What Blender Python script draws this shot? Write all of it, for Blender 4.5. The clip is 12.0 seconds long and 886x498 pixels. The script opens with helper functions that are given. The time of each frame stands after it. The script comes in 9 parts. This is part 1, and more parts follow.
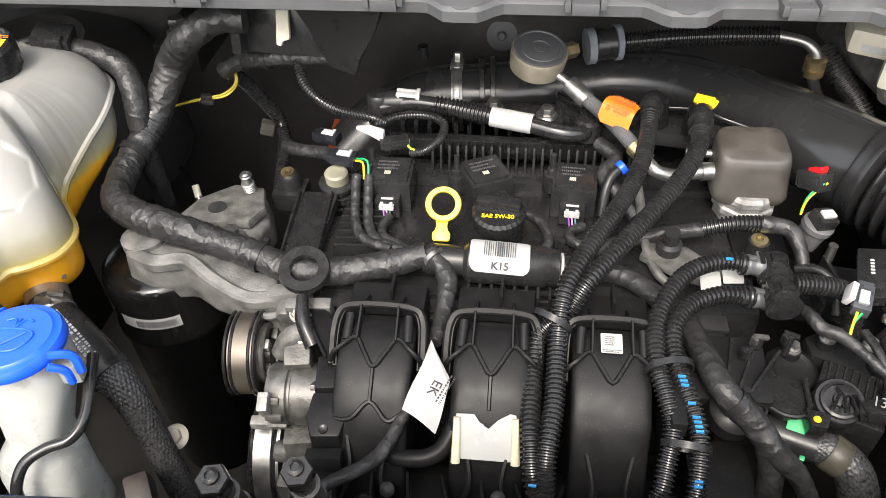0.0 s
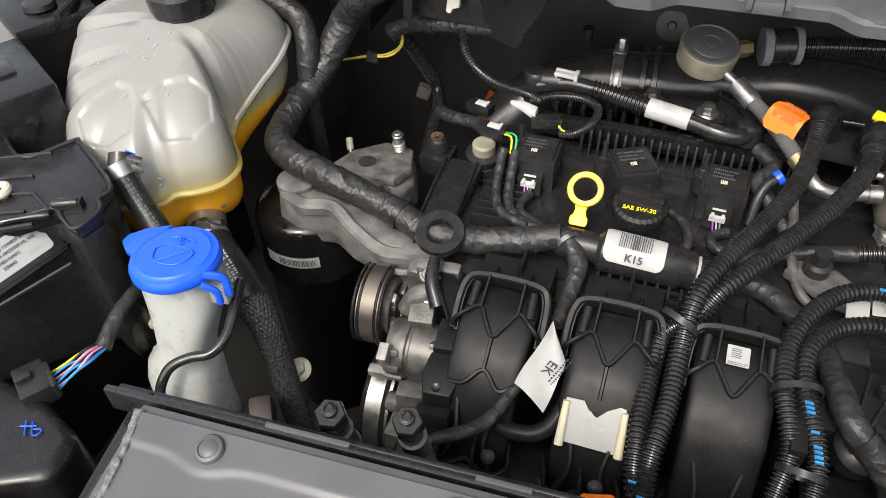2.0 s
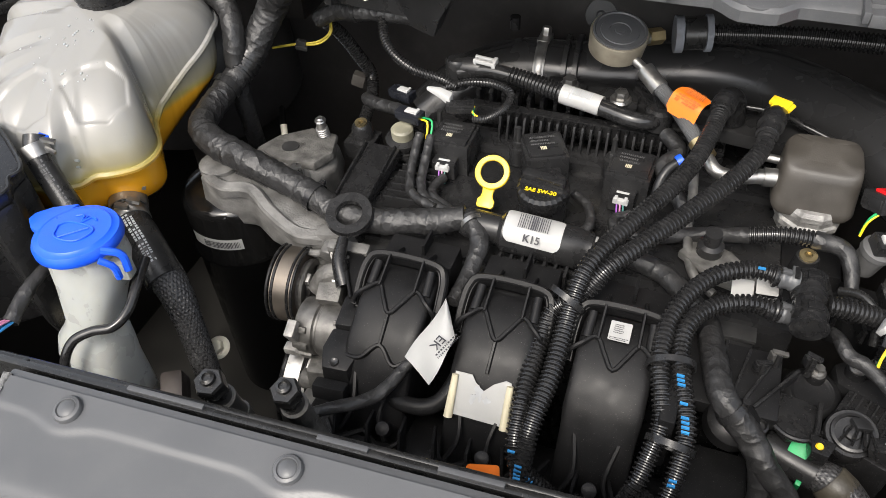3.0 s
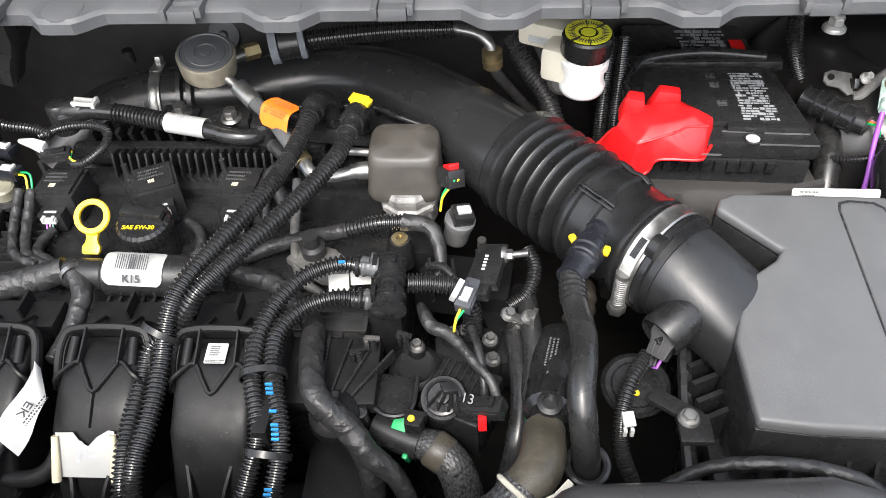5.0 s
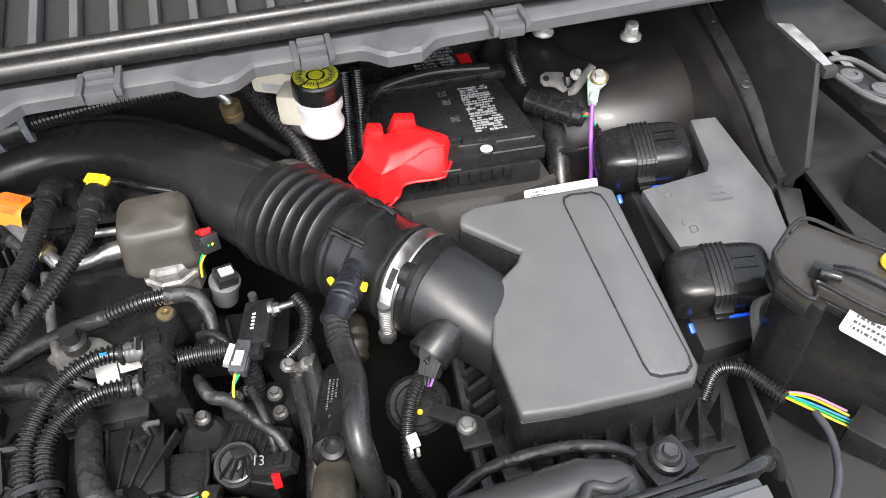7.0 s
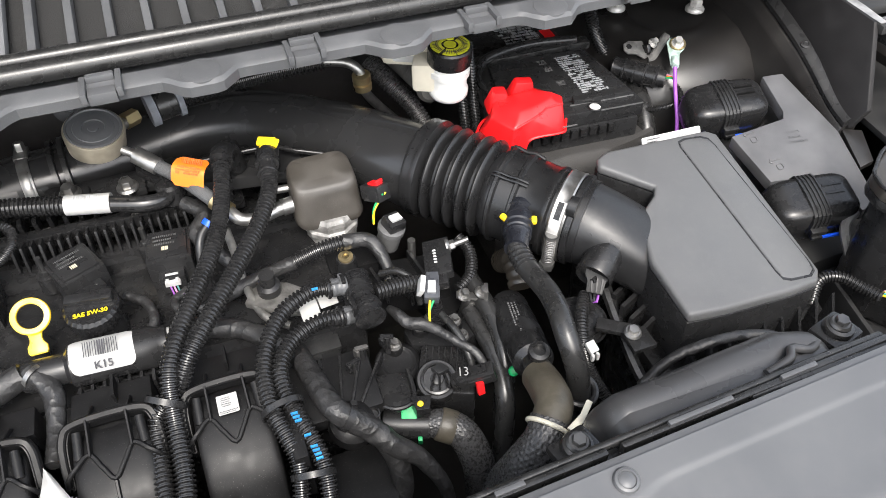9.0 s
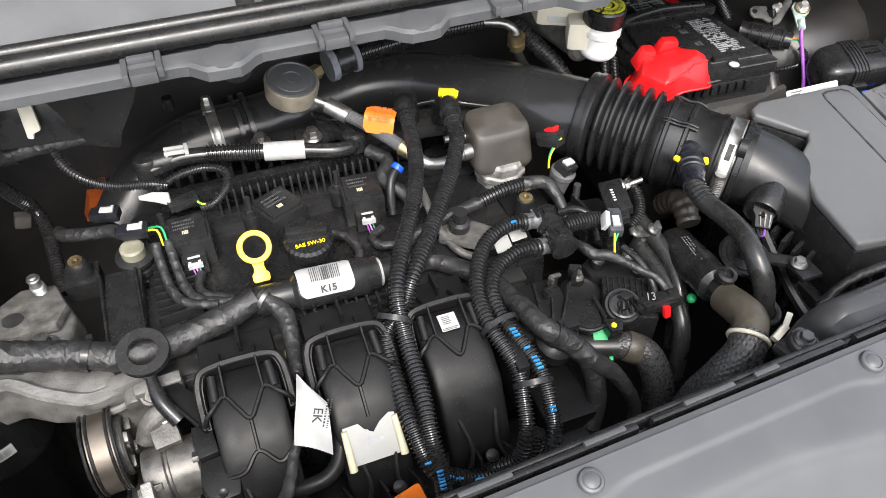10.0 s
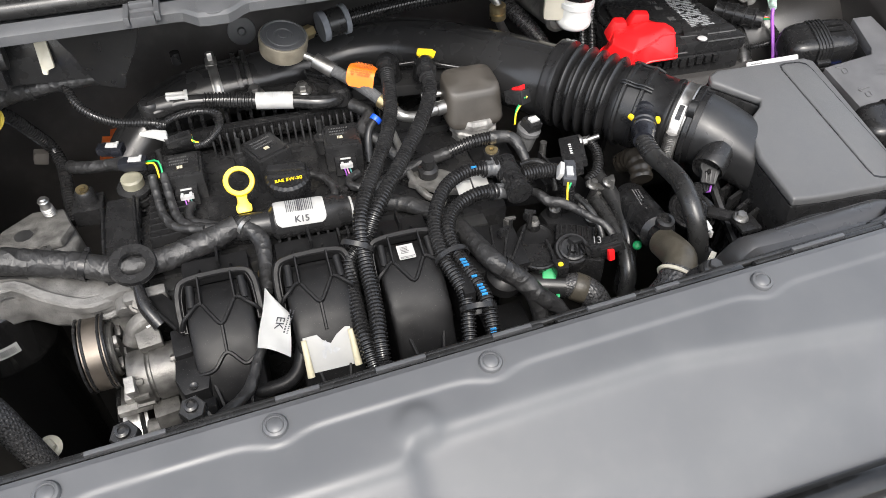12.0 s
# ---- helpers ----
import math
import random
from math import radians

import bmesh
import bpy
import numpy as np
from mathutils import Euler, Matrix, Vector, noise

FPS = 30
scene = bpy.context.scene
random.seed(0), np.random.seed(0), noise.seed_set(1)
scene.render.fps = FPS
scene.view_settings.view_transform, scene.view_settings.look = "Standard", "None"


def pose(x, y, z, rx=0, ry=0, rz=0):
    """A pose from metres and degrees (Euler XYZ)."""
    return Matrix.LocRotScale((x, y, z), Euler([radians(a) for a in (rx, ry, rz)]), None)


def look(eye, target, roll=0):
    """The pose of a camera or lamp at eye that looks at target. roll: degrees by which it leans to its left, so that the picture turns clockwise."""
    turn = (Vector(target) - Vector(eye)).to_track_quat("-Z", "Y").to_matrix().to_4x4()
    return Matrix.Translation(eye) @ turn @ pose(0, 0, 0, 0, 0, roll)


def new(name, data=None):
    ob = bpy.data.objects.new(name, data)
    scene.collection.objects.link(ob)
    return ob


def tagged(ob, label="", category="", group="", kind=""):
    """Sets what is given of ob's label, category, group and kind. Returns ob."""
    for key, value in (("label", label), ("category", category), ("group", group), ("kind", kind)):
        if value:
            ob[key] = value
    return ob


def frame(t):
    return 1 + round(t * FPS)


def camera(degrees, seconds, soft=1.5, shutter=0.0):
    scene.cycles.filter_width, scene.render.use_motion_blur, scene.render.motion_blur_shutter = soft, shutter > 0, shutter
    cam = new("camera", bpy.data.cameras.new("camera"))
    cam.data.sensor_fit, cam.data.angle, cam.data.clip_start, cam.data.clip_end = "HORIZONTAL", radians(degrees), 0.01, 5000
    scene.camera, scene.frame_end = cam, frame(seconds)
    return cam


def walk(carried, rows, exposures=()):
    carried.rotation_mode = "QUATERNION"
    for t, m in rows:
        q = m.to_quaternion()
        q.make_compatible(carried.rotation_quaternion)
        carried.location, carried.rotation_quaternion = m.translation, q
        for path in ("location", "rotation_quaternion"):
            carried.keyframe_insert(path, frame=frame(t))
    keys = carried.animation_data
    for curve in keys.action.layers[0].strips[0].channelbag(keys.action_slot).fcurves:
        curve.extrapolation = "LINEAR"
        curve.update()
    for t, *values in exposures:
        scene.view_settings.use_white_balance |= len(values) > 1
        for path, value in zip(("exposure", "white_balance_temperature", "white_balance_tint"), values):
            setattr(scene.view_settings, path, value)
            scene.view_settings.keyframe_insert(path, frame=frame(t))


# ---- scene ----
cam = camera(61.2, 12.0, soft=0.5)
PATH = [
    (0, (0.029, -0.025, 1.319), (-0.17, 1.433, -0.036), -2.2),
    (0.5, (0.002, -0.033, 1.321), (-0.315, 1.399, -0.039), -2.0),
    (1, (-0.003, -0.04, 1.322), (-0.417, 1.357, -0.049), -2.2),
    (1.5, (0.005, -0.04, 1.324), (-0.476, 1.323, -0.059), -2.4),
    (2, (0.025, -0.034, 1.325), (-0.494, 1.306, -0.067), -2.6),
    (2.5, (0.065, -0.027, 1.326), (-0.471, 1.299, -0.072), -2.9),
    (2.7, (0.085, -0.027, 1.327), (-0.455, 1.296, -0.072), -3.0),
    (4.3, (0.252, -0.004, 1.307), (-0.08, 1.396, -0.083), -2.9),
    (4.5, (0.27, 0.003, 1.309), (-0.001, 1.412, -0.085), -3.1),
    (5, (0.314, 0.014, 1.326), (0.19, 1.438, -0.073), -3.1),
    (5.5, (0.344, 0.013, 1.341), (0.329, 1.439, -0.062), -3.2),
    (6, (0.363, 0.015, 1.354), (0.437, 1.432, -0.056), -3.1),
    (6.5, (0.376, 0.016, 1.361), (0.562, 1.419, -0.053), -2.9),
    (6.7, (0.378, 0.018, 1.362), (0.614, 1.412, -0.052), -2.9),
    (8.3, (0.308, 0.01, 1.357), (0.795, 1.359, -0.037), -0.3),
    (8.5, (0.276, 0.001, 1.363), (0.746, 1.356, -0.031), -1.0),
    (9, (0.151, -0.024, 1.384), (0.638, 1.317, -0.017), -0.4),
    (9.5, (0.039, -0.038, 1.387), (0.538, 1.298, -0.015), -0.3),
    (10, (-0.046, -0.041, 1.384), (0.442, 1.298, -0.019), -0.5),
    (10.5, (-0.112, -0.039, 1.379), (0.337, 1.318, -0.019), -0.6),
    (11, (-0.113, -0.042, 1.389), (0.272, 1.334, -0.01), -0.7),
    (11.5, (-0.051, -0.086, 1.405), (0.311, 1.299, 0.009), -0.8),
    (12, (-0.007, -0.154, 1.385), (0.393, 1.223, -0.01), -0.8),
]
walk(cam, [(t, look(eye, target, roll)) for t, eye, target, roll in PATH], exposures=[(0, 0.1, 6760, 9), (1.2, -0.36, 6760, 9), (2.7, -0.42, 6700, 9), (5, 0.15, 6420, 9), (8.5, 0.1, 6480, 9), (9.5, 0.0, 6480, 9), (12, -0.15, 6480, 9)])

# ---- light and air ----
world = bpy.data.worlds.new("sky")
scene.world = world
world.use_nodes = True
wn, wl = world.node_tree.nodes, world.node_tree.links
sky = wn.new("ShaderNodeTexSky")
sky.sky_type = "NISHITA"
sky.sun_disc = False
sky.sun_elevation, sky.sun_rotation = radians(52), radians(188)
sky.air_density, sky.dust_density, sky.ozone_density = 1.0, 4.0, 0.6
pale = wn.new("ShaderNodeHueSaturation")
pale.inputs["Saturation"].default_value = 0.45
wl.new(sky.outputs[0], pale.inputs["Color"])
wl.new(pale.outputs[0], wn["Background"].inputs["Color"])
wn["Background"].inputs["Strength"].default_value = 0.54
sun_data = bpy.data.lights.new("sun", "SUN")
sun_data.energy, sun_data.angle, sun_data.color = 1.5, radians(10), (1.0, 0.96, 0.9)
sun = new("sun", sun_data)
sun.matrix_world = look((-0.35, -2.45, 5.0), (0.1, 0.4, 0.9))

# ---- materials ----
MATS = {}


def surface(name, color, rough=0.5, metal=0.0, vary=0.25, scale=60, fine=900, bump=0.15, dust=0.0, spec=0.5, sub=0.0, coat=0.0, rand=0.0, grains=0.0, crinkle=0.0):
    """A worn surface: two scales of noise in colour, roughness and relief, and a thin lie of pale dust."""
    if name in MATS:
        return MATS[name]
    m = bpy.data.materials.new(name)
    m.use_nodes = True
    n, l = m.node_tree.nodes, m.node_tree.links
    b = n["Principled BSDF"]
    co = n.new("ShaderNodeTexCoord").outputs["Object"]

    def noisy(s, detail=4):
        t = n.new("ShaderNodeTexNoise")
        t.inputs["Scale"].default_value, t.inputs["Detail"].default_value = s, detail
        l.new(co, t.inputs["Vector"])
        return t.outputs["Fac"]

    def ramp(src, a, c, low, high):
        r = n.new("ShaderNodeMapRange")
        l.new(src, r.inputs["Value"])
        for k, v in zip(("From Min", "From Max", "To Min", "To Max"), (a, c, low, high)):
            r.inputs[k].default_value = v
        return r.outputs["Result"]

    big, small = noisy(scale), noisy(fine, 2)
    mix = n.new("ShaderNodeMix")
    mix.data_type = "RGBA"
    mix.inputs["A"].default_value = (*[c * (1 - vary) for c in color], 1)
    mix.inputs["B"].default_value = (*[min(1, c * (1 + vary)) for c in color], 1)
    l.new(ramp(big, 0.3, 0.7, 0, 1), mix.inputs["Factor"])
    out = mix.outputs["Result"]
    if rand:
        info = n.new("ShaderNodeObjectInfo")
        hsv = n.new("ShaderNodeHueSaturation")
        l.new(ramp(info.outputs["Random"], 0, 1, 1 - rand, 1 + rand), hsv.inputs["Value"])
        l.new(out, hsv.inputs["Color"])
        out = hsv.outputs["Color"]
    if dust:
        speck = n.new("ShaderNodeMix")
        speck.data_type = "RGBA"
        speck.inputs["B"].default_value = (0.36, 0.34, 0.31, 1)
        l.new(ramp(noisy(scale * 4, 6), 0.5, 0.85, 0, dust), speck.inputs["Factor"])
        l.new(out, speck.inputs["A"])
        out = speck.outputs["Result"]
    if grains:
        grit = n.new("ShaderNodeMix")
        grit.data_type = "RGBA"
        grit.inputs["B"].default_value = (0.30, 0.29, 0.27, 1)
        l.new(ramp(noisy(1100, 3), 0.66, 0.74, 0, grains), grit.inputs["Factor"])
        l.new(out, grit.inputs["A"])
        out = grit.outputs["Result"]
    l.new(out, b.inputs["Base Color"])
    l.new(ramp(big, 0.3, 0.7, max(0.03, rough - 0.1), min(1, rough + 0.12)), b.inputs["Roughness"])
    b.inputs["Metallic"].default_value = metal
    b.inputs["Specular IOR Level"].default_value = spec
    b.inputs["Coat Weight"].default_value = coat
    if sub:
        b.inputs["Subsurface Weight"].default_value = sub
        b.inputs["Subsurface Radius"].default_value = (0.02, 0.017, 0.012)
        b.inputs["Subsurface Scale"].default_value = 1.0
    if bump:
        bp = n.new("ShaderNodeBump")
        bp.inputs["Strength"].default_value, bp.inputs["Distance"].default_value = bump, 0.0006
        l.new(small, bp.inputs["Height"])
        if crinkle:
            fold = n.new("ShaderNodeBump")
            fold.inputs["Strength"].default_value, fold.inputs["Distance"].default_value = crinkle, 0.003
            sharp = n.new("ShaderNodeTexNoise")
            sharp.noise_type = "RIDGED_MULTIFRACTAL"
            for k, v in zip(("Scale", "Detail", "Roughness", "Lacunarity", "Offset", "Gain"), (70, 2, 0.5, 2.1, 0.9, 1.4)):
                sharp.inputs[k].default_value = v
            l.new(co, sharp.inputs["Vector"])
            l.new(sharp.outputs["Fac"], fold.inputs["Height"])
            l.new(fold.outputs["Normal"], bp.inputs["Normal"])
        l.new(bp.outputs["Normal"], b.inputs["Normal"])
    MATS[name] = m
    return m


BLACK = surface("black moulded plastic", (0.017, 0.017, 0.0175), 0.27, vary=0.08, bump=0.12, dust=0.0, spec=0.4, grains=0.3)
SATIN = surface("satin black plastic", (0.013, 0.013, 0.0135), 0.25, vary=0.15, fine=1600, bump=0.05, dust=0.02, spec=0.42, grains=0.3)
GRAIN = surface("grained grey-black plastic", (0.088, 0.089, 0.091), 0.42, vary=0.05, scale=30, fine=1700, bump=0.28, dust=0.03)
COWLTOP = surface("pale weathered plastic", (0.125, 0.128, 0.133), 0.5, scale=20, fine=900, bump=0.2, vary=0.06, dust=0.04)
SLEEK = surface("smooth black duct plastic", (0.020, 0.020, 0.0205), 0.24, vary=0.06, scale=20, bump=0.0, spec=0.5, grains=0.12)
COWL = surface("weathered grey plastic", (0.074, 0.076, 0.080), 0.44, scale=22, vary=0.08, fine=900, bump=0.18, dust=0.05, grains=0.2)
RUBBER = surface("black rubber", (0.017, 0.017, 0.017), 0.27, vary=0.15, bump=0.1, dust=0.03, grains=0.35)
BELLOW = surface("soft black rubber", (0.012, 0.012, 0.0125), 0.32, vary=0.1, bump=0.06, dust=0.0, spec=0.45, grains=0.25)
CONVO = surface("glossy convoluted tubing", (0.016, 0.016, 0.0165), 0.14, bump=0.05, dust=0.05)
TAPE = surface("black cloth tape", (0.020, 0.020, 0.0205), 0.40, scale=120, fine=1500, bump=0.4, dust=0.06, grains=0.2, crinkle=0.34)
BODY = surface("black body paint", (0.014, 0.013, 0.0126), 0.34, vary=0.2, scale=9, bump=0.04, dust=0.03, coat=0.1, grains=0.2)
COVER = surface("grey-black front cover plastic", (0.075, 0.077, 0.081), 0.38, vary=0.07, scale=14, fine=2600, bump=0.08, dust=0.02)
CAST = surface("cast aluminium", (0.17, 0.167, 0.16), 0.56, 0.4, vary=0.4, scale=50, fine=420, bump=1.0)
ALU = surface("machined aluminium", (0.155, 0.15, 0.142), 0.45, 0.7, vary=0.35, scale=110, bump=0.4)
BRIGHT = surface("bright cast alloy", (0.30, 0.293, 0.28), 0.5, 0.35, vary=0.4, scale=120, fine=500, bump=0.9)
# Darker copy of CAST: some grime, and the drive's shade put into colour.
DARKCAST = surface("darker cast aluminium", (0.13, 0.126, 0.118), 0.55, 0.4, vary=0.45, scale=90, fine=420, bump=1.0)
STEEL = surface("zinc-plated steel", (0.32, 0.315, 0.305), 0.36, 0.9, scale=90, bump=0.1)
ZINC = surface("bright zinc plating", (0.58, 0.57, 0.55), 0.42, 0.5, scale=120, bump=0.15)
BRONZE = surface("worn pulley steel", (0.15, 0.13, 0.11), 0.42, 0.75, scale=50, bump=0.2)
BRASS = surface("yellow-passivated steel", (0.5, 0.4, 0.22), 0.35, 0.9)
WHITE = surface("white plastic", (0.47, 0.47, 0.46), 0.4, vary=0.06)
CREAM = surface("cream plastic", (0.52, 0.49, 0.40), 0.45, vary=0.08, sub=0.1)
MILK = surface("milky polyethylene", (0.34, 0.35, 0.335), 0.3, vary=0.05, fine=400, bump=0.1, sub=0.4)
PAPER = surface("white printed label", (0.39, 0.39, 0.38), 0.45, vary=0.05, bump=0.1)
OLDPAPER = surface("yellowed paper", (0.58, 0.53, 0.38), 0.7, vary=0.12, scale=90, bump=0.3)
INK = surface("black ink", (0.03, 0.03, 0.035), 0.6, bump=0.0)
GREYINK = surface("grey print", (0.42, 0.43, 0.44), 0.6, bump=0.0)
DIMINK = surface("dim grey print", (0.09, 0.09, 0.09), 0.5, bump=0.0)
YELLOW = surface("yellow plastic", (0.84, 0.58, 0.02), 0.32, vary=0.08)
DULLYELLOW = surface("dull yellow wire", (0.40, 0.31, 0.03), 0.45)
LIME = surface("lime yellow print", (0.62, 0.62, 0.03), 0.45, vary=0.1)
ORANGE = surface("orange tag", (0.82, 0.185, 0.014), 0.45, vary=0.08)
REDCAP = surface("red plastic", (0.78, 0.012, 0.015), 0.35, vary=0.06)
BLUE = surface("blue plastic", (0.012, 0.10, 0.78), 0.36, vary=0.08)
SKYBLUE = surface("light blue marking", (0.03, 0.24, 0.55), 0.5)
GREEN = surface("green clip plastic", (0.01, 0.32, 0.10), 0.4)
PURPLE = surface("purple wire", (0.28, 0.08, 0.42), 0.4)
PINK = surface("pink wire", (0.62, 0.25, 0.42), 0.4)
BROWNCOVER = surface("grey-brown moulded cover", (0.046, 0.041, 0.035), 0.5, scale=60, bump=0.2, vary=0.2, grains=0.15)
FOAM = surface("grey foam", (0.16, 0.17, 0.19), 0.85, fine=1200, bump=0.9)
BRAID = surface("braided sleeve", (0.034, 0.034, 0.035), 0.28, scale=420, fine=1600, bump=0.35, vary=0.6, dust=0.15)
# Thinly dusted body paint, its colour lightened to offset the cowl's shade.
LIFTED = surface("lightened black paint", (0.036, 0.034, 0.033), 0.4, vary=0.2, scale=12, bump=0.08, dust=0.06, grains=0.2)
TRAY = surface("road-grimed plastic", (0.022, 0.021, 0.019), 0.7, vary=0.4, scale=25, bump=0.3)
OLIVE = surface("olive rubber hose", (0.058, 0.051, 0.038), 0.45, vary=0.3, bump=0.3, dust=0.08)
NET = surface("black mesh cloth", (0.022, 0.022, 0.022), 0.7, scale=700, fine=1800, bump=1.0, vary=0.7)
FELT = surface("black woven battery wrap", (0.034, 0.032, 0.030), 0.55, scale=900, fine=2000, bump=0.8, vary=0.4)
CONCRETE = surface("grey concrete", (0.14, 0.135, 0.13), 0.75, scale=3, fine=80, bump=0.4)
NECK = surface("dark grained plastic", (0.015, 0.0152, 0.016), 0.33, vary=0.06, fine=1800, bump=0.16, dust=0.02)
GLOSS = surface("glossy black paint", (0.006, 0.006, 0.006), 0.13, vary=0.1, bump=0.02, dust=0.02)
MANI = surface("black manifold plastic", (0.0095, 0.0095, 0.010), 0.40, vary=0.12, fine=1400, bump=0.08, dust=0.012, spec=0.19, grains=0.3)
MATT = surface("matt black seal", (0.02, 0.02, 0.02), 0.7, bump=0.2)
DARKGREY = surface("dark steel", (0.10, 0.10, 0.10), 0.4, 0.8)


# ---- mesh kit ----
class Shape:
    """Gathers rings, boxes and plates into one mesh."""

    def __init__(self):
        self.v, self.f = [], []

    def add(self, verts, faces):
        k = len(self.v)
        self.v += [tuple(p) for p in verts]
        self.f += [tuple(i + k for i in f) for f in faces]
        return self

    def rings(self, rings, close=True, caps=True):
        n = len(rings[0])
        faces = []
        for i in range(len(rings) - 1):
            for j in range(n if close else n - 1):
                a, b = i * n + j, i * n + (j + 1) % n
                faces.append((a, b, b + n, a + n))
        if caps and close:
            faces.append(tuple(range(n))[::-1])
            faces.append(tuple(range((len(rings) - 1) * n, len(rings) * n)))
        return self.add([p for r in rings for p in r], faces)

    def box(self, c, s, rot=(0, 0, 0), taper=1.0):
        m = Matrix.Translation(c) @ Euler([radians(a) for a in rot]).to_matrix().to_4x4()
        x, y, z = s[0] / 2, s[1] / 2, s[2] / 2
        low = [(-x, -y, -z), (x, -y, -z), (x, y, -z), (-x, y, -z)]
        top = [(a * taper, b * taper, z) for a, b, _ in low]
        return self.rings([[m @ Vector(p) for p in low], [m @ Vector(p) for p in top]])

    def turn(self, profile, at, axis=(0, 0, 1), seg=28, caps=True, wobble=None):
        """A turned body: profile of (radius, distance along the axis)."""
        m = Matrix.Translation(at) @ Vector(axis).to_track_quat("Z", "Y").to_matrix().to_4x4()
        rows = []
        for r, h in profile:
            rows.append([m @ Vector((r * (wobble(k / seg) if wobble else 1) * math.cos(2 * math.pi * k / seg), r * (wobble(k / seg) if wobble else 1) * math.sin(2 * math.pi * k / seg), h)) for k in range(seg)])
        return self.rings(rows, caps=caps)

    def rod(self, a, b, r, r2=None, seg=16):
        a, b = Vector(a), Vector(b)
        return self.turn([(r, 0), (r if r2 is None else r2, (b - a).length)], a, b - a, seg)

    def hexa(self, at, axis, r, h):
        return self.turn([(r * 0.94, 0), (r, h * 0.12), (r, h * 0.85), (r * 0.9, h)], at, axis, 6)

    def torus(self, at, axis, big, small, seg=32, ring=10, squash=1.0):
        m = Matrix.Translation(at) @ Vector(axis).to_track_quat("Z", "Y").to_matrix().to_4x4()
        k = len(self.v)
        for i in range(seg):
            a = 2 * math.pi * i / seg
            for j in range(ring):
                c = 2 * math.pi * j / ring
                rr = big + small * math.cos(c)
                self.v.append(tuple(m @ Vector((rr * math.cos(a), rr * math.sin(a) * squash, small * math.sin(c)))))
        for i in range(seg):
            for j in range(ring):
                a, b = k + i * ring, k + (i + 1) % seg * ring
                self.f.append((a + j, b + j, b + (j + 1) % ring, a + (j + 1) % ring))
        return self

    def prism(self, outline, low, high, m=None, shrink=1.0):
        """A plate with the given plan outline; low and high are numbers, or functions of x and y."""
        n = len(outline)
        cx, cy = sum(p[0] for p in outline) / n, sum(p[1] for p in outline) / n
        f = (lambda g, x, y: g(x, y) if callable(g) else g)
        a = [Vector((x, y, f(low, x, y))) for x, y in outline]
        b = []
        for x, y in outline:
            x, y = cx + (x - cx) * shrink, cy + (y - cy) * shrink
            b.append(Vector((x, y, f(high, x, y))))
        if m is not None:
            a, b = [m @ p for p in a], [m @ p for p in b]
        return self.rings([a, b])

    def tube(self, pts, r, seg=14, step=0.004, ridge=0.0, pitch=0.003, wrap=0.0, ends=True, braid=0.0):
        """A hose along a smooth line through pts; r is a radius, or radii along it; ridge cuts it into convolutions; wrap roughs it like wound tape."""
        line = smooth_line(pts, pitch / 4 if ridge else step)
        n = len(line)
        radii = [r] * n if not isinstance(r, (list, tuple)) else list(np.interp(np.linspace(0, 1, n), np.linspace(0, 1, len(r)), r))
        up, rows, run = None, [], 0.0
        for i, p in enumerate(line):
            d = (line[min(i + 1, n - 1)] - line[max(i - 1, 0)]).normalized()
            up = d.orthogonal().normalized() if up is None else (up - d * up.dot(d)).normalized()
            side = d.cross(up)
            if i:
                run += (p - line[i - 1]).length
            rad = radii[i]
            if ridge:
                rad *= 1 - 1.35 * ridge * (1 if i % 4 in (0, 3) else 0)
            ring = []
            for k in range(seg):
                a = 2 * math.pi * k / seg
                q = rad
                if wrap:
                    lie = Vector((run * 140, math.cos(a) * 1.5, math.sin(a) * 1.5 + rad * 900))
                    turn = (run / 0.019 + k / seg + 0.9 * noise.noise(Vector((run * 45, rad * 700, 0.0)))) % 1.0
                    q *= 1 + wrap * 0.7 * (0.5 - turn) + wrap * (0.7 * noise.noise(lie * 0.45) + 0.55 * abs(noise.noise(lie * 1.6)) - 0.15)
                if braid:
                    q *= 1 + braid * max(math.sin(24 * a + run * 900), math.sin(24 * a - run * 900))
                ring.append(p + up * (q * math.cos(a)) + side * (q * math.sin(a)))
            rows.append(ring)
        return self.rings(rows, caps=ends)


    def strip(self, pts, width, thick, normal=(0, -0.3, 0.95), step=0.003):
        """A flat moulded band along pts, lying square to normal."""
        line = smooth_line(pts, step)
        up, rows = Vector(normal).normalized(), []
        for i, p in enumerate(line):
            d = (line[min(i + 1, len(line) - 1)] - line[max(i - 1, 0)]).normalized()
            side = d.cross(up).normalized() * (width / 2)
            lift = up * thick
            rows.append([p - side * 1.3 - lift, p - side + lift * 0.5, p - side * 0.6 + lift, p + side * 0.6 + lift, p + side + lift * 0.5, p + side * 1.3 - lift])
        return self.rings(rows)


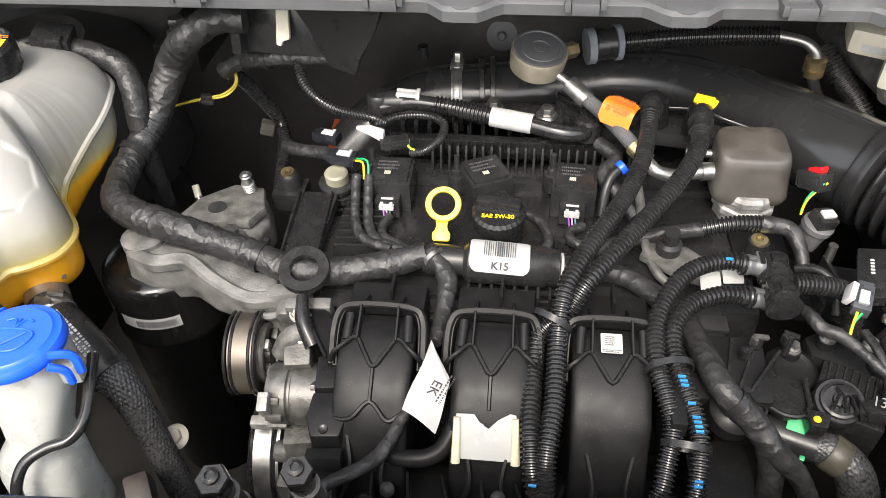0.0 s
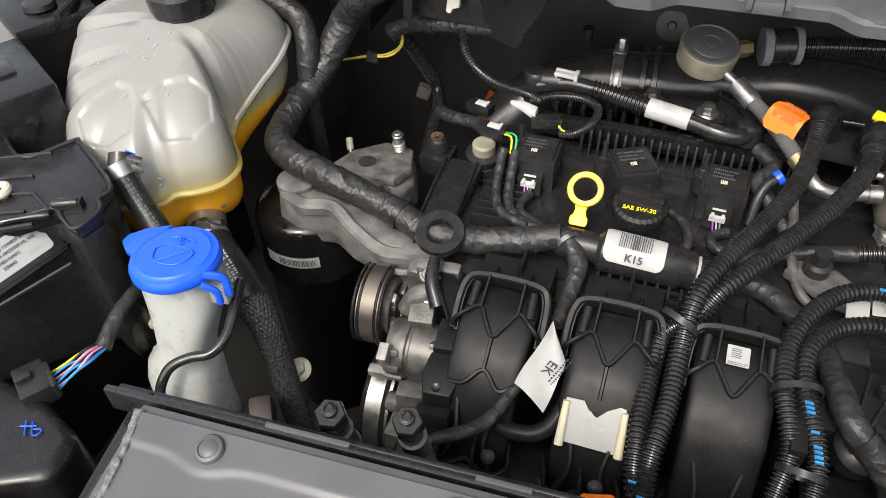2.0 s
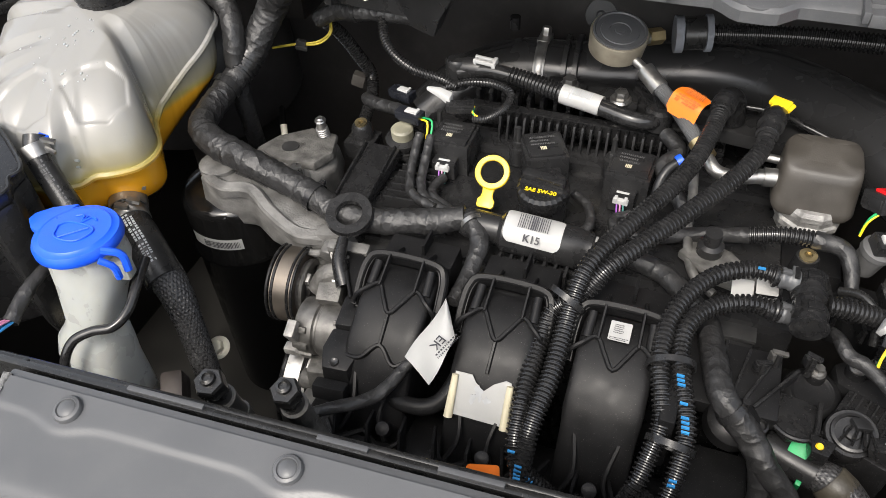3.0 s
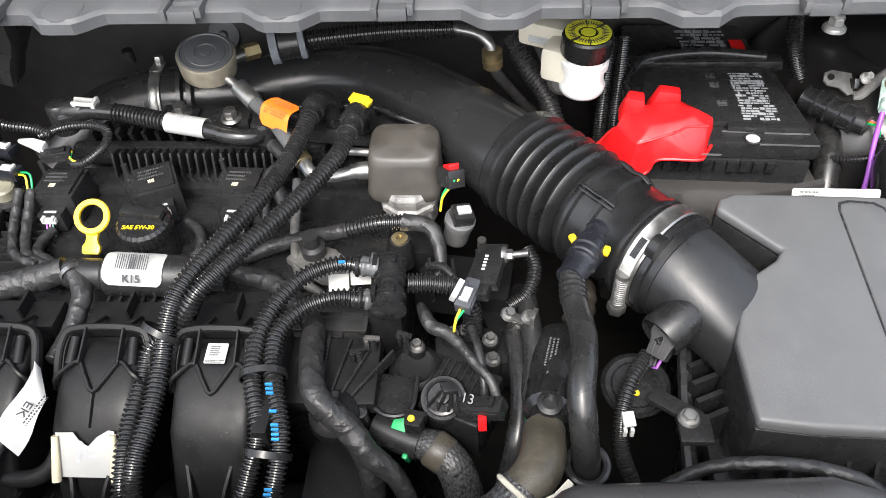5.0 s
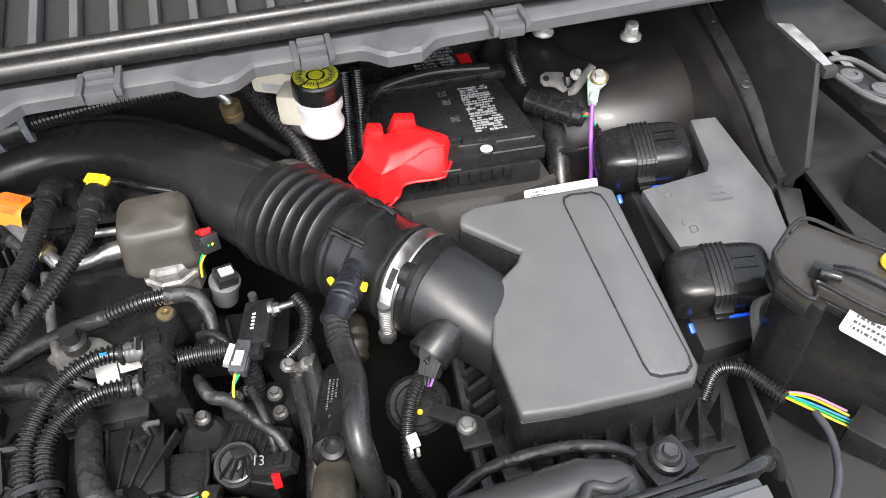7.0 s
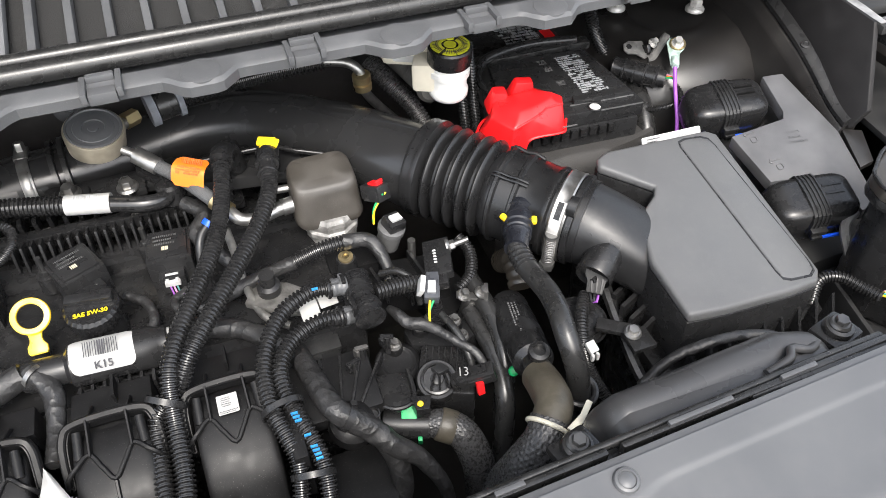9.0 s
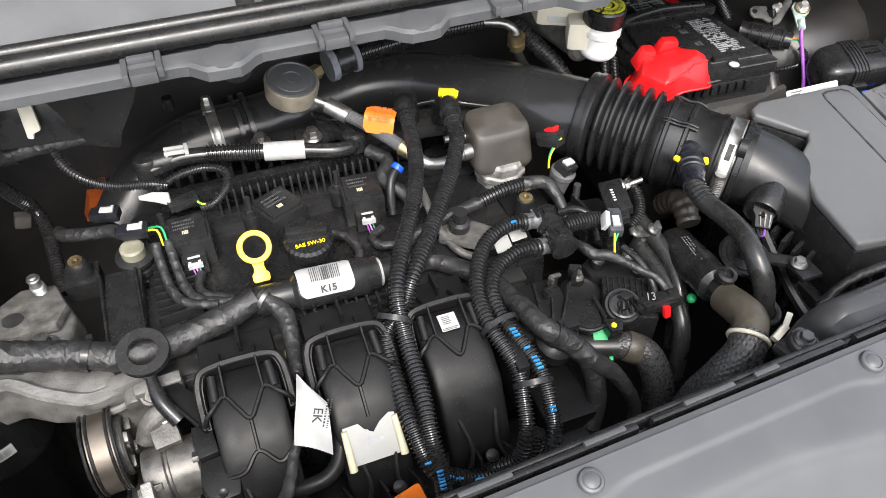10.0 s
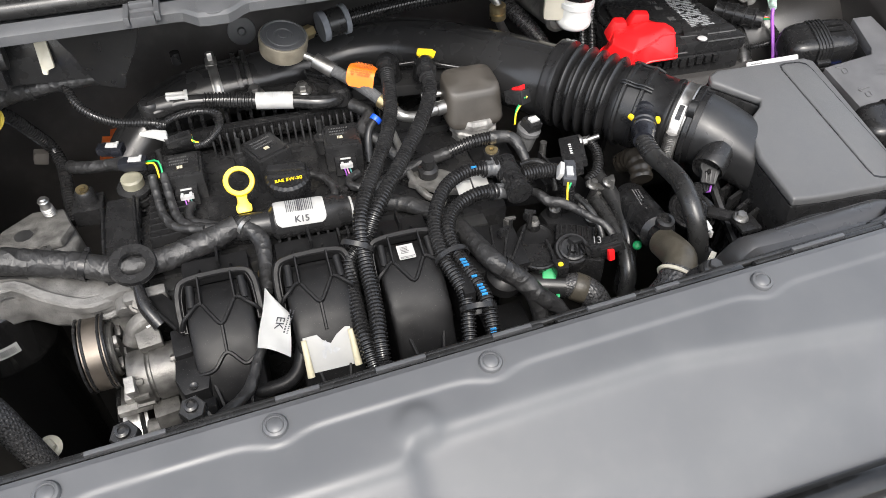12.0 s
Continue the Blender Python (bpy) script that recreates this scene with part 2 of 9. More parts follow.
def smooth_line(pts, step):
    """Points spaced by step along a curve through pts."""
    p = [Vector(q) for q in pts]
    if len(p) == 2:
        n = max(2, int((p[1] - p[0]).length / step))
        return [p[0].lerp(p[1], i / n) for i in range(n + 1)]
    p = [p[0] * 2 - p[1]] + p + [p[-1] * 2 - p[-2]]
    fine = []
    for i in range(1, len(p) - 2):
        a, b, c, d = p[i - 1:i + 3]
        for k in range(24):
            t = k / 24
            fine.append(0.5 * (2 * b + (c - a) * t + (2 * a - 5 * b + 4 * c - d) * t * t + (3 * b - a - 3 * c + d) * t ** 3))
    fine.append(p[-2])
    run = [0.0]
    for a, b in zip(fine, fine[1:]):
        run.append(run[-1] + (b - a).length)
    n = max(3, int(run[-1] / step))
    grid = np.linspace(0, run[-1], n + 1)
    return [Vector((np.interp(s, run, [q[0] for q in fine]), np.interp(s, run, [q[1] for q in fine]), np.interp(s, run, [q[2] for q in fine]))) for s in grid]


def part(name, sh, material, parent=None, label="", bevel=0.0, smooth=40, steps=2):
    """Links a Shape as one mesh object under a thing or a part."""
    me = bpy.data.meshes.new(name)
    me.from_pydata(sh.v, [], sh.f)
    bm = bmesh.new()
    bm.from_mesh(me)
    bmesh.ops.recalc_face_normals(bm, faces=bm.faces)
    if bevel:
        sharp = [e for e in bm.edges if len(e.link_faces) == 2 and e.calc_face_angle(0) > radians(28)]
        bmesh.ops.bevel(bm, geom=sharp, offset=bevel, segments=steps, affect="EDGES", profile=0.6, clamp_overlap=True)
    bm.to_mesh(me)
    bm.free()
    me.shade_smooth()
    me.set_sharp_from_angle(angle=radians(smooth))
    me.materials.append(material)
    ob = new(name, me)
    if parent is not None:
        ob.parent = parent
        ob.matrix_parent_inverse = parent.matrix_basis.inverted()
    if label:
        ob["label"] = label
    return ob


def thing(name, label, category, at=(0, 0, 0), group=""):
    ob = new(name)
    ob.empty_display_size = 0.02
    ob.matrix_basis = Matrix.Translation(at)
    return tagged(ob, label, category, group, "thing")


def struct(name, sh, material, label, bevel=0.0, smooth=40):
    return tagged(part(name, sh, material, bevel=bevel, smooth=smooth), label, "car body", kind="structure")


def words(text, m, size, material, parent, name="lettering", label="", depth=0.0002, bold=0.0):
    """Raised letters in the built-in font; m places their middle, x along the line and y up the letters."""
    cu = bpy.data.curves.new(name, "FONT")
    cu.body, cu.size, cu.align_x, cu.align_y, cu.extrude = text, size, "CENTER", "CENTER", depth
    cu.offset = bold
    tmp = bpy.data.objects.new(name, cu)
    scene.collection.objects.link(tmp)
    me = bpy.data.meshes.new_from_object(tmp)
    bpy.data.objects.remove(tmp)
    me.transform(m)
    me.materials.clear()
    me.materials.append(material)
    ob = new(name, me)
    ob.parent = parent
    ob.matrix_parent_inverse = parent.matrix_basis.inverted()
    if label:
        ob["label"] = label
    return ob


def plane_at(c, right, up):
    """A pose at c whose x runs along right and whose y runs along up."""
    x = Vector(right).normalized()
    z = x.cross(Vector(up)).normalized()
    y = z.cross(x)
    return Matrix.Translation(c) @ Matrix((x, y, z)).transposed().to_4x4()


def bars(m, width, height, count, seed=1, bite=0.55):
    """Stripes of uneven width, as in a bar code, lying in the plane of m."""
    rnd, s, x = random.Random(seed), Shape(), -width / 2
    pitch = width / count
    for i in range(count):
        w = pitch * rnd.uniform(0.25, bite + 0.2)
        s.rings([[m @ Vector((x + a, b, h)) for a, b in ((0, -height / 2), (w, -height / 2), (w, height / 2), (0, height / 2))] for h in (0, 0.0002)])
        x += pitch
    return s


def lines(m, width, height, rows, seed=1):
    """Broken rows of small print that nobody can read."""
    rnd, s = random.Random(seed), Shape()
    pitch = height / rows
    for i in range(rows):
        x, y = -width / 2, height / 2 - (i + 0.5) * pitch
        end = width / 2 * rnd.uniform(0.2, 1)
        while x < end:
            w = rnd.uniform(0.012, 0.06) * width
            s.rings([[m @ Vector((x + a, y + b, h)) for a, b in ((0, -pitch * 0.22), (w, -pitch * 0.22), (w, pitch * 0.22), (0, pitch * 0.22))] for h in (0, 0.0002)])
            x += w + 0.026 * width
    return s


def side_print(pts, r, first, last, toward, height, material, parent, seed=1, rows=2):
    """Unreadable print along a hose, on the side of it that faces toward."""
    line, rnd, s = smooth_line(pts, 0.0004), random.Random(seed), Shape()
    i, end = int(first * len(line)), int(last * len(line)) - 12
    while i < end:
        n = rnd.randint(3, 7)
        d = (line[i + n] - line[i]).normalized()
        out = (Vector(toward) - line[i])
        out = (out - d * out.dot(d)).normalized()
        for k in range(rows):
            if rnd.random() < 0.8:
                a = ((k + 0.5) / rows - 0.5) * height / r
                up = (out * math.cos(a) + d.cross(out) * math.sin(a)).normalized()
                across = d.cross(up) * (height / rows * 0.32)
                low, high = line[i] + up * (r + 0.0001), line[i + n] + up * (r + 0.0001)
                s.rings([[low - across + up * h, low + across + up * h, high + across + up * h, high - across + up * h] for h in (0, 0.0003)])
        i += n + rnd.randint(2, 5)
    part("print", s, material, parent, "white printed lettering")


def blocks(m, width, height, rows, seed=1, lean=0.0):
    """Dense rows of warning print, run together into slabs; lean shifts each row along x."""
    rnd, s = random.Random(seed), Shape()
    pitch = height / rows
    for i in range(rows):
        y = height / 2 - (i + 0.5) * pitch
        x, shift = -width / 2 + rnd.uniform(0, 0.06) * width, lean * (i / max(1, rows - 1) - 0.5)
        end = width / 2 * rnd.uniform(0.7, 1)
        while x < end:
            w = min(rnd.uniform(0.04, 0.20) * width, end - x)
            if rnd.random() > 0.14:
                t = pitch * rnd.choice((0.24, 0.30, 0.44))
                s.rings([[m @ Vector((x + shift + a, y + b, h)) for a, b in ((0, -t), (w, -t), (w, t), (0, t))] for h in (0, 0.0002)])
            x += w + rnd.uniform(0.012, 0.03) * width
    return s


def card(m, w, h, t=0.0005, r=0.003):
    """A thin label with rounded corners in the plane of m."""
    out = []
    for cx, cy, a0 in ((w / 2 - r, h / 2 - r, 0), (-w / 2 + r, h / 2 - r, 90), (-w / 2 + r, -h / 2 + r, 180), (w / 2 - r, -h / 2 + r, 270)):
        for k in range(5):
            a = radians(a0 + k * 22.5)
            out.append((cx + r * math.cos(a), cy + r * math.sin(a)))
    return Shape().prism(out, 0, t, m)


def bolt(at, axis=(0, 0, 1), r=0.006, h=0.008, material=None, parent=None, washer=True, name="bolt", label=""):
    s = Shape()
    if washer:
        s.turn([(r * 1.55, -0.0015), (r * 1.6, 0.0), (r * 1.3, 0.002)], at, axis, 20)
    s.hexa(Vector(at) + Vector(axis).normalized() * 0.001, axis, r, h)
    return part(name, s, material or STEEL, parent, label, smooth=25)


def connector(name, label, at, rot, size=(0.016, 0.024, 0.013), body=None, latch=None, group="", wires=()):
    """A wiring connector: housing, seal collar, latch, and wires of their own colours."""
    m = Matrix.Translation(at) @ Euler([radians(a) for a in rot]).to_matrix().to_4x4()
    w, d, h = size
    t = thing(name, label, "connector", at, group)

    def local(sh):
        sh.v = [tuple(m @ Vector(p)) for p in sh.v]
        return sh

    s = Shape().box((0, 0, 0), (w, d, h)).box((0, d * 0.5, 0), (w * 0.86, d * 0.3, h * 0.86))
    for k in (-1, 1):
        s.box((k * w * 0.5, -d * 0.1, 0), (w * 0.1, d * 0.6, h * 0.5))
    part("housing", local(s), body or BLACK, t, bevel=0.0008)
    s = Shape().box((0, -d * 0.05, h * 0.56), (w * 0.55, d * 0.55, h * 0.18)).box((0, -d * 0.28, h * 0.7), (w * 0.6, d * 0.12, h * 0.2))
    part("latch", local(s), latch or SATIN, t, bevel=0.0005)
    n = len(wires)
    for i, (mat, pts) in enumerate(wires):
        start = m @ Vector(((i - (n - 1) / 2) * w * 0.25, -d * 0.5, 0))
        part("wire", Shape().tube([start] + [Vector(p) + Vector(((i - (n - 1) / 2) * 0.002, 0, 0)) for p in pts], 0.0011, 8), mat, t)
    return t


def hose(name, label, pts, r, material, category="hose", seg=16, group="", **kw):
    return tagged(part(name, Shape().tube(pts, r, seg, **kw), material), label, category, group, "thing")


def band(pts, at, width, r, material, parent, name="zip_tie", label=""):
    """A tie round a bundle whose middle line runs through pts; at: fraction along."""
    line = smooth_line(pts, 0.002)
    i = min(len(line) - 2, int(at * (len(line) - 1)))
    d = (line[i + 1] - line[i]).normalized()
    s = Shape().turn([(r, -width / 2), (r * 1.06, -width / 2), (r * 1.06, width / 2), (r, width / 2)], line[i], d, 20, caps=False)
    s.box(line[i] + d.orthogonal().normalized() * r * 1.1, (0.005, 0.005, 0.004))
    return part(name, s, material, parent, label)

# ---- the car's body round the engine bay ----
s = Shape().box((0, 0, -0.05), (400, 400, 0.1))
tagged(part("ground", s, CONCRETE), "plain grey concrete ground under the car", "ground", kind="structure")
s = Shape().box((0.1, 0.835, 0.65), (1.7, 0.03, 0.85))
s.box((0.1, 0.80, 0.98), (1.7, 0.05, 0.05), (12, 0, 0))
firewall = struct("firewall", s, LIFTED, "black painted firewall at the back of the engine bay", 0.008)
struct("bay_floor", Shape().box((0.1, 0.35, 0.33), (1.7, 1.3, 0.02)), TRAY, "dark plastic undertray below the engine", 0.004)
for name, x in (("inner_fender_1", -0.70), ("inner_fender_2", 0.93)):
    struct(name, Shape().box((x, 0.35, 0.62), (0.02, 1.3, 0.60)), BODY, "black painted inner fender wall of the engine bay", 0.004)
struct("front_bulkhead", Shape().box((0.1, 0.03, 0.62), (1.66, 0.03, 0.58)), BODY, "dark bulkhead behind the front bumper", 0.004)

# cowl: lip, clips, seal and grille
cowl = tagged(new("cowl_panel"), "weathered grey plastic cowl panel below the windscreen", "cowl", kind="structure")
CLIPS = [-0.256, -0.091, 0.072, 0.238, 0.400, 0.562]
BUMPS = [-0.345, -0.180, -0.026, 0.150, 0.322, 0.470, 0.640]


def lip_front(x):
    return 0.556 - sum(0.017 * max(0.0, min(1.0, 1.9 - abs(x - b) / 0.016)) for b in BUMPS[2:6]) + 0.05 * max(0, x - 0.45) ** 1.5


rows = []
for i in range(241):
    x = -0.74 + 1.66 * i / 240
    y = lip_front(x)
    rows.append([Vector((x, y + 0.012, 1.041)), Vector((x, y, 1.044)), Vector((x, y, 1.053)), Vector((x, y + 0.004, 1.056)), Vector((x, 0.572, 1.058)), Vector((x, 0.574, 1.050)), Vector((x, 0.580, 1.050)), Vector((x, 0.584, 1.038)), Vector((x, 0.574, 1.038))])
part("cowl_lip", Shape().rings(rows), COWL, cowl, smooth=30)
for b in BUMPS[2:6]:
    part("boss", Shape().turn([(0.017, 0.0), (0.0165, 0.0032), (0.014, 0.0040)], (b, lip_front(b) + 0.018, 1.054), (0, -0.1, 1), 24), COWL, cowl)
for x in CLIPS:
    s = Shape().box((x - 0.014, 0.560, 1.056), (0.005, 0.030, 0.009)).box((x + 0.014, 0.562, 1.057), (0.005, 0.030, 0.009))
    s.box((x, 0.553, 1.053), (0.022, 0.012, 0.010)).box((x, 0.570, 1.060), (0.022, 0.006, 0.006))
    part("clip", s, COWL, cowl, bevel=0.001)
s = Shape().tube([(-0.74, 0.592, 1.062), (0.1, 0.592, 1.062), (0.92, 0.60, 1.062)], 0.009, 12, 0.05)
s.tube([(-0.74, 0.608, 1.066), (0.1, 0.608, 1.066), (0.92, 0.616, 1.066)], 0.007, 12, 0.05)
part("rubber_seal", s, RUBBER, cowl, "long black rubber bonnet seal")
part("cowl_shelf", Shape().box((0.09, 0.60, 1.040), (1.66, 0.05, 0.012)), COWL, cowl, bevel=0.002)
part("scuttle", Shape().box((0.09, 0.72, 1.062), (1.66, 0.22, 0.01), (14, 0, 0)), NET, cowl, "black mesh under the cowl grille")
s = Shape().box((-0.37, 0.72, 1.078), (0.74, 0.22, 0.012), (14, 0, 0))
s.box((-0.33, 0.83, 1.12), (0.62, 0.10, 0.012), (30, 0, 0))
part("cowl_top", s, COWLTOP, cowl, bevel=0.003)
for i in range(24):
    x = 0.020 + 0.0323 * i
    part("slat", Shape().box((x, 0.72, 1.076), (0.007, 0.22, 0.014), (14, 0, 0)), COWL, cowl, bevel=0.001)
part("grille_edge", Shape().box((0.46, 0.617, 1.056), (0.93, 0.012, 0.014)), COWL, cowl, bevel=0.002)
struct("windscreen_base", Shape().box((0.1, 1.02, 1.16), (1.7, 0.42, 0.02), (28, 0, 0)), BODY, "dark base of the windscreen behind the cowl", 0.004)

# the open bonnet, hinged behind the cowl; unseen, added to block sky glare
rows = []
for i in range(13):
    u = i / 12
    y, z = 0.93 - 0.52 * u - 0.05 * math.sin(math.pi * u), 1.16 + 0.84 * u
    rows.append([Vector((0.1 + x, y + 0.04 * (x / 0.8) ** 2, z)) for x in np.linspace(-0.80, 0.80, 17)])
back = [[p + Vector((0, 0.03, 0.015)) for p in r] for r in rows]
s = Shape().rings(rows, close=False)
s2 = Shape().rings(back, close=False)
s.add(s2.v, s2.f)
for a, b in ((rows[-1], back[-1]), (rows[0], back[0]), ([r[0] for r in rows], [r[0] for r in back]), ([r[-1] for r in rows], [r[-1] for r in back])):
    e = Shape().rings([a, b], close=False)
    s.add(e.v, e.f)
struct("bonnet", s, BODY, "unseen dark open bonnet keeping sky light off the bay")

# strut tower, right wing gutter and flange
s = Shape().turn([(0.168, -0.26), (0.163, -0.11), (0.154, -0.060), (0.140, -0.030), (0.120, -0.010), (0.096, 0.001), (0.062, 0.006), (0.055, 0.002), (0.048, 0.002)], (0.735, 0.735, 0.921), (-0.05, -0.08, 1), 56)
tower = struct("strut_tower_1", s, BODY, "black painted strut tower with two bolts on top")
s = Shape().turn([(0.15, -0.16), (0.14, -0.03), (0.115, 0.0), (0.06, 0.012), (0.05, 0.006)], (-0.56, 0.74, 0.90), (0.05, -0.08, 1), 40)
struct("strut_tower_2", s, LIFTED, "black painted strut tower in shade")
for x, y, z in ((0.668, 0.745, 0.934), (0.752, 0.697, 0.940)):
    b = thing("strut_bolt", "grey flanged nut on the black strut tower", "bolt", (x, y, z), "strut tower nuts")
    part("flange", Shape().turn([(0.0118, 0), (0.0118, 0.003), (0.0105, 0.0048), (0.0085, 0.0066)], (x, y, z - 0.004), (0, 0, 1), 28), ZINC, b)
    part("nut", Shape().hexa((x, y, z + 0.002), (0, 0, 1), 0.0082, 0.0085).turn([(0.0062, 0), (0.0062, 0.003), (0.0050, 0.0034)], (x, y, z + 0.0105), (0, 0, 1), 20), ZINC, b, smooth=25)
# wing liner: apron, screwed strip and the flap above it
line = [(0.809, 0.470, 0.893), (0.811, 0.501, 0.901), (0.816, 0.571, 0.931), (0.817, 0.648, 0.957), (0.817, 0.720, 0.975), (0.80, 0.80, 0.985)]
rows = [[Vector((x + 0.016, y, z + 0.004)), Vector((x - 0.005, y, z)), Vector((x - 0.014, y, z - 0.012)), Vector((x - 0.020, y, z - 0.06)), Vector((x - 0.028, y, z - 0.24)), Vector((x + 0.02, y, z - 0.24))] for x, y, z in line]
struct("wing_apron", Shape().rings(rows), BODY, "dusty black painted apron below the wing", 0.003)
strip = tagged(new("wing_strip"), "long black plastic strip held by screws along the wing", "trim", kind="structure")
rows = []
for p in smooth_line([(x + 0.002, y, z + 0.006) for x, y, z in line[:-1]], 0.006):
    w = 0.007
    rows.append([p + Vector(q) for q in ((-w, 0, -0.004), (-w, 0, 0.001), (-w * 0.7, 0, 0.003), (w * 0.7, 0, 0.006), (w, 0, 0.004), (w, 0, -0.003))])
part("strip", Shape().rings(rows), BLACK, strip)
for x, y, z in ((0.818, 0.648, 0.9655), (0.818, 0.571, 0.9405), (0.816, 0.508, 0.912)):
    part("screw", Shape().turn([(0.0062, 0), (0.006, 0.0016), (0.0035, 0.0022), (0.0025, 0.0012)], (x, y, z), (-0.2, -0.35, 1), 20), BLACK, strip)
flap = [Vector(p) for p in ((0.809, 0.466, 0.895), (0.824, 0.571, 0.937), (0.826, 0.655, 0.965), (0.830, 0.70, 0.995), (0.838, 0.618, 1.012), (0.836, 0.591, 0.998), (0.840, 0.514, 0.993), (0.822, 0.463, 0.916))]
struct("wing_flap", Shape().rings([[p + Vector((k, -0.3 * k, 0)) for p in flap] for k in (0.0, 0.005)]), surface("matt wing plastic", (0.013, 0.0125, 0.013), 0.55, vary=0.1, fine=1200, bump=0.15, spec=0.22, grains=0.3), "dark grey plastic flap standing along the wing", 0.001)
struct("wing_foot", Shape().rings([[Vector(p) + Vector((0, 0, h)) for p in ((0.806, 0.472, 0.885), (0.826, 0.462, 0.885), (0.815, 0.425, 0.872), (0.798, 0.424, 0.868))] for h in (0, 0.006)]), BODY, "grey metal foot at the end of the wing strip", 0.001)
struct("wing_shelf", Shape().prism([(0.8425, 0.502), (0.856, 0.502), (0.858, 0.542), (0.95, 0.537), (0.95, 0.85), (0.826, 0.85), (0.834, 0.70), (0.842, 0.63)], 0.982, 0.9925), MATT, "dark plastic shelf on the edge of the wing", 0.002)
wlab = thing("wing_label", "white strip label stuck along the wing shelf", "label", (0.852, 0.545, 0.993))
part("card", Shape().prism([(0.8445, 0.588), (0.8435, 0.508), (0.8520, 0.508), (0.857, 0.545), (0.859, 0.582)], 0.993, 0.9936), surface("dusty label", (0.22, 0.22, 0.22), 0.5, vary=0.5, scale=70), wlab)
struct("liner_floor", Shape().box((0.80, 0.26, 0.775), (0.32, 0.34, 0.012), (6, -8, 0)).box((0.70, 0.27, 0.79), (0.006, 0.16, 0.05), (0, 0, -12)), MATT, "black painted floor below the fuse box", 0.003)
s = Shape().box((0.905, 0.56, 0.90), (0.11, 0.5, 0.01), (0, -12, -6))
struct("outer_wing", Shape().box((1.12, 0.45, 0.935), (0.36, 1.1, 0.02), (0, 4, 0)), MATT, "dark outer edge of the wing beyond the bay", 0.006)
struct("wing_gutter", s, MATT, "black painted gutter beside the wing", 0.003)
s = Shape().box((0.96, 0.30, 1.0), (0.05, 1.2, 0.03)).box((-0.73, 0.30, 1.0), (0.05, 1.2, 0.03))
struct("wing_edges", s, MATT, "black painted inner edges of the two wings", 0.006)

# front cover over the radiator
RIVETS = (-0.172, -0.037, 0.109, 0.326, 0.545)


def cover_z(x, y):
    """The shield: a shallow step that swings round the rivets, then a second fold and a slow fall to the front."""
    d = 0.135 - y
    fade = (lambda v: 1 / (1 + math.exp(-max(-40, min(40, v)))))
    first = 0.013 + 0.006 * sum(math.exp(-((x - r) / 0.015) ** 2) for r in RIVETS)
    second = 0.041 + 0.14 * max(0, x - 0.23) + 0.014 * fade((0.043 - x) / 0.003)
    lump = 0.0035 * fade((0.013 - math.hypot(x - 0.050, y - 0.1025)) / 0.002)
    return 0.978 - 0.18 * d - 0.0016 * fade((d - first) / 0.0006) - 0.0055 * fade((d - second) / 0.0020) - 0.30 * max(0, d - second) - 0.0045 * fade((d - 0.100 - 0.05 * max(0, 0.2 - x)) / 0.004) + lump - 2.5 * max(0, d - 0.13) ** 2


rows = []
for y in [0.139 - 0.0012 * j for j in range(60)] + [0.067 - 0.003 * j for j in range(24)] + [-0.008 - 0.008 * j for j in range(19)]:
    rows.append([Vector((x, y + 0.05 * x, cover_z(x, y))) for x in np.linspace(-0.222, 0.585, 200)])
cover = tagged(new("radiator_cover"), "grey-black plastic sight shield over the radiator, held by push rivets", "panel", kind="structure")
s = Shape().rings(rows, close=False)
low = Shape().rings([[p - Vector((0, 0, 0.004)) for p in r] for r in rows], close=False)
s.add(low.v, low.f)
part("panel", s, COVER, cover, smooth=60)
SKEW = math.degrees(math.atan(0.05))
part("front_edge", Shape().box((0.18, 0.1505, 0.962), (0.81, 0.008, 0.028), (0, 0, SKEW)), COVER, cover, bevel=0.002)
part("foam_edge", Shape().tube([(-0.222, 0.129, 0.978), (-0.219, 0.110, 0.974), (-0.217, 0.090, 0.970), (-0.216, 0.055, 0.962)], 0.0026, 10, 0.0012, wrap=0.5), surface("pale foam edge", (0.13, 0.13, 0.13), 0.9, scale=300, vary=0.6, fine=900, bump=1.0), cover, "frayed pale foam along the cover's end")
part("grille_trim", Shape().tube([(0.10, 0.012, 0.898), (0.25, 0.006, 0.914), (0.42, 0.004, 0.918), (0.585, -0.01, 0.912)], [0.008, 0.011, 0.012, 0.010], 16), GLOSS, cover, "glossy black grille trim")
for x in RIVETS:
    y = 0.1285
    s = Shape().turn([(0.0080, -0.002), (0.0083, 0.0006), (0.0074, 0.0022), (0.0058, 0.0028), (0.0053, 0.0020), (0.0040, 0.0030), (0.0, 0.0032)], (x, y + 0.05 * x, cover_z(x, y) + 0.0006), (0, -0.2, 1), 24)
    part("push_rivet", s, COVER, cover, "round grey push rivet")
s = Shape()
for a, b in ((-0.26, 0.16), (0.17, 0.33), (0.34, 0.595)):
    s.box(((a + b) / 2, 0.154 + 0.05 * (a + b) / 2, 0.958), (b - a, 0.005, 0.020), (0, 0, SKEW))
part("rubber_seal", s, RUBBER, cover, "black rubber seal strip", bevel=0.002)
for x, w in ((-0.13, 0.05), (-0.02, 0.03), (0.052, 0.036), (0.135, 0.030), (0.215, 0.04), (0.262, 0.02), (0.40, 0.05), (0.48, 0.03)):
    part("seal_clip", Shape().box((x, 0.1545 + 0.05 * x, 0.9685), (w, 0.0035, 0.004), (0, 0, SKEW)), COVER, cover, bevel=0.0008)
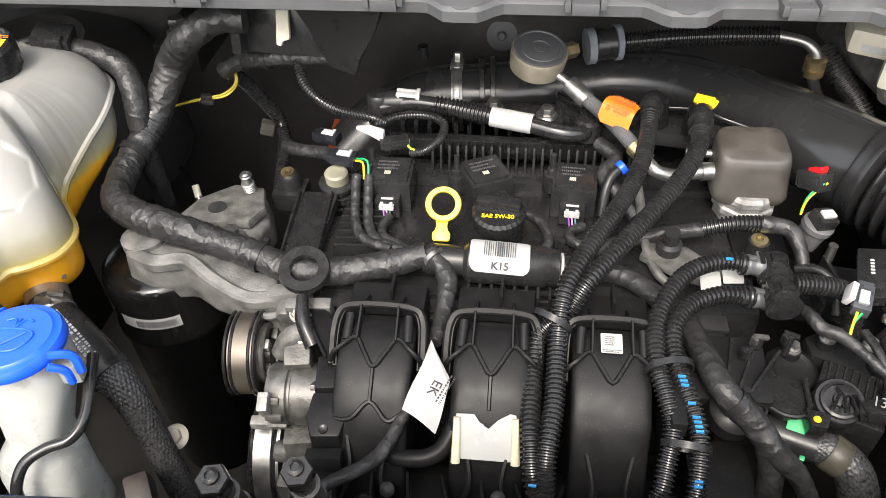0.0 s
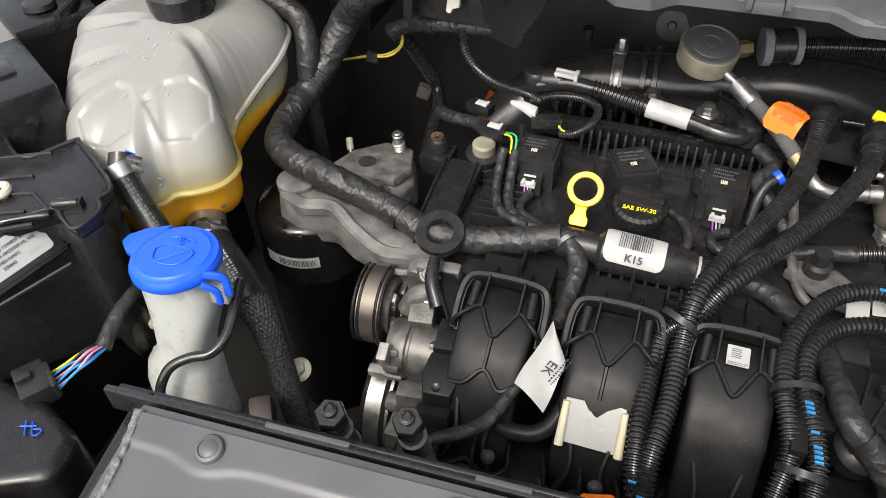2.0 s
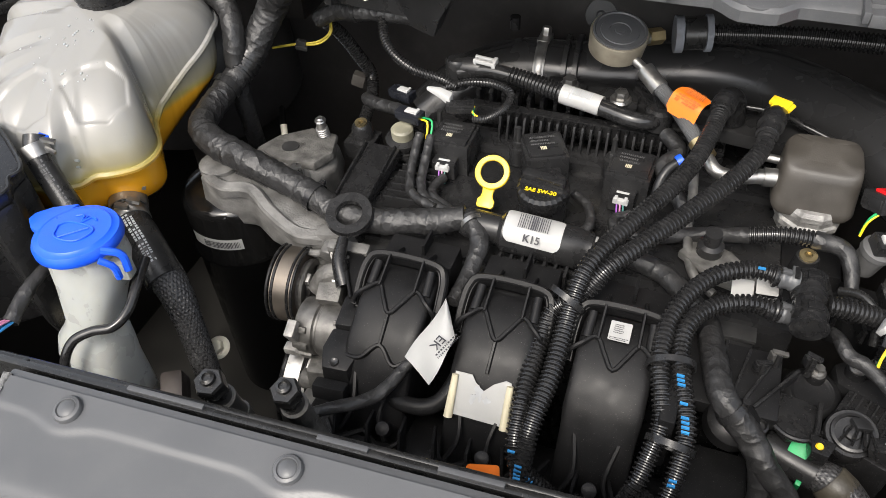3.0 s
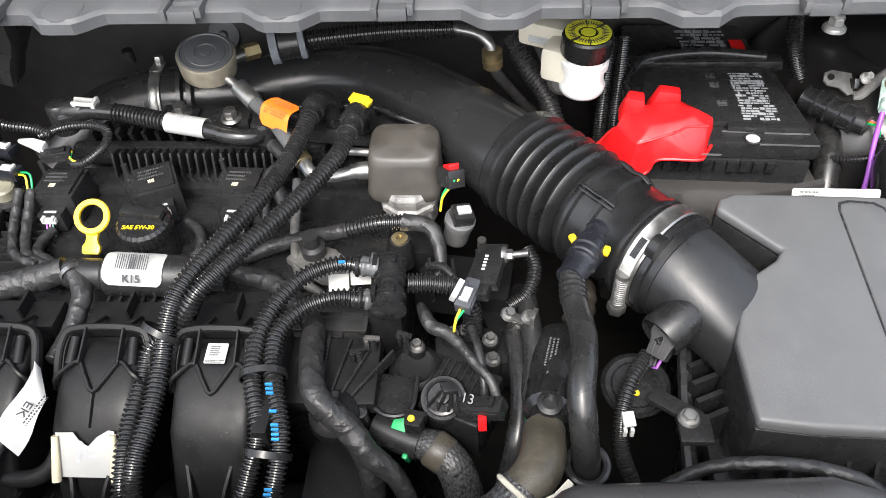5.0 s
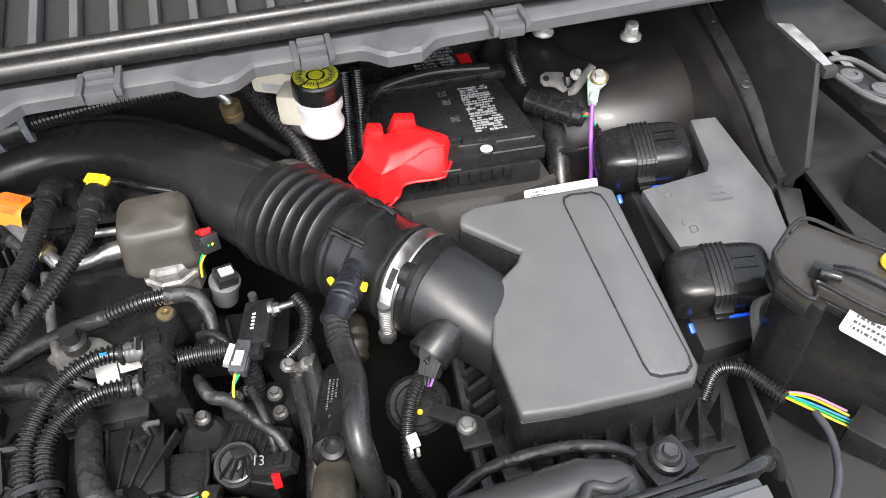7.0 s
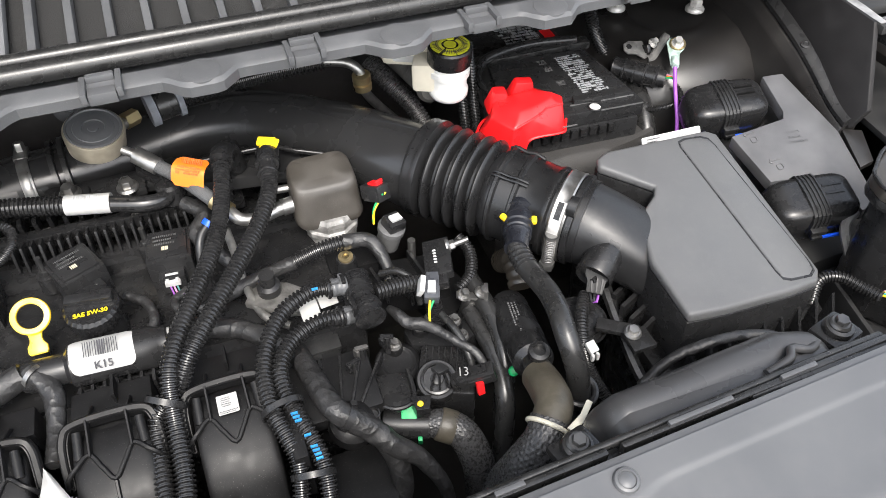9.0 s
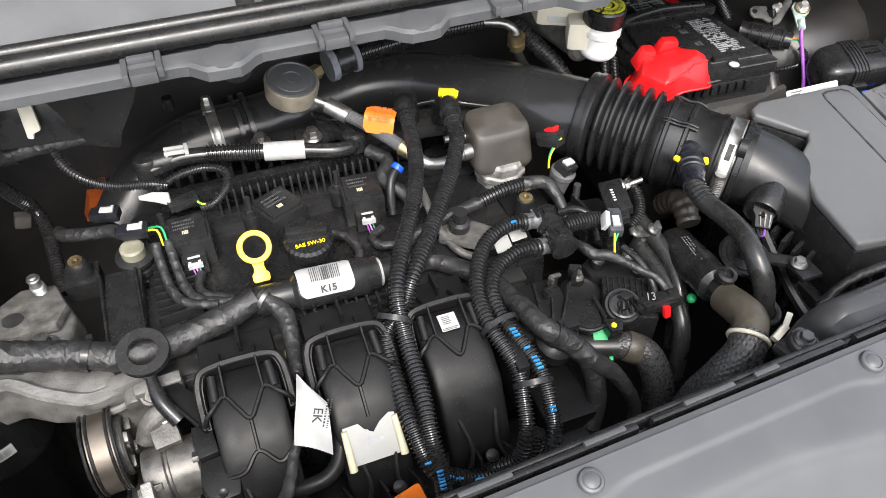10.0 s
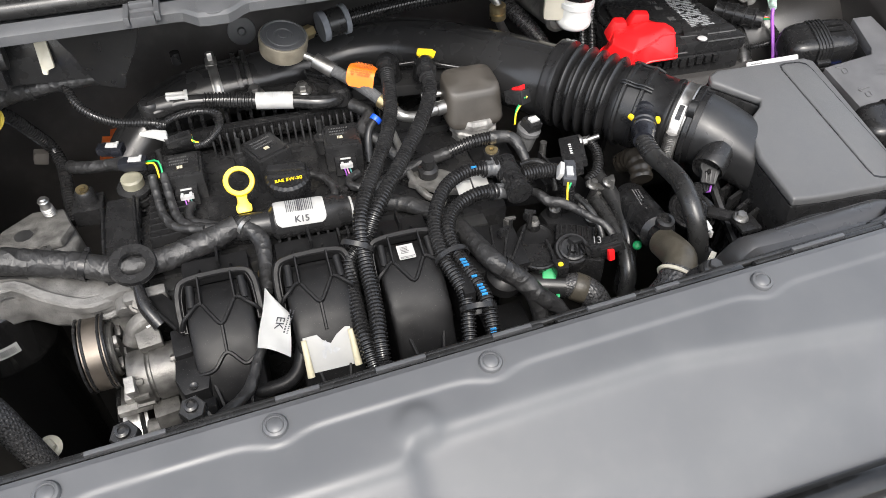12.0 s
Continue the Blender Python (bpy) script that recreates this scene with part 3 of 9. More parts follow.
part("seal_bead", Shape().tube([(-0.256, 0.1475, 0.959), (0.2, 0.1705, 0.961), (0.535, 0.187, 0.962), (0.545, 0.188, 0.954)], 0.0030, 10, 0.02), RUBBER, cover, "black rubber bead")
part("upper_bar", Shape().box((0.1475, 0.1645, 0.944), (0.795, 0.008, 0.020), (0, 0, SKEW)), SATIN, cover, bevel=0.003)
part("end_wall", Shape().box((-0.228, 0.10, 0.94), (0.006, 0.10, 0.045), (0, 0, 8)).box((-0.240, 0.098, 0.93), (0.012, 0.11, 0.03), (0, 0, 8)), SATIN, cover, bevel=0.002)
struct("radiator", Shape().box((0.17, 0.185, 0.66), (0.80, 0.02, 0.50), (0, 0, 2.9)), BLACK, "black radiator standing behind the front cover", 0.004)

# ---- engine: block, valve cover, coils ----
engine = thing("engine", "black turbocharged three-cylinder petrol engine across the bay", "engine", (0.03, 0.5, 0.36))
s = Shape().box((0.04, 0.56, 0.60), (0.40, 0.26, 0.48)).box((0.04, 0.44, 0.66), (0.34, 0.10, 0.34))
part("engine_block", s, BLACK, engine, bevel=0.01)
part("valve_cover", Shape().box((0.04, 0.535, 0.838), (0.37, 0.165, 0.028)), SATIN, engine, bevel=0.004)
part("front_step", Shape().box((0.04, 0.4755, 0.826), (0.38, 0.05, 0.022)), SATIN, engine, bevel=0.004)
part("rear_step", Shape().box((0.04, 0.5855, 0.850), (0.36, 0.03, 0.02)), BLACK, engine, bevel=0.004)
part("chain_cover", Shape().box((-0.138, 0.478, 0.832), (0.035, 0.076, 0.044), (0, 0, 4)), BLACK, engine, bevel=0.004)
rnd = random.Random(21)
for k in range(9):
    x, y = -0.11 + 0.032 * k, 0.505 + 0.012 * rnd.random()
    part("cover_screw", Shape().hexa((x, y - 0.045, 0.838), (0, 0, 1), 0.0045, 0.006), DARKGREY, engine)
s = Shape().box((0.02, 0.615, 0.872), (0.26, 0.012, 0.02)).box((0.02, 0.628, 0.862), (0.28, 0.024, 0.014))
part("cover_rail", s, SATIN, engine, bevel=0.002)
for i in range(24):
    x = -0.062 + 0.0085 * i
    part("fin", Shape().box((x, 0.597, 0.862), (0.0026, 0.018, 0.044), (-16, 0, 0)), BLACK, engine, bevel=0.0006)
for i in range(11):
    part("rib", Shape().box((-0.098 + 0.014 * i, 0.640, 0.876), (0.004, 0.018, 0.022), (10, 0, 0)), SATIN, engine)
s = Shape()
for i in range(8):
    s.box((-0.118, 0.462 + 0.010 * i, 0.860), (0.040, 0.0022, 0.012), (0, 8, 12))
part("cooling_ribs", s, BLACK, engine)
s = Shape().box((-0.165, 0.475, 0.862), (0.034, 0.105, 0.012), (6, 0, -3)).box((-0.165, 0.43, 0.835), (0.036, 0.012, 0.055))
part("timing_cover", s, SATIN, engine, bevel=0.003)
for x in (-0.181, -0.149):
    part("cover_lip", Shape().strip([(x, 0.426, 0.864), (x - 0.001, 0.475, 0.8695), (x - 0.002, 0.524, 0.8745)], 0.003, 0.0022, (0, -0.1, 1)), SATIN, engine, smooth=25)
bolt((-0.142, 0.446, 0.850), (0, -0.1, 1), 0.0065, 0.007, STEEL, engine)
bolt((-0.186, 0.452, 0.846), (0, -0.1, 1), 0.0062, 0.006, DARKGREY, engine)
s = Shape().box((0.02, 0.412, 0.826), (0.34, 0.006, 0.012)).box((0.03, 0.425, 0.832), (0.36, 0.02, 0.004))
part("head_edge", s, DARKGREY, engine, "bare aluminium edge of the cylinder head", bevel=0.001)
s = Shape()
for i in range(9):
    s.box((-0.012 + 0.010 * i, 0.424, 0.846), (0.0025, 0.014, 0.022))
for k in range(3):
    s.box((0.028, 0.418 + 0.006 * k, 0.838 + 0.006 * k), (0.09, 0.002, 0.004))
part("grille_rib", s, BLACK, engine)


def ignition_coil(x, y, turn, tall=0.880):
    c = thing("ignition_coil", "square black ignition coil with a white wiring plug", "ignition coil", (x, y, 0.85), "coils on the valve cover")
    m = Matrix.Translation((x, y, tall)) @ Euler((0, 0, radians(turn))).to_matrix().to_4x4()

    def local(sh):
        sh.v = [tuple(m @ Vector(p)) for p in sh.v]
        return sh

    part("body", local(Shape().box((0, 0.004, -0.012), (0.042, 0.044, 0.034)).box((0, 0.004, 0.006), (0.036, 0.037, 0.004)).box((0, -0.024, -0.016), (0.024, 0.014, 0.020))), BLACK, c, bevel=0.002)
    part("mount_ear", local(Shape().turn([(0.009, 0), (0.009, 0.020)], (-0.022, 0.022, -0.026), (0, 0, 1), 16)), BLACK, c, bevel=0.001)
    part("stud", local(Shape().hexa((-0.022, 0.022, -0.006), (0, 0, 1), 0.005, 0.006).rod((-0.022, 0.022, 0), (-0.022, 0.022, 0.016), 0.0028)), DARKGREY, c)
    part("print", lines(m @ Matrix.Translation((0, 0.008, 0.0084)), 0.026, 0.016, 3, int(x * 900) + 90), DIMINK, c, "faint grey print")
    part("code", bars(m @ Matrix.Translation((-0.002, -0.004, 0.0084)), 0.006, 0.005, 4, 5, 0.7), OLDPAPER, c, "small square printed code")
    part("plug", local(Shape().box((0, -0.030, -0.011), (0.014, 0.010, 0.005)).box((-0.0045, -0.032, -0.008), (0.003, 0.008, 0.003)).box((0.0045, -0.032, -0.008), (0.003, 0.008, 0.003)).box((0, -0.026, -0.007), (0.012, 0.003, 0.003))), WHITE, c, "white plug lock", bevel=0.0006)
    for k, mat in enumerate((PURPLE, PINK, surface("dull teal wire", (0.05, 0.20, 0.18), 0.4))):
        q = m @ Vector(((k - 1) * 0.003, -0.034, -0.013))
        part("wire", Shape().tube([q, q + Vector((0.001, -0.004, -0.004)), q + Vector((0.002, -0.007, -0.010))], 0.0008, 6), mat, c)
    return c


ignition_coil(-0.097, 0.546, 0)
ignition_coil(-0.005, 0.553, 26)
ignition_coil(0.079, 0.548, -4)

# oil filler cap and dipstick
cap = thing("oil_filler_cap", "black screw cap of the oil filler with yellow lettering", "oil cap", (0.010, 0.486, 0.86))
part("neck", Shape().turn([(0.022, -0.03), (0.021, 0.0)], (0.010, 0.488, 0.880), (0, -0.12, 1), 28), BLACK, cap)
s = Shape().turn([(0.0225, -0.004), (0.0235, 0.0), (0.0235, 0.011), (0.021, 0.014), (0.0, 0.0145)], (0.010, 0.488, 0.882), (0, -0.12, 1), 56, wobble=lambda k: 1 + 0.018 * (1 if int(k * 56) % 2 else -1))
part("cap", s, SATIN, cap, smooth=30)
part("grip", Shape().box((0.010, 0.4905, 0.899), (0.040, 0.010, 0.008), (7, 0, -8)), SATIN, cap, bevel=0.0025)
words("SAE 5W-30", plane_at((0.010, 0.476, 0.8958), (1, 0, 0), (0, 0.99, 0.12)), 0.0060, YELLOW, cap, label="yellow raised lettering", bold=0.00016)
part("symbol", lines(plane_at((0.006, 0.4985, 0.8978), (1, 0, 0), (0, 0.99, 0.12)), 0.018, 0.005, 1, 3), YELLOW, cap, "yellow oil symbol")

dip = thing("dipstick", "yellow plastic ring handle of the oil dipstick", "dipstick", (-0.040, 0.485, 0.855))
ring_n = Vector((0.05, -0.62, 0.78))
part("handle_ring", Shape().turn([(0.0112, -0.0018), (0.0106, 0.0), (0.0112, 0.0018), (0.0156, 0.0018), (0.0164, 0.0), (0.0156, -0.0018), (0.0112, -0.0018)], (-0.040, 0.4945, 0.8915), ring_n, 48, caps=False), YELLOW, dip)
m = plane_at((-0.0405, 0.4815, 0.8755), (1, 0, 0), (0, 0.78, 0.62))
s = Shape().prism([(-0.0062, 0.007), (-0.0050, 0.001), (-0.0058, -0.003), (-0.0082, -0.006), (-0.0082, -0.011), (-0.0068, -0.0135), (0.0068, -0.0135), (0.0082, -0.011), (0.0082, -0.006), (0.0058, -0.003), (0.0050, 0.001), (0.0062, 0.007)], -0.002, 0.002, m)
part("tab", s, YELLOW, dip, bevel=0.001)
part("tube", Shape().rod((-0.041, 0.478, 0.866), (-0.042, 0.470, 0.82), 0.006), BLACK, dip)

# breather canister with the K15 label
can = thing("label_canister", "black tube before the valve cover with a white label", "tube", (0.02, 0.447, 0.845))
part("tube", Shape().turn([(0.011, -0.065), (0.0135, -0.060), (0.0135, -0.03), (0.0185, -0.026), (0.0185, 0.040), (0.0165, 0.044), (0.0165, 0.052), (0.012, 0.055), (0.012, 0.075)], (0.012, 0.447, 0.8665), (1, 0.03, -0.06), 32), BLACK, can)
s, n = Shape(), 16
lab = []
for k in range(n + 1):
    a = radians(18 + 110 * k / n)
    trim = (0.0050, 0.0020, 0.0006, 0.0)[min(k, n - k, 3)]
    lab.append([Vector((x, 0.447 - 0.0195 * math.cos(a) * (1.05 if 0.2 < k / n < 0.9 else 1), 0.8665 + 0.0195 * math.sin(a) - 0.06 * (x - 0.012))) for x in (-0.0115 + trim, 0.0395 - trim)])
s.rings(lab, close=False)
part("label", s, PAPER, can, "white label with a bar code")
mk = plane_at((0.0145, 0.4412, 0.8862), (1, 0.0, -0.06), (0, 0.93, 0.36))
part("barcode", bars(mk @ Matrix.Translation((0.0, 0.0015, 0.0012)), 0.028, 0.0135, 15, 4), INK, can)
words("K15", plane_at((0.0145, 0.4305, 0.8790), (1, 0, -0.06), (0, 0.62, 0.78)) @ Matrix.Translation((0, 0, 0.0014)), 0.0092, INK, can, label="black printed K15", bold=0.00022)
part("white_ring", Shape().turn([(0.0135, 0), (0.0138, 0.0), (0.0138, 0.006), (0.0135, 0.006)], (0.062, 0.4485, 0.8635), (1, 0.03, -0.06), 28, caps=False), PAPER, can, "white stripe")

# intake manifold: three runners
manifold = thing("intake_manifold", "black moulded plastic intake manifold with three ribbed runners", "intake manifold", (0.015, 0.33, 0.66))
PROF = [(0.394, 0.852), (0.378, 0.868), (0.366, 0.8705), (0.350, 0.868), (0.330, 0.860), (0.310, 0.847), (0.292, 0.829), (0.277, 0.804), (0.266, 0.770), (0.258, 0.70)]


def runner(cx):
    rows = []
    for y, z in PROF:
        w = 0.030 if z > 0.84 else 0.029
        d = Vector((0, 0.35, 0.94)) if z > 0.84 else Vector((0, -0.7, 0.71))
        ring = []
        for k in range(17):
            a = math.pi * k / 16
            ring.append(Vector((cx - w * math.copysign(abs(math.cos(a)) ** 0.7, math.cos(a)), y, z)) + d.normalized() * (0.012 * (math.sin(a) ** 0.30) - 0.013))
        ring += [Vector((cx + w, y + 0.04, z - 0.07)), Vector((cx - w, y + 0.04, z - 0.07))]
        rows.append(ring)
    part("runner", Shape().rings(rows), MANI, manifold, smooth=50)
    arch = [(cx - 0.0365, 0.340, 0.850), (cx - 0.0365, 0.357, 0.866), (cx - 0.0345, 0.370, 0.875), (cx - 0.027, 0.3765, 0.880), (cx, 0.378, 0.8815), (cx + 0.027, 0.3765, 0.880), (cx + 0.0345, 0.370, 0.875), (cx + 0.0365, 0.357, 0.866), (cx + 0.0365, 0.340, 0.850)]
    part("rim", Shape().strip([(x, y, z - 0.0015) for x, y, z in arch], 0.0058, 0.0026, (0, -0.5, 0.86)), MANI, manifold, smooth=25)
    for k in (-1, 1):
        part("post", Shape().rod((cx + k * 0.0235, 0.371, 0.8755), (cx + k * 0.0245, 0.352, 0.8655), 0.0036, 0.0040), MANI, manifold)
    part("rim_base", Shape().strip([(x * 0.93 + cx * 0.07, y + 0.001, z - 0.007) for x, y, z in arch], 0.005, 0.005, (0, -0.35, 0.93)), MANI, manifold)
    for k in (-1, 1):
        part("rib", Shape().strip([(cx + k * 0.0150, 0.376, 0.8805), (cx + k * 0.0152, 0.365, 0.8755), (cx + k * 0.0155, 0.350, 0.8690)], 0.0022, 0.0024), MANI, manifold, smooth=20)
        part("back_rib", Shape().strip([(cx + k * 0.0150, 0.402, 0.864), (cx + k * 0.0150, 0.378, 0.878)], 0.0022, 0.0024), MANI, manifold, smooth=20)
    part("chevron", Shape().strip([(cx - 0.0385, 0.340, 0.846), (cx - 0.0345, 0.340, 0.861), (cx - 0.027, 0.344, 0.8675), (cx - 0.0165, 0.352, 0.8695), (cx - 0.008, 0.340, 0.8655), (cx, 0.330, 0.8615), (cx + 0.008, 0.340, 0.8655), (cx + 0.0165, 0.352, 0.8695), (cx + 0.027, 0.344, 0.8675), (cx + 0.0345, 0.340, 0.861), (cx + 0.0385, 0.340, 0.846)], 0.0030, 0.0012, (0, -0.4, 0.9)), MANI, manifold, smooth=20)
    if cx < 0.09:
        part("rib", Shape().strip([(cx, 0.329, 0.860), (cx, 0.308, 0.846)], 0.0026, 0.0016, (0, -0.5, 0.86)), MANI, manifold)
    if cx < -0.05:
        part("lower_chevron", Shape().strip([(cx - 0.030, 0.300, 0.832), (cx - 0.014, 0.298, 0.837), (cx, 0.308, 0.846), (cx + 0.014, 0.298, 0.837), (cx + 0.024, 0.302, 0.840)], 0.003, 0.0016, (0, -0.55, 0.83)), MANI, manifold)


for i in range(3):
    runner(-0.078 + 0.0915 * i)
for cx in (-0.078, 0.0135, 0.105):
    s = Shape()
    for k in (-1, 1):
        s.tube([(cx + k * 0.018, 0.296, 0.826), (cx + k * 0.012, 0.270, 0.806), (cx + k * 0.020, 0.258, 0.788)], 0.0022, 6, 0.004)
        s.tube([(cx + k * 0.033, 0.262, 0.790), (cx + k * 0.02, 0.252, 0.786), (cx, 0.262, 0.790)], 0.0022, 6, 0.004)
    part("lower_rib", s, MANI, manifold)
part("plenum", Shape().turn([(0.03, 0), (0.055, 0.01), (0.055, 0.36), (0.03, 0.37)], (-0.15, 0.275, 0.715), (1, 0, 0), 28), MANI, manifold)
part("cross_pipe", Shape().tube([(-0.105, 0.30, 0.80), (-0.050, 0.285, 0.808), (-0.022, 0.290, 0.815), (-0.008, 0.315, 0.835)], 0.007, 12), MANI, manifold)
part("bracket_web", Shape().prism([(-0.150, 0.398), (-0.138, 0.406), (-0.116, 0.374), (-0.110, 0.345), (-0.119, 0.343), (-0.140, 0.378)], 0.842, 0.850), MANI, manifold, bevel=0.0012)
part("web_edge", Shape().tube([(-0.151, 0.396, 0.852), (-0.140, 0.377, 0.852), (-0.119, 0.343, 0.852)], 0.0016, 8), MANI, manifold)
part("bracket_post", Shape().prism([(-0.128, 0.350), (-0.111, 0.350), (-0.108, 0.322), (-0.126, 0.320)], 0.78, lambda x, y: 0.840 + 0.2 * (y - 0.32), shrink=0.95), MANI, manifold, bevel=0.002)
part("bracket_block", Shape().prism([(-0.127, 0.320), (-0.098, 0.322), (-0.094, 0.305), (-0.098, 0.284), (-0.122, 0.282), (-0.129, 0.300)], 0.79, lambda x, y: 0.834 + 0.25 * (y - 0.30), shrink=0.93), MANI, manifold, bevel=0.003)
part("block_screw", Shape().turn([(0.004, 0), (0.0036, 0.002), (0.002, 0.001)], (-0.112, 0.290, 0.831), (0, -0.25, 1), 14), RUBBER, manifold)
part("lower_block", Shape().box((-0.109, 0.272, 0.818), (0.028, 0.012, 0.014), (-14, 0, 4)), MANI, manifold, bevel=0.002)
for cx in (-0.078, 0.0135, 0.105):
    part("flange_box", Shape().prism([(cx - 0.034, 0.423), (cx + 0.034, 0.423), (cx + 0.034, 0.392), (cx - 0.034, 0.392)], 0.82, 0.861, shrink=0.95), MANI, manifold, bevel=0.003)
    part("flange_fin", Shape().box((cx + 0.004, 0.412, 0.866), (0.0024, 0.022, 0.014)), MANI, manifold)
for cx in (-0.032, 0.0595):
    bolt((cx, 0.392, 0.852), (0, -0.3, 1), 0.0048, 0.006, BRASS, manifold)
rnd = random.Random(5)
for k in range(9):
    x = -0.10 + 0.028 * k
    part("lower_web", Shape().box((x, 0.262, 0.790), (0.0024, 0.026, 0.030), (-25, 0, rnd.uniform(-18, 18))), MANI, manifold, bevel=0.0004)
    if k % 3 == 1:
        part("lower_screw", Shape().turn([(0.006, -0.01), (0.0058, 0.002), (0.003, 0.003)], (x + 0.012, 0.262, 0.800), (0, -0.5, 0.86), 16), MANI, manifold)
part("side_bracket", Shape().box((0.15, 0.345, 0.835), (0.012, 0.10, 0.06)), MANI, manifold, bevel=0.003)
part("side_shelf", Shape().box((0.19, 0.365, 0.840), (0.075, 0.06, 0.016), (6, 0, 0)), MANI, manifold, bevel=0.003)
part("side_foot", Shape().box((0.195, 0.305, 0.775), (0.05, 0.06, 0.03), (0, 0, 0)), MANI, manifold, bevel=0.003)
part("dome", Shape().turn([(0.020, 0), (0.019, 0.012), (0.012, 0.018), (0.004, 0.019)], (0.196, 0.330, 0.832), (0.1, -0.3, 1), 28), MANI, manifold)

tag = thing("data_label", "small white square printed label on the intake runner", "label", (0.106, 0.362, 0.873))
m = plane_at((0.1045, 0.3600, 0.8715), (1, 0, 0), (0, 0.99, 0.15))
part("sticker", card(m, 0.0165, 0.0175, 0.0005, 0.001), PAPER, tag)
part("code", lines(m @ Matrix.Translation((0, 0.002, 0.0006)), 0.010, 0.009, 5, 7), INK, tag)
part("print", lines(m @ Matrix.Translation((0, -0.007, 0.0006)), 0.014, 0.003, 2, 2), INK, tag)

# torn paper on the middle runner
scrap = thing("torn_paper", "torn yellowed paper label stuck on the intake runner", "paper", (0.014, 0.30, 0.83))
out = [(-0.0225, 0.018), (-0.009, 0.018), (-0.005, 0.012), (-0.002, 0.010), (0.001, 0.006), (0.004, 0.009), (0.009, 0.014), (0.018, 0.019), (0.0225, 0.018), (0.0225, -0.018), (-0.0225, -0.0165)]
m = plane_at((0.0125, 0.2935, 0.8315), (1, 0.04, 0.0), (0.0, 0.62, 0.78))
part("sheet", Shape().prism(out, 0, 0.0006, m), PAPER, scrap)
for k in (-1, 1):
    part("curl", Shape().tube([m @ Vector((k * 0.0225, -0.019, 0.003)), m @ Vector((k * 0.0220, 0.016, 0.0025))], [0.0036, 0.0026], 10), OLDPAPER, scrap, "rolled-up yellowed edge")
rnd = random.Random(12)
for dx, dy, w, h in ((-0.002, 0.006, 0.006, 0.006), (0.005, 0.000, 0.005, 0.004), (-0.006, -0.001, 0.004, 0.006), (0.0, 0.001, 0.003, 0.004)):
    out = [(dx + w * rnd.uniform(0.3, 1) * math.cos(2 * math.pi * k / 11), dy + h * rnd.uniform(0.3, 1) * math.sin(2 * math.pi * k / 11)) for k in range(11)]
    part("smudge", Shape().prism(out, 0.0006, 0.0009, m), GREYINK, scrap, "grey torn print")

# ---- accessory drive at the engine's end ----
drive = thing("belt_drive", "metal pulleys, tensioner and bracket at the end of the engine", "pulley", (-0.19, 0.38, 0.60))
PUL, PAX = Vector((-0.2165, 0.386, 0.797)), Vector((1, 0.06, 0)).normalized()
part("upper_pulley", Shape().turn([(0.034, 0.0), (0.0375, 0.001), (0.0375, 0.022), (0.034, 0.023), (0.020, 0.023)], PUL, PAX, 56), BRONZE, drive, "worn bronze-coloured pulley")
for h in (-0.0016, 0.0036, 0.0195, 0.0236):
    part("pulley_edge", Shape().torus(PUL + PAX * h, PAX, 0.0376, 0.0015, 56, 8), SATIN, drive, "black pulley rim")
part("pulley_hub", Shape().turn([(0.027, 0.022), (0.0275, 0.027), (0.026, 0.029), (0.022, 0.0295), (0.021, 0.027), (0.012, 0.027), (0.011, 0.031), (0.0, 0.031)], PUL, PAX, 40), ALU, drive)
for k in range(4):
    a = radians(20 + 90 * k)
    part("hub_key", Shape().box(PUL + PAX * 0.030 + Vector((0, 0.017 * math.cos(a), 0.017 * math.sin(a))), (0.006, 0.011, 0.009), (57.3 * a, 0, 3)), BRIGHT if k % 2 else ALU, drive, bevel=0.001)
TEN, TAX = Vector((-0.176, 0.346, 0.794)), Vector((1, 0.04, 0.03)).normalized()
part("tensioner", Shape().turn([(0.018, 0), (0.0255, 0.002), (0.0265, 0.004), (0.0265, 0.019), (0.0245, 0.0205), (0.0245, 0.0225), (0.0265, 0.024), (0.0268, 0.046), (0.0255, 0.0475), (0.022, 0.048)], TEN, TAX, 48), ALU, drive, "round aluminium tensioner housing")
part("tensioner_lug", Shape().box(TEN + Vector((0.001, 0.003, -0.028)), (0.030, 0.014, 0.014), (10, 0, 4)).box(TEN + Vector((0.004, -0.020, 0.010)), (0.009, 0.016, 0.034), (24, 0, 4)).box(TEN + Vector((-0.006, -0.006, -0.036)), (0.034, 0.010, 0.009), (4, 0, 4)), BRIGHT, drive, "rough bright lug", bevel=0.0018)
for k in range(7):
    a = radians(140 + 34 * k)
    part("lug", Shape().box(TEN + TAX * 0.010 + Vector((0, 0.0262 * math.cos(a), 0.0262 * math.sin(a))), (0.011 + 0.003 * (k % 3), 0.006, 0.006), (57.3 * a, 0, 3)), DARKCAST, drive, bevel=0.0012)
part("tensioner_arm", Shape().tube([(-0.168, 0.366, 0.822), (-0.158, 0.372, 0.838), (-0.142, 0.376, 0.846)], [0.009, 0.010, 0.008], 12).box((-0.150, 0.362, 0.826), (0.022, 0.020, 0.022), (24, 0, 8)), DARKCAST, drive, bevel=0.003)
part("index_bar", Shape().box((-0.128, 0.338, 0.822), (0.010, 0.024, 0.005), (-40, 0, 5)), ALU, drive, bevel=0.001)
part("lower_pulley", Shape().turn([(0.056, 0), (0.060, 0.001), (0.060, 0.018), (0.057, 0.019), (0.057, 0.022), (0.060, 0.023), (0.060, 0.026), (0.02, 0.027)], (-0.203, 0.362, 0.685), (1, 0.05, 0), 64), STEEL, drive, "shiny grooved lower pulley")
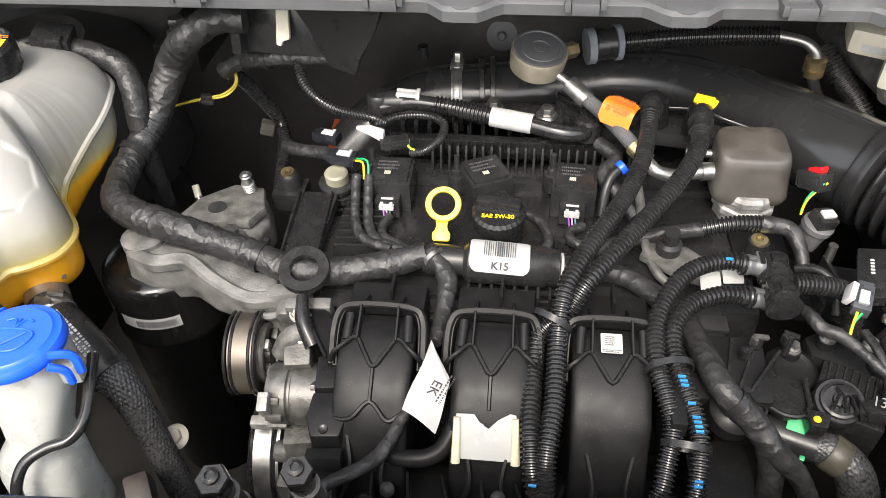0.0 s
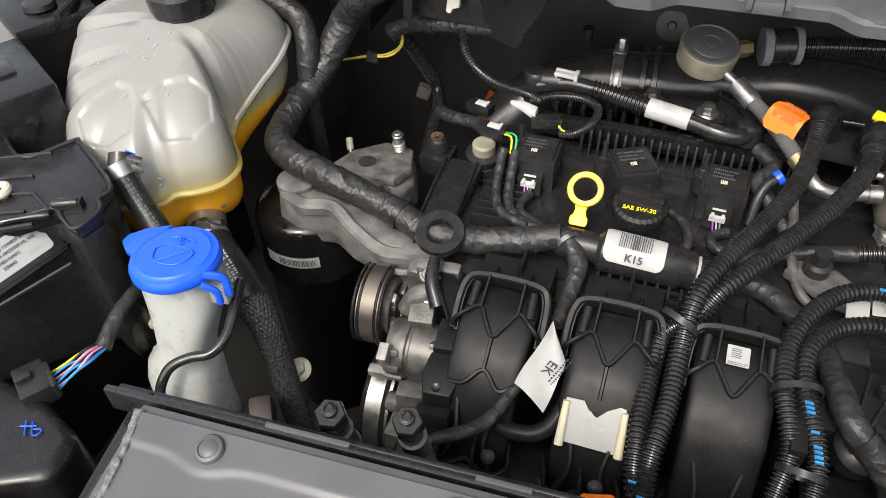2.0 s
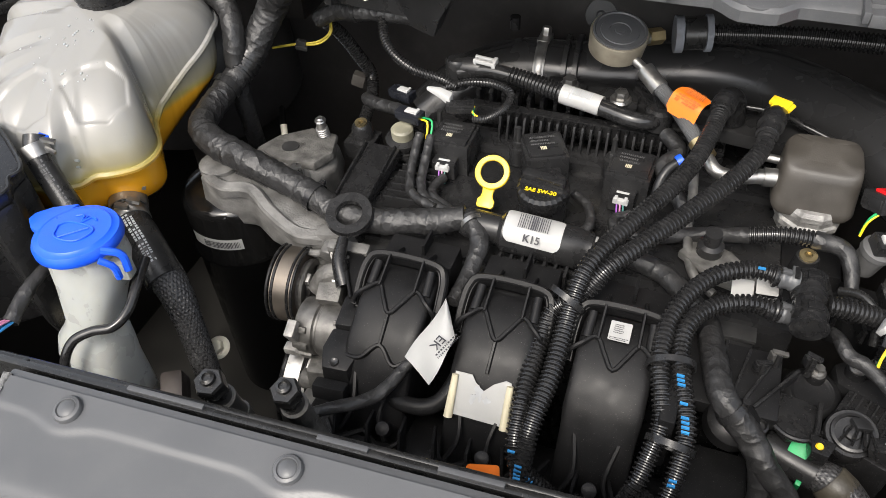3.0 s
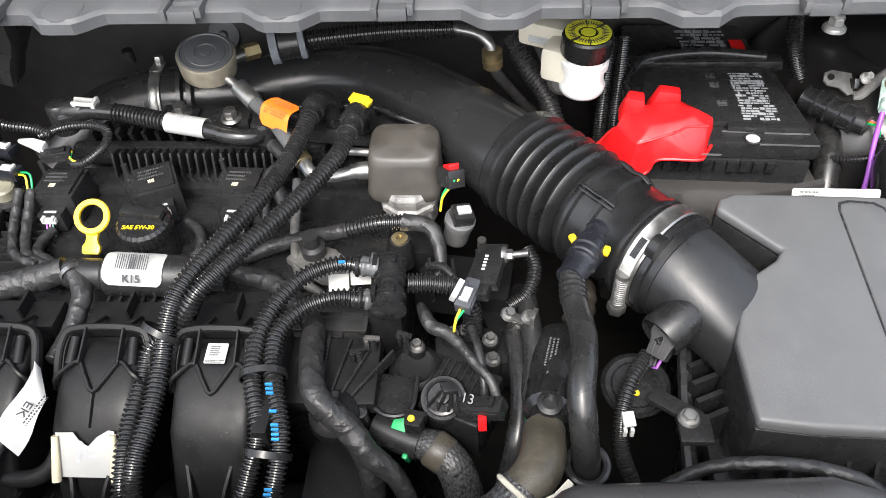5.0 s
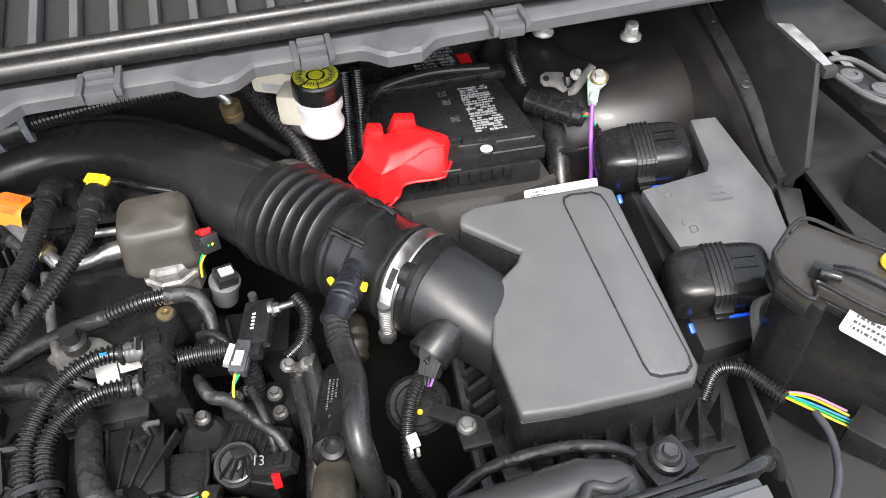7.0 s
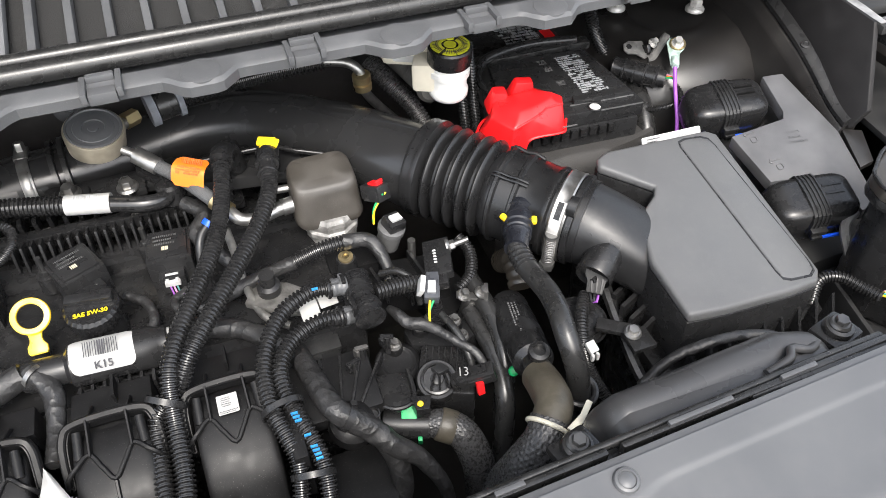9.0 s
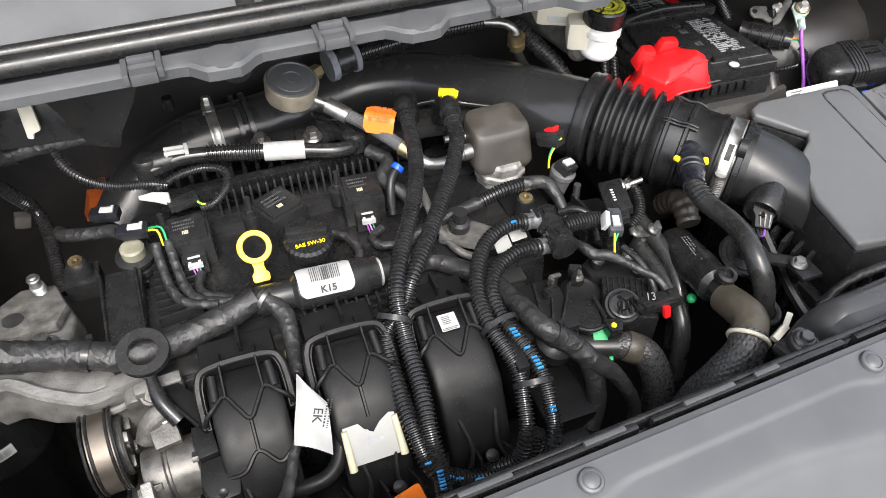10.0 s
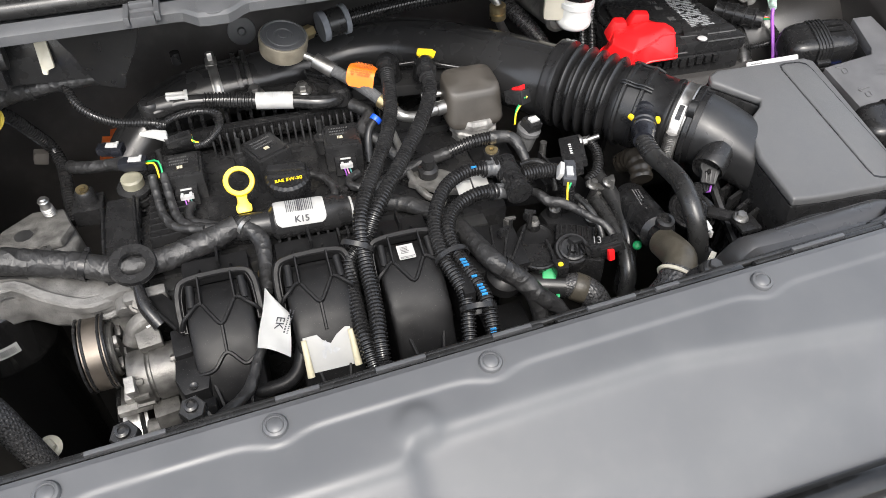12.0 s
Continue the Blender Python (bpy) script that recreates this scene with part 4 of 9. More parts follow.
part("pulley_edge", Shape().torus((-0.203, 0.362, 0.685), (1, 0.05, 0), 0.0595, 0.0025, 56, 8).torus((-0.182, 0.363, 0.685), (1, 0.05, 0), 0.0585, 0.0018, 56, 8), SATIN, drive, "black pulley rim")
s = Shape().box((-0.150, 0.325, 0.752), (0.026, 0.026, 0.040), (0, 0, 8)).box((-0.148, 0.31, 0.70), (0.036, 0.045, 0.085)).rod((-0.175, 0.322, 0.742), (-0.12, 0.322, 0.742), 0.010)
part("pump_body", s, DARKCAST, drive, bevel=0.004)
plate = [(-0.214, 0.812), (-0.198, 0.846), (-0.160, 0.855), (-0.150, 0.835), (-0.156, 0.800), (-0.172, 0.775), (-0.188, 0.735), (-0.200, 0.745)]
part("casting", Shape().rings([[Vector((x, y, z)) for x, z in plate] for y in (0.408, 0.424)]).box((-0.148, 0.402, 0.842), (0.040, 0.012, 0.022), (10, 0, 4)).rod((-0.170, 0.412, 0.838), (-0.170, 0.396, 0.834), 0.009), CAST, drive, "rough cast aluminium bracket", bevel=0.003)
part("casting_rib", Shape().tube([(-0.158, 0.404, 0.852), (-0.158, 0.402, 0.825), (-0.166, 0.400, 0.790), (-0.170, 0.394, 0.770)], 0.0035, 8).tube([(-0.205, 0.405, 0.826), (-0.185, 0.402, 0.830), (-0.165, 0.402, 0.838)], 0.0035, 8), CAST, drive)
for p, r in (((-0.157, 0.396, 0.842), 0.0060), ((-0.146, 0.384, 0.846), 0.0052), ((-0.149, 0.374, 0.838), 0.0066)):
    bolt(p, (0.25, -0.6, 0.75), r, 0.007, ZINC if r > 0.006 else ALU, drive)
# black service caps with hexagons by the front
for x, y, z in ((-0.147, 0.197, 0.911), (-0.101, 0.214, 0.899)):
    c = thing("service_port", "black hexagonal cap on a metal charging port", "cap", (x, y, z - 0.03), "service caps")
    part("cap", Shape().turn([(0.0085, -0.014), (0.0085, 0.004)], (x, y, z - 0.008), (0.05, -0.25, 1), 24).hexa((x, y, z - 0.006), (0.05, -0.25, 1), 0.0108, 0.013).turn([(0.0055, 0), (0.0052, 0.003), (0.003, 0.004), (0.003, 0.002)], (x, y - 0.002, z + 0.007), (0.05, -0.25, 1), 20), RUBBER, c, smooth=25)
    part("port", Shape().turn([(0.0095, -0.03), (0.0095, 0.006), (0.0102, 0.007), (0.0102, 0.011)], (x, y + 0.005, z - 0.030), (0.05, -0.25, 1), 20).rod((x, y + 0.012, z - 0.05), (x + 0.01, y + 0.02, z - 0.14), 0.009), DARKCAST, c)

# ---- engine mount ----
mount = thing("engine_mount", "black hydraulic engine mount with a printed label", "engine mount", (-0.312, 0.478, 0.50))
part("canister", Shape().turn([(0.052, -0.30), (0.054, -0.075), (0.0565, -0.071), (0.0565, -0.064), (0.054, -0.060), (0.054, -0.010), (0.052, -0.003), (0.047, 0.001), (0.035, 0.003)], (-0.313, 0.463, 0.838), (0, 0, 1), 48), GLOSS, mount)
s = Shape()
rows = []
for k in range(13):
    a = radians(-118 + 62 * k / 12)
    rows.append([Vector((-0.313 + 0.0546 * math.cos(a), 0.463 + 0.0546 * math.sin(a), z)) for z in (0.792, 0.806)])
part("label", s.rings(rows, close=False), PAPER, mount, "white bar-code label")
s = Shape()
rnd = random.Random(3)
for k in range(26):
    a = radians(-100 + 40 * k / 25)
    s.box((-0.313 + 0.0547 * math.cos(a), 0.463 + 0.0547 * math.sin(a), 0.7985), (0.0012 * rnd.uniform(0.3, 0.9), 0.0004, 0.008), (0, 0, math.degrees(a) + 90))
part("barcode", s, INK, mount)
bracket = thing("mount_bracket", "cast aluminium arm bolted over the engine mount", "bracket", (-0.26, 0.47, 0.83))
out = [(-0.335, 0.452), (-0.325, 0.428), (-0.30, 0.418), (-0.262, 0.424), (-0.238, 0.410), (-0.205, 0.402), (-0.178, 0.412), (-0.176, 0.438), (-0.20, 0.448), (-0.215, 0.475), (-0.21, 0.51), (-0.225, 0.55), (-0.26, 0.552), (-0.292, 0.52), (-0.30, 0.48), (-0.322, 0.472)]
part("arm", Shape().prism(out, lambda x, y: 0.822 - 0.12 * max(0, x + 0.25), lambda x, y: 0.868 - 0.25 * max(0, x + 0.27) - 0.10 * max(0, y - 0.46), shrink=0.94), CAST, bracket, bevel=0.006, steps=3)
part("rib", Shape().strip([(-0.318, 0.436, 0.866), (-0.29, 0.424, 0.868), (-0.262, 0.428, 0.868), (-0.235, 0.415, 0.858), (-0.205, 0.406, 0.848), (-0.182, 0.414, 0.842)], 0.012, 0.005, (0, -0.25, 0.95)), CAST, bracket, smooth=30)
# Flush dark plate: the casting is not hollowed, its recess shade is colour.
part("pocket", Shape().prism([(-0.292, 0.446), (-0.262, 0.440), (-0.240, 0.430), (-0.222, 0.428), (-0.226, 0.444), (-0.256, 0.462), (-0.288, 0.470)], lambda x, y: 0.858 - 0.25 * max(0, x + 0.27), lambda x, y: 0.8684 - 0.25 * max(0, x + 0.27)), MATT, bracket, "dark plate standing in for a shaded recess", bevel=0.002)
part("upper_plate", Shape().prism([(-0.296, 0.492), (-0.262, 0.482), (-0.224, 0.486), (-0.214, 0.510), (-0.226, 0.545), (-0.258, 0.549), (-0.286, 0.522)], 0.856, lambda x, y: 0.8655 - 0.10 * max(0, y - 0.50), shrink=0.96), DARKCAST, bracket, bevel=0.003)
part("pad", Shape().turn([(0.020, 0), (0.020, 0.008), (0.014, 0.010)], (-0.312, 0.452, 0.864), (0, 0, 1), 28), CAST, bracket, "pale bushing")
# Solid dark disc; the bolt hole's shade is given as colour.
part("hole", Shape().turn([(0.011, 0), (0.009, 0.006)], (-0.262, 0.506, 0.859), (0, 0, 1), 20), DARKGREY, bracket)
for p, h in (((-0.236, 0.470, 0.858), 0.012), ((-0.226, 0.446, 0.842), 0.014)):
    bolt(p, (0, -0.1, 1), 0.008, h, STEEL, bracket)
part("stud", Shape().hexa((-0.238, 0.540, 0.842), (0, -0.15, 1), 0.011, 0.010).tube([(-0.238, 0.540, 0.848), (-0.239, 0.535, 0.874)], 0.0066, 16, ridge=0.12, pitch=0.0026).rod((-0.239, 0.535, 0.872), (-0.239, 0.535, 0.884), 0.0052).turn([(0.0062, 0), (0.003, 0.004)], (-0.239, 0.535, 0.882), (0, -0.1, 1), 16), STEEL, bracket)

# ---- harnesses and hoses over the engine ----
MAIN = [(-0.232, 0.600, 1.012), (-0.262, 0.598, 1.012), (-0.290, 0.594, 0.995), (-0.318, 0.607, 0.962), (-0.340, 0.575, 0.915), (-0.352, 0.520, 0.893), (-0.335, 0.470, 0.893), (-0.280, 0.447, 0.890), (-0.215, 0.440, 0.873), (-0.157, 0.428, 0.862), (-0.093, 0.436, 0.866), (-0.050, 0.446, 0.874)]
main = thing("wiring_harness", "thick engine wiring harness wound in black cloth tape", "wiring harness", (-0.28, 0.447, 0.87))
part("taped_core", Shape().tube(MAIN, [0.012, 0.0145, 0.0155, 0.015, 0.0135, 0.014, 0.0145, 0.0138, 0.0128, 0.0124, 0.0122, 0.0112], 28, 0.0015, wrap=0.12), TAPE, main)
part("branch", Shape().tube([(-0.046, 0.446, 0.876), (-0.030, 0.425, 0.868), (-0.030, 0.395, 0.858), (-0.034, 0.362, 0.856)], [0.009, 0.0085, 0.0075, 0.006], 16, 0.0018, wrap=0.12), TAPE, main)
part("branch_tail", Shape().tube([(-0.040, 0.318, 0.846), (-0.052, 0.300, 0.838), (-0.066, 0.268, 0.834), (-0.090, 0.240, 0.846), (-0.104, 0.226, 0.85)], [0.0036, 0.0050, 0.0055, 0.0050, 0.0045], 16, 0.0018, wrap=0.12), TAPE, main)
band(MAIN, 0.36, 0.008, 0.0150, BLACK, main)
for k in range(6):
    band(MAIN, 0.285 + 0.0085 * k, 0.0028, 0.0150, RUBBER, main, "binding")
band(MAIN, 0.74, 0.006, 0.0138, BLACK, main)
# Steel-bright band: the shine on crumpled black tape put into a material.
band([(-0.046, 0.446, 0.876), (-0.030, 0.425, 0.868), (-0.030, 0.395, 0.858)], 0.12, 0.004, 0.0105, STEEL, main, "foil_wrap", "bright band for the shine of black tape")
clip = thing("harness_loop", "black oval plastic loop clipped round the harness", "clip", (-0.152, 0.40, 0.86))
part("loop", Shape().turn([(0.0125, -0.004), (0.0120, 0.0), (0.0125, 0.004), (0.0215, 0.004), (0.0225, 0.0), (0.0215, -0.004), (0.0125, -0.004)], (-0.152, 0.418, 0.874), (0.05, -0.32, 0.94), 36, caps=False), SATIN, clip, smooth=25)
part("stem", Shape().tube([(-0.150, 0.397, 0.864), (-0.146, 0.378, 0.855), (-0.135, 0.362, 0.842)], [0.005, 0.007, 0.008], 10), SATIN, clip)

paper = thing("harness_tag", "folded white printed paper tag on a taped branch", "tag", (-0.04, 0.33, 0.85))
CORN = [Vector(p) for p in ((-0.050, 0.297, 0.853), (-0.023, 0.279, 0.851), (-0.0155, 0.320, 0.861), (-0.034, 0.352, 0.868))]
m = plane_at((CORN[0] + CORN[1] + CORN[2] + CORN[3]) / 4, CORN[1] - CORN[0], CORN[3] - CORN[0])
rows = []
for k in range(9):
    u = k / 8
    a, b = CORN[0].lerp(CORN[3], u), CORN[1].lerp(CORN[2], min(1, u * 1.15)) if u < 0.87 else CORN[2].lerp(CORN[3], (u - 0.87) / 0.16)
    rows.append([a.lerp(b, w) + m.to_3x3() @ Vector((0, 0, 0.007 * math.sin(math.pi * (0.15 + 0.7 * w)) + 0.002 * math.sin(u * 7 + w * 3))) for w in np.linspace(0, 1, 9)])
part("sheet", Shape().rings(rows, close=False), PAPER, paper, smooth=60)
words("EK", m @ Matrix.Translation((0.004, 0.002, 0.0095)) @ pose(0, 0, 0, 0, 0, -80), 0.011, INK, paper, label="black printed EK")
part("print", lines(m @ Matrix.Translation((0.012, 0.001, 0.0085)) @ pose(0, 0, 0, 0, 0, -82), 0.034, 0.006, 2, 4), INK, paper)

H1 = [(0.147, 0.606, 0.930), (0.141, 0.564, 0.927), (0.133, 0.527, 0.922), (0.119, 0.489, 0.918), (0.102, 0.457, 0.913), (0.079, 0.416, 0.905), (0.068, 0.391, 0.896), (0.064, 0.370, 0.882), (0.063, 0.348, 0.868), (0.062, 0.314, 0.855), (0.058, 0.281, 0.843), (0.057, 0.259, 0.825), (0.058, 0.246, 0.800), (0.060, 0.240, 0.76)]
H2 = [(0.188, 0.573, 0.934), (0.182, 0.540, 0.930), (0.164, 0.506, 0.922), (0.138, 0.468, 0.915), (0.108, 0.427, 0.908), (0.085, 0.398, 0.898), (0.070, 0.382, 0.880), (0.050, 0.369, 0.868), (0.046, 0.346, 0.856), (0.045, 0.316, 0.847), (0.046, 0.286, 0.838), (0.052, 0.258, 0.820), (0.076, 0.252, 0.798), (0.097, 0.250, 0.790), (0.121, 0.248, 0.787), (0.139, 0.249, 0.795), (0.147, 0.258, 0.822)]
H3 = [(0.215, 0.432, 0.895), (0.192, 0.432, 0.897), (0.167, 0.421, 0.895), (0.149, 0.400, 0.890), (0.138, 0.374, 0.882), (0.137, 0.343, 0.873), (0.143, 0.318, 0.863), (0.147, 0.300, 0.854), (0.143, 0.278, 0.840), (0.137, 0.257, 0.825), (0.127, 0.251, 0.800), (0.10, 0.258, 0.785)]
H4 = [(0.219, 0.408, 0.882), (0.193, 0.405, 0.887), (0.168, 0.395, 0.885), (0.153, 0.377, 0.882), (0.150, 0.356, 0.875), (0.155, 0.332, 0.868), (0.162, 0.309, 0.860), (0.165, 0.291, 0.853), (0.163, 0.267, 0.840), (0.158, 0.246, 0.825), (0.148, 0.238, 0.805), (0.131, 0.238, 0.787), (0.10, 0.242, 0.782)]
for pts, r in ((H1, 0.0080), (H2, 0.0080), (H3, 0.0074), (H4, 0.0074)):
    h = thing("convoluted_hose", "glossy black convoluted vapour hose over the intake manifold", "hose", pts[6], "convoluted hoses")
    part("tubing", Shape().tube(pts, r, 16, ridge=0.20, pitch=0.0038), CONVO, h)
    part("end_cuff", Shape().tube([Vector(pts[0]) + (Vector(pts[0]) - Vector(pts[1])) * 0.35, pts[0], Vector(pts[0]).lerp(Vector(pts[1]), 0.35)], r * 1.05, 16), SATIN, h)
    part("end_ring", Shape().torus(Vector(pts[0]).lerp(Vector(pts[1]), 0.3), Vector(pts[1]) - Vector(pts[0]), r * 1.02, 0.002, 20, 8), SATIN, h)
for a, b in ((H3, 0.010), (H4, 0.012)):
    q, d = Vector(a[0]), (Vector(a[1]) - Vector(a[0])).normalized()
    gcl = thing("hose_clip", "pale grey clip at the end of a convoluted hose", "clip", tuple(q), "hose end clips")
    part("sleeve", Shape().turn([(0.0082, 0), (0.0088, 0.001), (0.0088, 0.005), (0.0080, 0.006), (0.0080, 0.010), (0.0086, 0.011), (0.0086, 0.013), (0.0078, 0.014)], q - d * 0.010, d, 18), surface("smoky grey plastic", (0.075, 0.077, 0.08), 0.35), gcl)
    part("tab", Shape().box(q + Vector((0, -0.002, 0.009)), (0.007, 0.004, 0.003)).box(q - d * 0.006 + Vector((0, 0.005, 0.0065)), (0.004, 0.006, 0.004)), surface("smoky grey plastic", (0.1, 0.1, 0.1)), gcl, bevel=0.0006)
ties = thing("hose_ties", "black and blue-marked ties round the paired hoses", "zip tie", (0.152, 0.30, 0.86))
mid = [(Vector(a) + Vector(b)) / 2 for a, b in zip(H3, H4)]
for f in (0.46, 0.66):
    band(mid, f, 0.005, 0.017, BLACK, ties)
band([(Vector(a) + Vector(b)) / 2 for a, b in zip(H1[:12], H2[:12])], 0.66, 0.005, 0.016, BLACK, ties)
for pts, a, b, off in ((H4, 0.40, 0.55, 0.006), (H2, 0.72, 0.85, 0.006), (H1, 0.84, 0.95, 0.006), (H4, 0.64, 0.67, 0.007), (H3, 0.04, 0.07, 0.004)):
    line = smooth_line(pts, 0.0034)
    s = Shape()
    for i in range(int(a * len(line)), int(b * len(line))):
        if noise.noise(Vector((i * 0.35, off * 100, a * 9))) > -0.02:
            s.box(line[i] + Vector((-0.0015, -0.0045, 0.0070)), (0.0055, 0.0017, 0.0016))
    part("blue_marking", s, SKYBLUE, ties, "light blue paint dashes")

# hose valve with two barrels
v = thing("purge_valve", "black plastic valve that joins the convoluted hoses", "valve", (0.235, 0.42, 0.86))
part("barrel", Shape().turn([(0.011, 0), (0.0140, 0.001), (0.0140, 0.003), (0.0128, 0.0035), (0.0128, 0.012), (0.0138, 0.0125), (0.0138, 0.0145), (0.0125, 0.015), (0.0125, 0.019), (0.0095, 0.020), (0.0095, 0.026), (0.0125, 0.027), (0.0125, 0.031), (0.0138, 0.0315), (0.0138, 0.0335), (0.0128, 0.034), (0.0128, 0.046), (0.0140, 0.0465), (0.0140, 0.049), (0.011, 0.050)], (0.236, 0.392, 0.886), (-0.05, 1, 0.1), 30), SATIN, v)
for x, y, z in ((0.236, 0.404, 0.9005), (0.2345, 0.433, 0.9035)):
    part("tab", Shape().box((x, y, z), (0.010, 0.008, 0.004)).box((x - 0.012, y, z - 0.006), (0.004, 0.012, 0.012)), SATIN, v, bevel=0.0008)
part("port", Shape().rod((0.222, 0.432, 0.894), (0.205, 0.432, 0.895), 0.0065).rod((0.222, 0.407, 0.882), (0.205, 0.406, 0.884), 0.0065), SATIN, v)
hose("purge_hose", "short black convoluted hose beside the valve", [(0.248, 0.422, 0.886), (0.270, 0.424, 0.884), (0.292, 0.424, 0.878), (0.300, 0.416, 0.862), (0.300, 0.405, 0.84)], 0.0085, CONVO, ridge=0.17, pitch=0.0034)

HB = [(0.085, 0.462, 0.855), (0.123, 0.453, 0.853), (0.148, 0.431, 0.853), (0.168, 0.408, 0.852), (0.173, 0.384, 0.857), (0.178, 0.354, 0.862), (0.187, 0.327, 0.862), (0.209, 0.315, 0.845), (0.225, 0.301, 0.830), (0.245, 0.292, 0.812), (0.261, 0.276, 0.780), (0.262, 0.27, 0.74)]
hb = thing("gearbox_harness", "black taped wiring harness that forks beside the manifold", "wiring harness", (0.187, 0.327, 0.85))
part("taped_core", Shape().tube(HB, [0.008, 0.009, 0.0092, 0.0096, 0.0098, 0.0100, 0.0102, 0.0104, 0.009, 0.007, 0.006, 0.006], 22, 0.0018, wrap=0.09), TAPE, hb)
part("fork", Shape().tube([(0.218, 0.307, 0.838), (0.226, 0.297, 0.810), (0.226, 0.287, 0.785), (0.216, 0.275, 0.765)], 0.0095, 16, 0.0025, wrap=0.06), TAPE, hb)
band(HB, 0.56, 0.006, 0.0110, BLACK, hb)

# turbo pipe: long black duct to the bellows
DUCT = [(-0.17, 0.665, 0.815), (-0.135, 0.692, 0.845), (-0.08, 0.712, 0.866), (-0.02, 0.716, 0.872), (0.05, 0.728, 0.874), (0.13, 0.738, 0.880), (0.20, 0.715, 0.888), (0.265, 0.655, 0.894), (0.315, 0.590, 0.899), (0.346, 0.553, 0.899)]
duct = thing("intake_duct", "long smooth black plastic intake duct behind the engine", "duct", (0.1, 0.72, 0.83))
part("pipe", Shape().tube(DUCT, [0.034, 0.035, 0.035, 0.034, 0.035, 0.037, 0.038, 0.040, 0.043, 0.045], 36, 0.006), SLEEK, duct)
s = Shape()
out = [(0.060, 0.690), (0.085, 0.665), (0.110, 0.655), (0.200, 0.648), (0.230, 0.640), (0.262, 0.632), (0.255, 0.60), (0.10, 0.62), (0.06, 0.66)]
part("shelf", s.prism(out, 0.882, 0.898), SLEEK, duct, bevel=0.004)
part("bead", Shape().tube([(0.062, 0.672, 0.899), (0.080, 0.652, 0.904), (0.108, 0.640, 0.908), (0.155, 0.638, 0.911), (0.198, 0.634, 0.912), (0.222, 0.622, 0.910), (0.250, 0.612, 0.905)], 0.0032, 10), SATIN, duct)
s = Shape()
for x in (-0.004, 0.051):
    s.box((x, 0.648, 0.890), (0.036, 0.026, 0.012))
part("lug", s.box((0.024, 0.66, 0.885), (0.11, 0.03, 0.012)), SLEEK, duct, bevel=0.004)
for p in ((-0.004, 0.650, 0.8965), (0.051, 0.640, 0.8965)):
    bolt(p, (0, -0.1, 1), 0.007, 0.009, STEEL, duct)
d = Vector((1, 0.07, 0.02))
cl = thing("duct_clamp", "steel band clamp round the black duct", "hose clamp", (-0.047, 0.712, 0.868))
part("band", Shape().turn([(0.037, 0), (0.0385, 0), (0.0390, 0.002), (0.0382, 0.0035), (0.0382, 0.0085), (0.0390, 0.010), (0.0385, 0.012), (0.037, 0.012)], (-0.054, 0.714, 0.869), d, 48, caps=False), STEEL, cl)
part("screw", Shape().hexa((-0.049, 0.728, 0.906), (0, 0.2, 1), 0.0055, 0.010).box((-0.049, 0.722, 0.904), (0.014, 0.02, 0.008)), STEEL, cl)
for x, r in ((-0.024, 0.042), (-0.012, 0.043)):
    part("flange", Shape().turn([(0.033, 0), (r, 0.001), (r, 0.006), (0.033, 0.007)], (x, 0.716, 0.871), d, 40), RUBBER, duct)
part("nipple", Shape().turn([(0.035, 0), (0.036, 0.03)], (-0.09, 0.71, 0.864), d, 36).rod((-0.09, 0.745, 0.90), (-0.09, 0.745, 0.915), 0.006), SLEEK, duct)

# turbo heat area below the duct
hose("breather_hose", "black breather hose with a white printed sleeve", [(-0.118, 0.628, 0.905), (-0.085, 0.630, 0.912), (-0.03, 0.622, 0.909), (0.03, 0.609, 0.905), (0.068, 0.599, 0.902), (0.088, 0.606, 0.900), (0.093, 0.626, 0.903), (0.088, 0.646, 0.905)], 0.0082, CONVO, seg=16)
sl = thing("hose_sleeve", "white printed sleeve on the breather hose", "label", (0.018, 0.612, 0.90))
part("sleeve", Shape().turn([(0.0098, -0.021), (0.0100, -0.021), (0.0100, 0.021), (0.0098, 0.021)], (0.016, 0.6125, 0.9062), (1, -0.2, -0.05), 28, caps=False), PAPER, sl)
side_print([(0.000, 0.6155, 0.907), (0.016, 0.6125, 0.9062), (0.030, 0.6095, 0.9055)], 0.0101, 0.06, 0.94, (0.0, -0.03, 1.32), 0.008, GREYINK, sl, 17, 1)
part("barcode", bars(plane_at((0.016, 0.6085, 0.9156), (1, -0.2, -0.05), (0, 0.9, 0.4)), 0.024, 0.008, 12, 8), GREYINK, sl)
q = thing("quick_coupling", "black elbow coupling with a pale grey clip", "coupling", (-0.118, 0.63, 0.90))
part("elbow", Shape().turn([(0.0125, -0.02), (0.0125, 0.010), (0.010, 0.013)], (-0.122, 0.634, 0.906), (0, 0, 1), 20).turn([(0.011, 0), (0.012, 0.02), (0.0095, 0.03)], (-0.122, 0.634, 0.908), (1, -0.05, 0.1), 20), BLACK, q)
part("clip", Shape().box((-0.092, 0.627, 0.922), (0.020, 0.003, 0.004), (0, 5, 0)).box((-0.092, 0.635, 0.922), (0.020, 0.003, 0.004), (0, 5, 0)).box((-0.080, 0.631, 0.921), (0.004, 0.014, 0.006)).box((-0.100, 0.631, 0.921), (0.003, 0.010, 0.005)), WHITE, q, "pale grey locking clip", bevel=0.0008)
hose("ribbed_section", "black convoluted section of breather hose", [(-0.062, 0.627, 0.912), (-0.035, 0.623, 0.910), (-0.008, 0.617, 0.908)], 0.0097, CONVO, ridge=0.15, pitch=0.004)
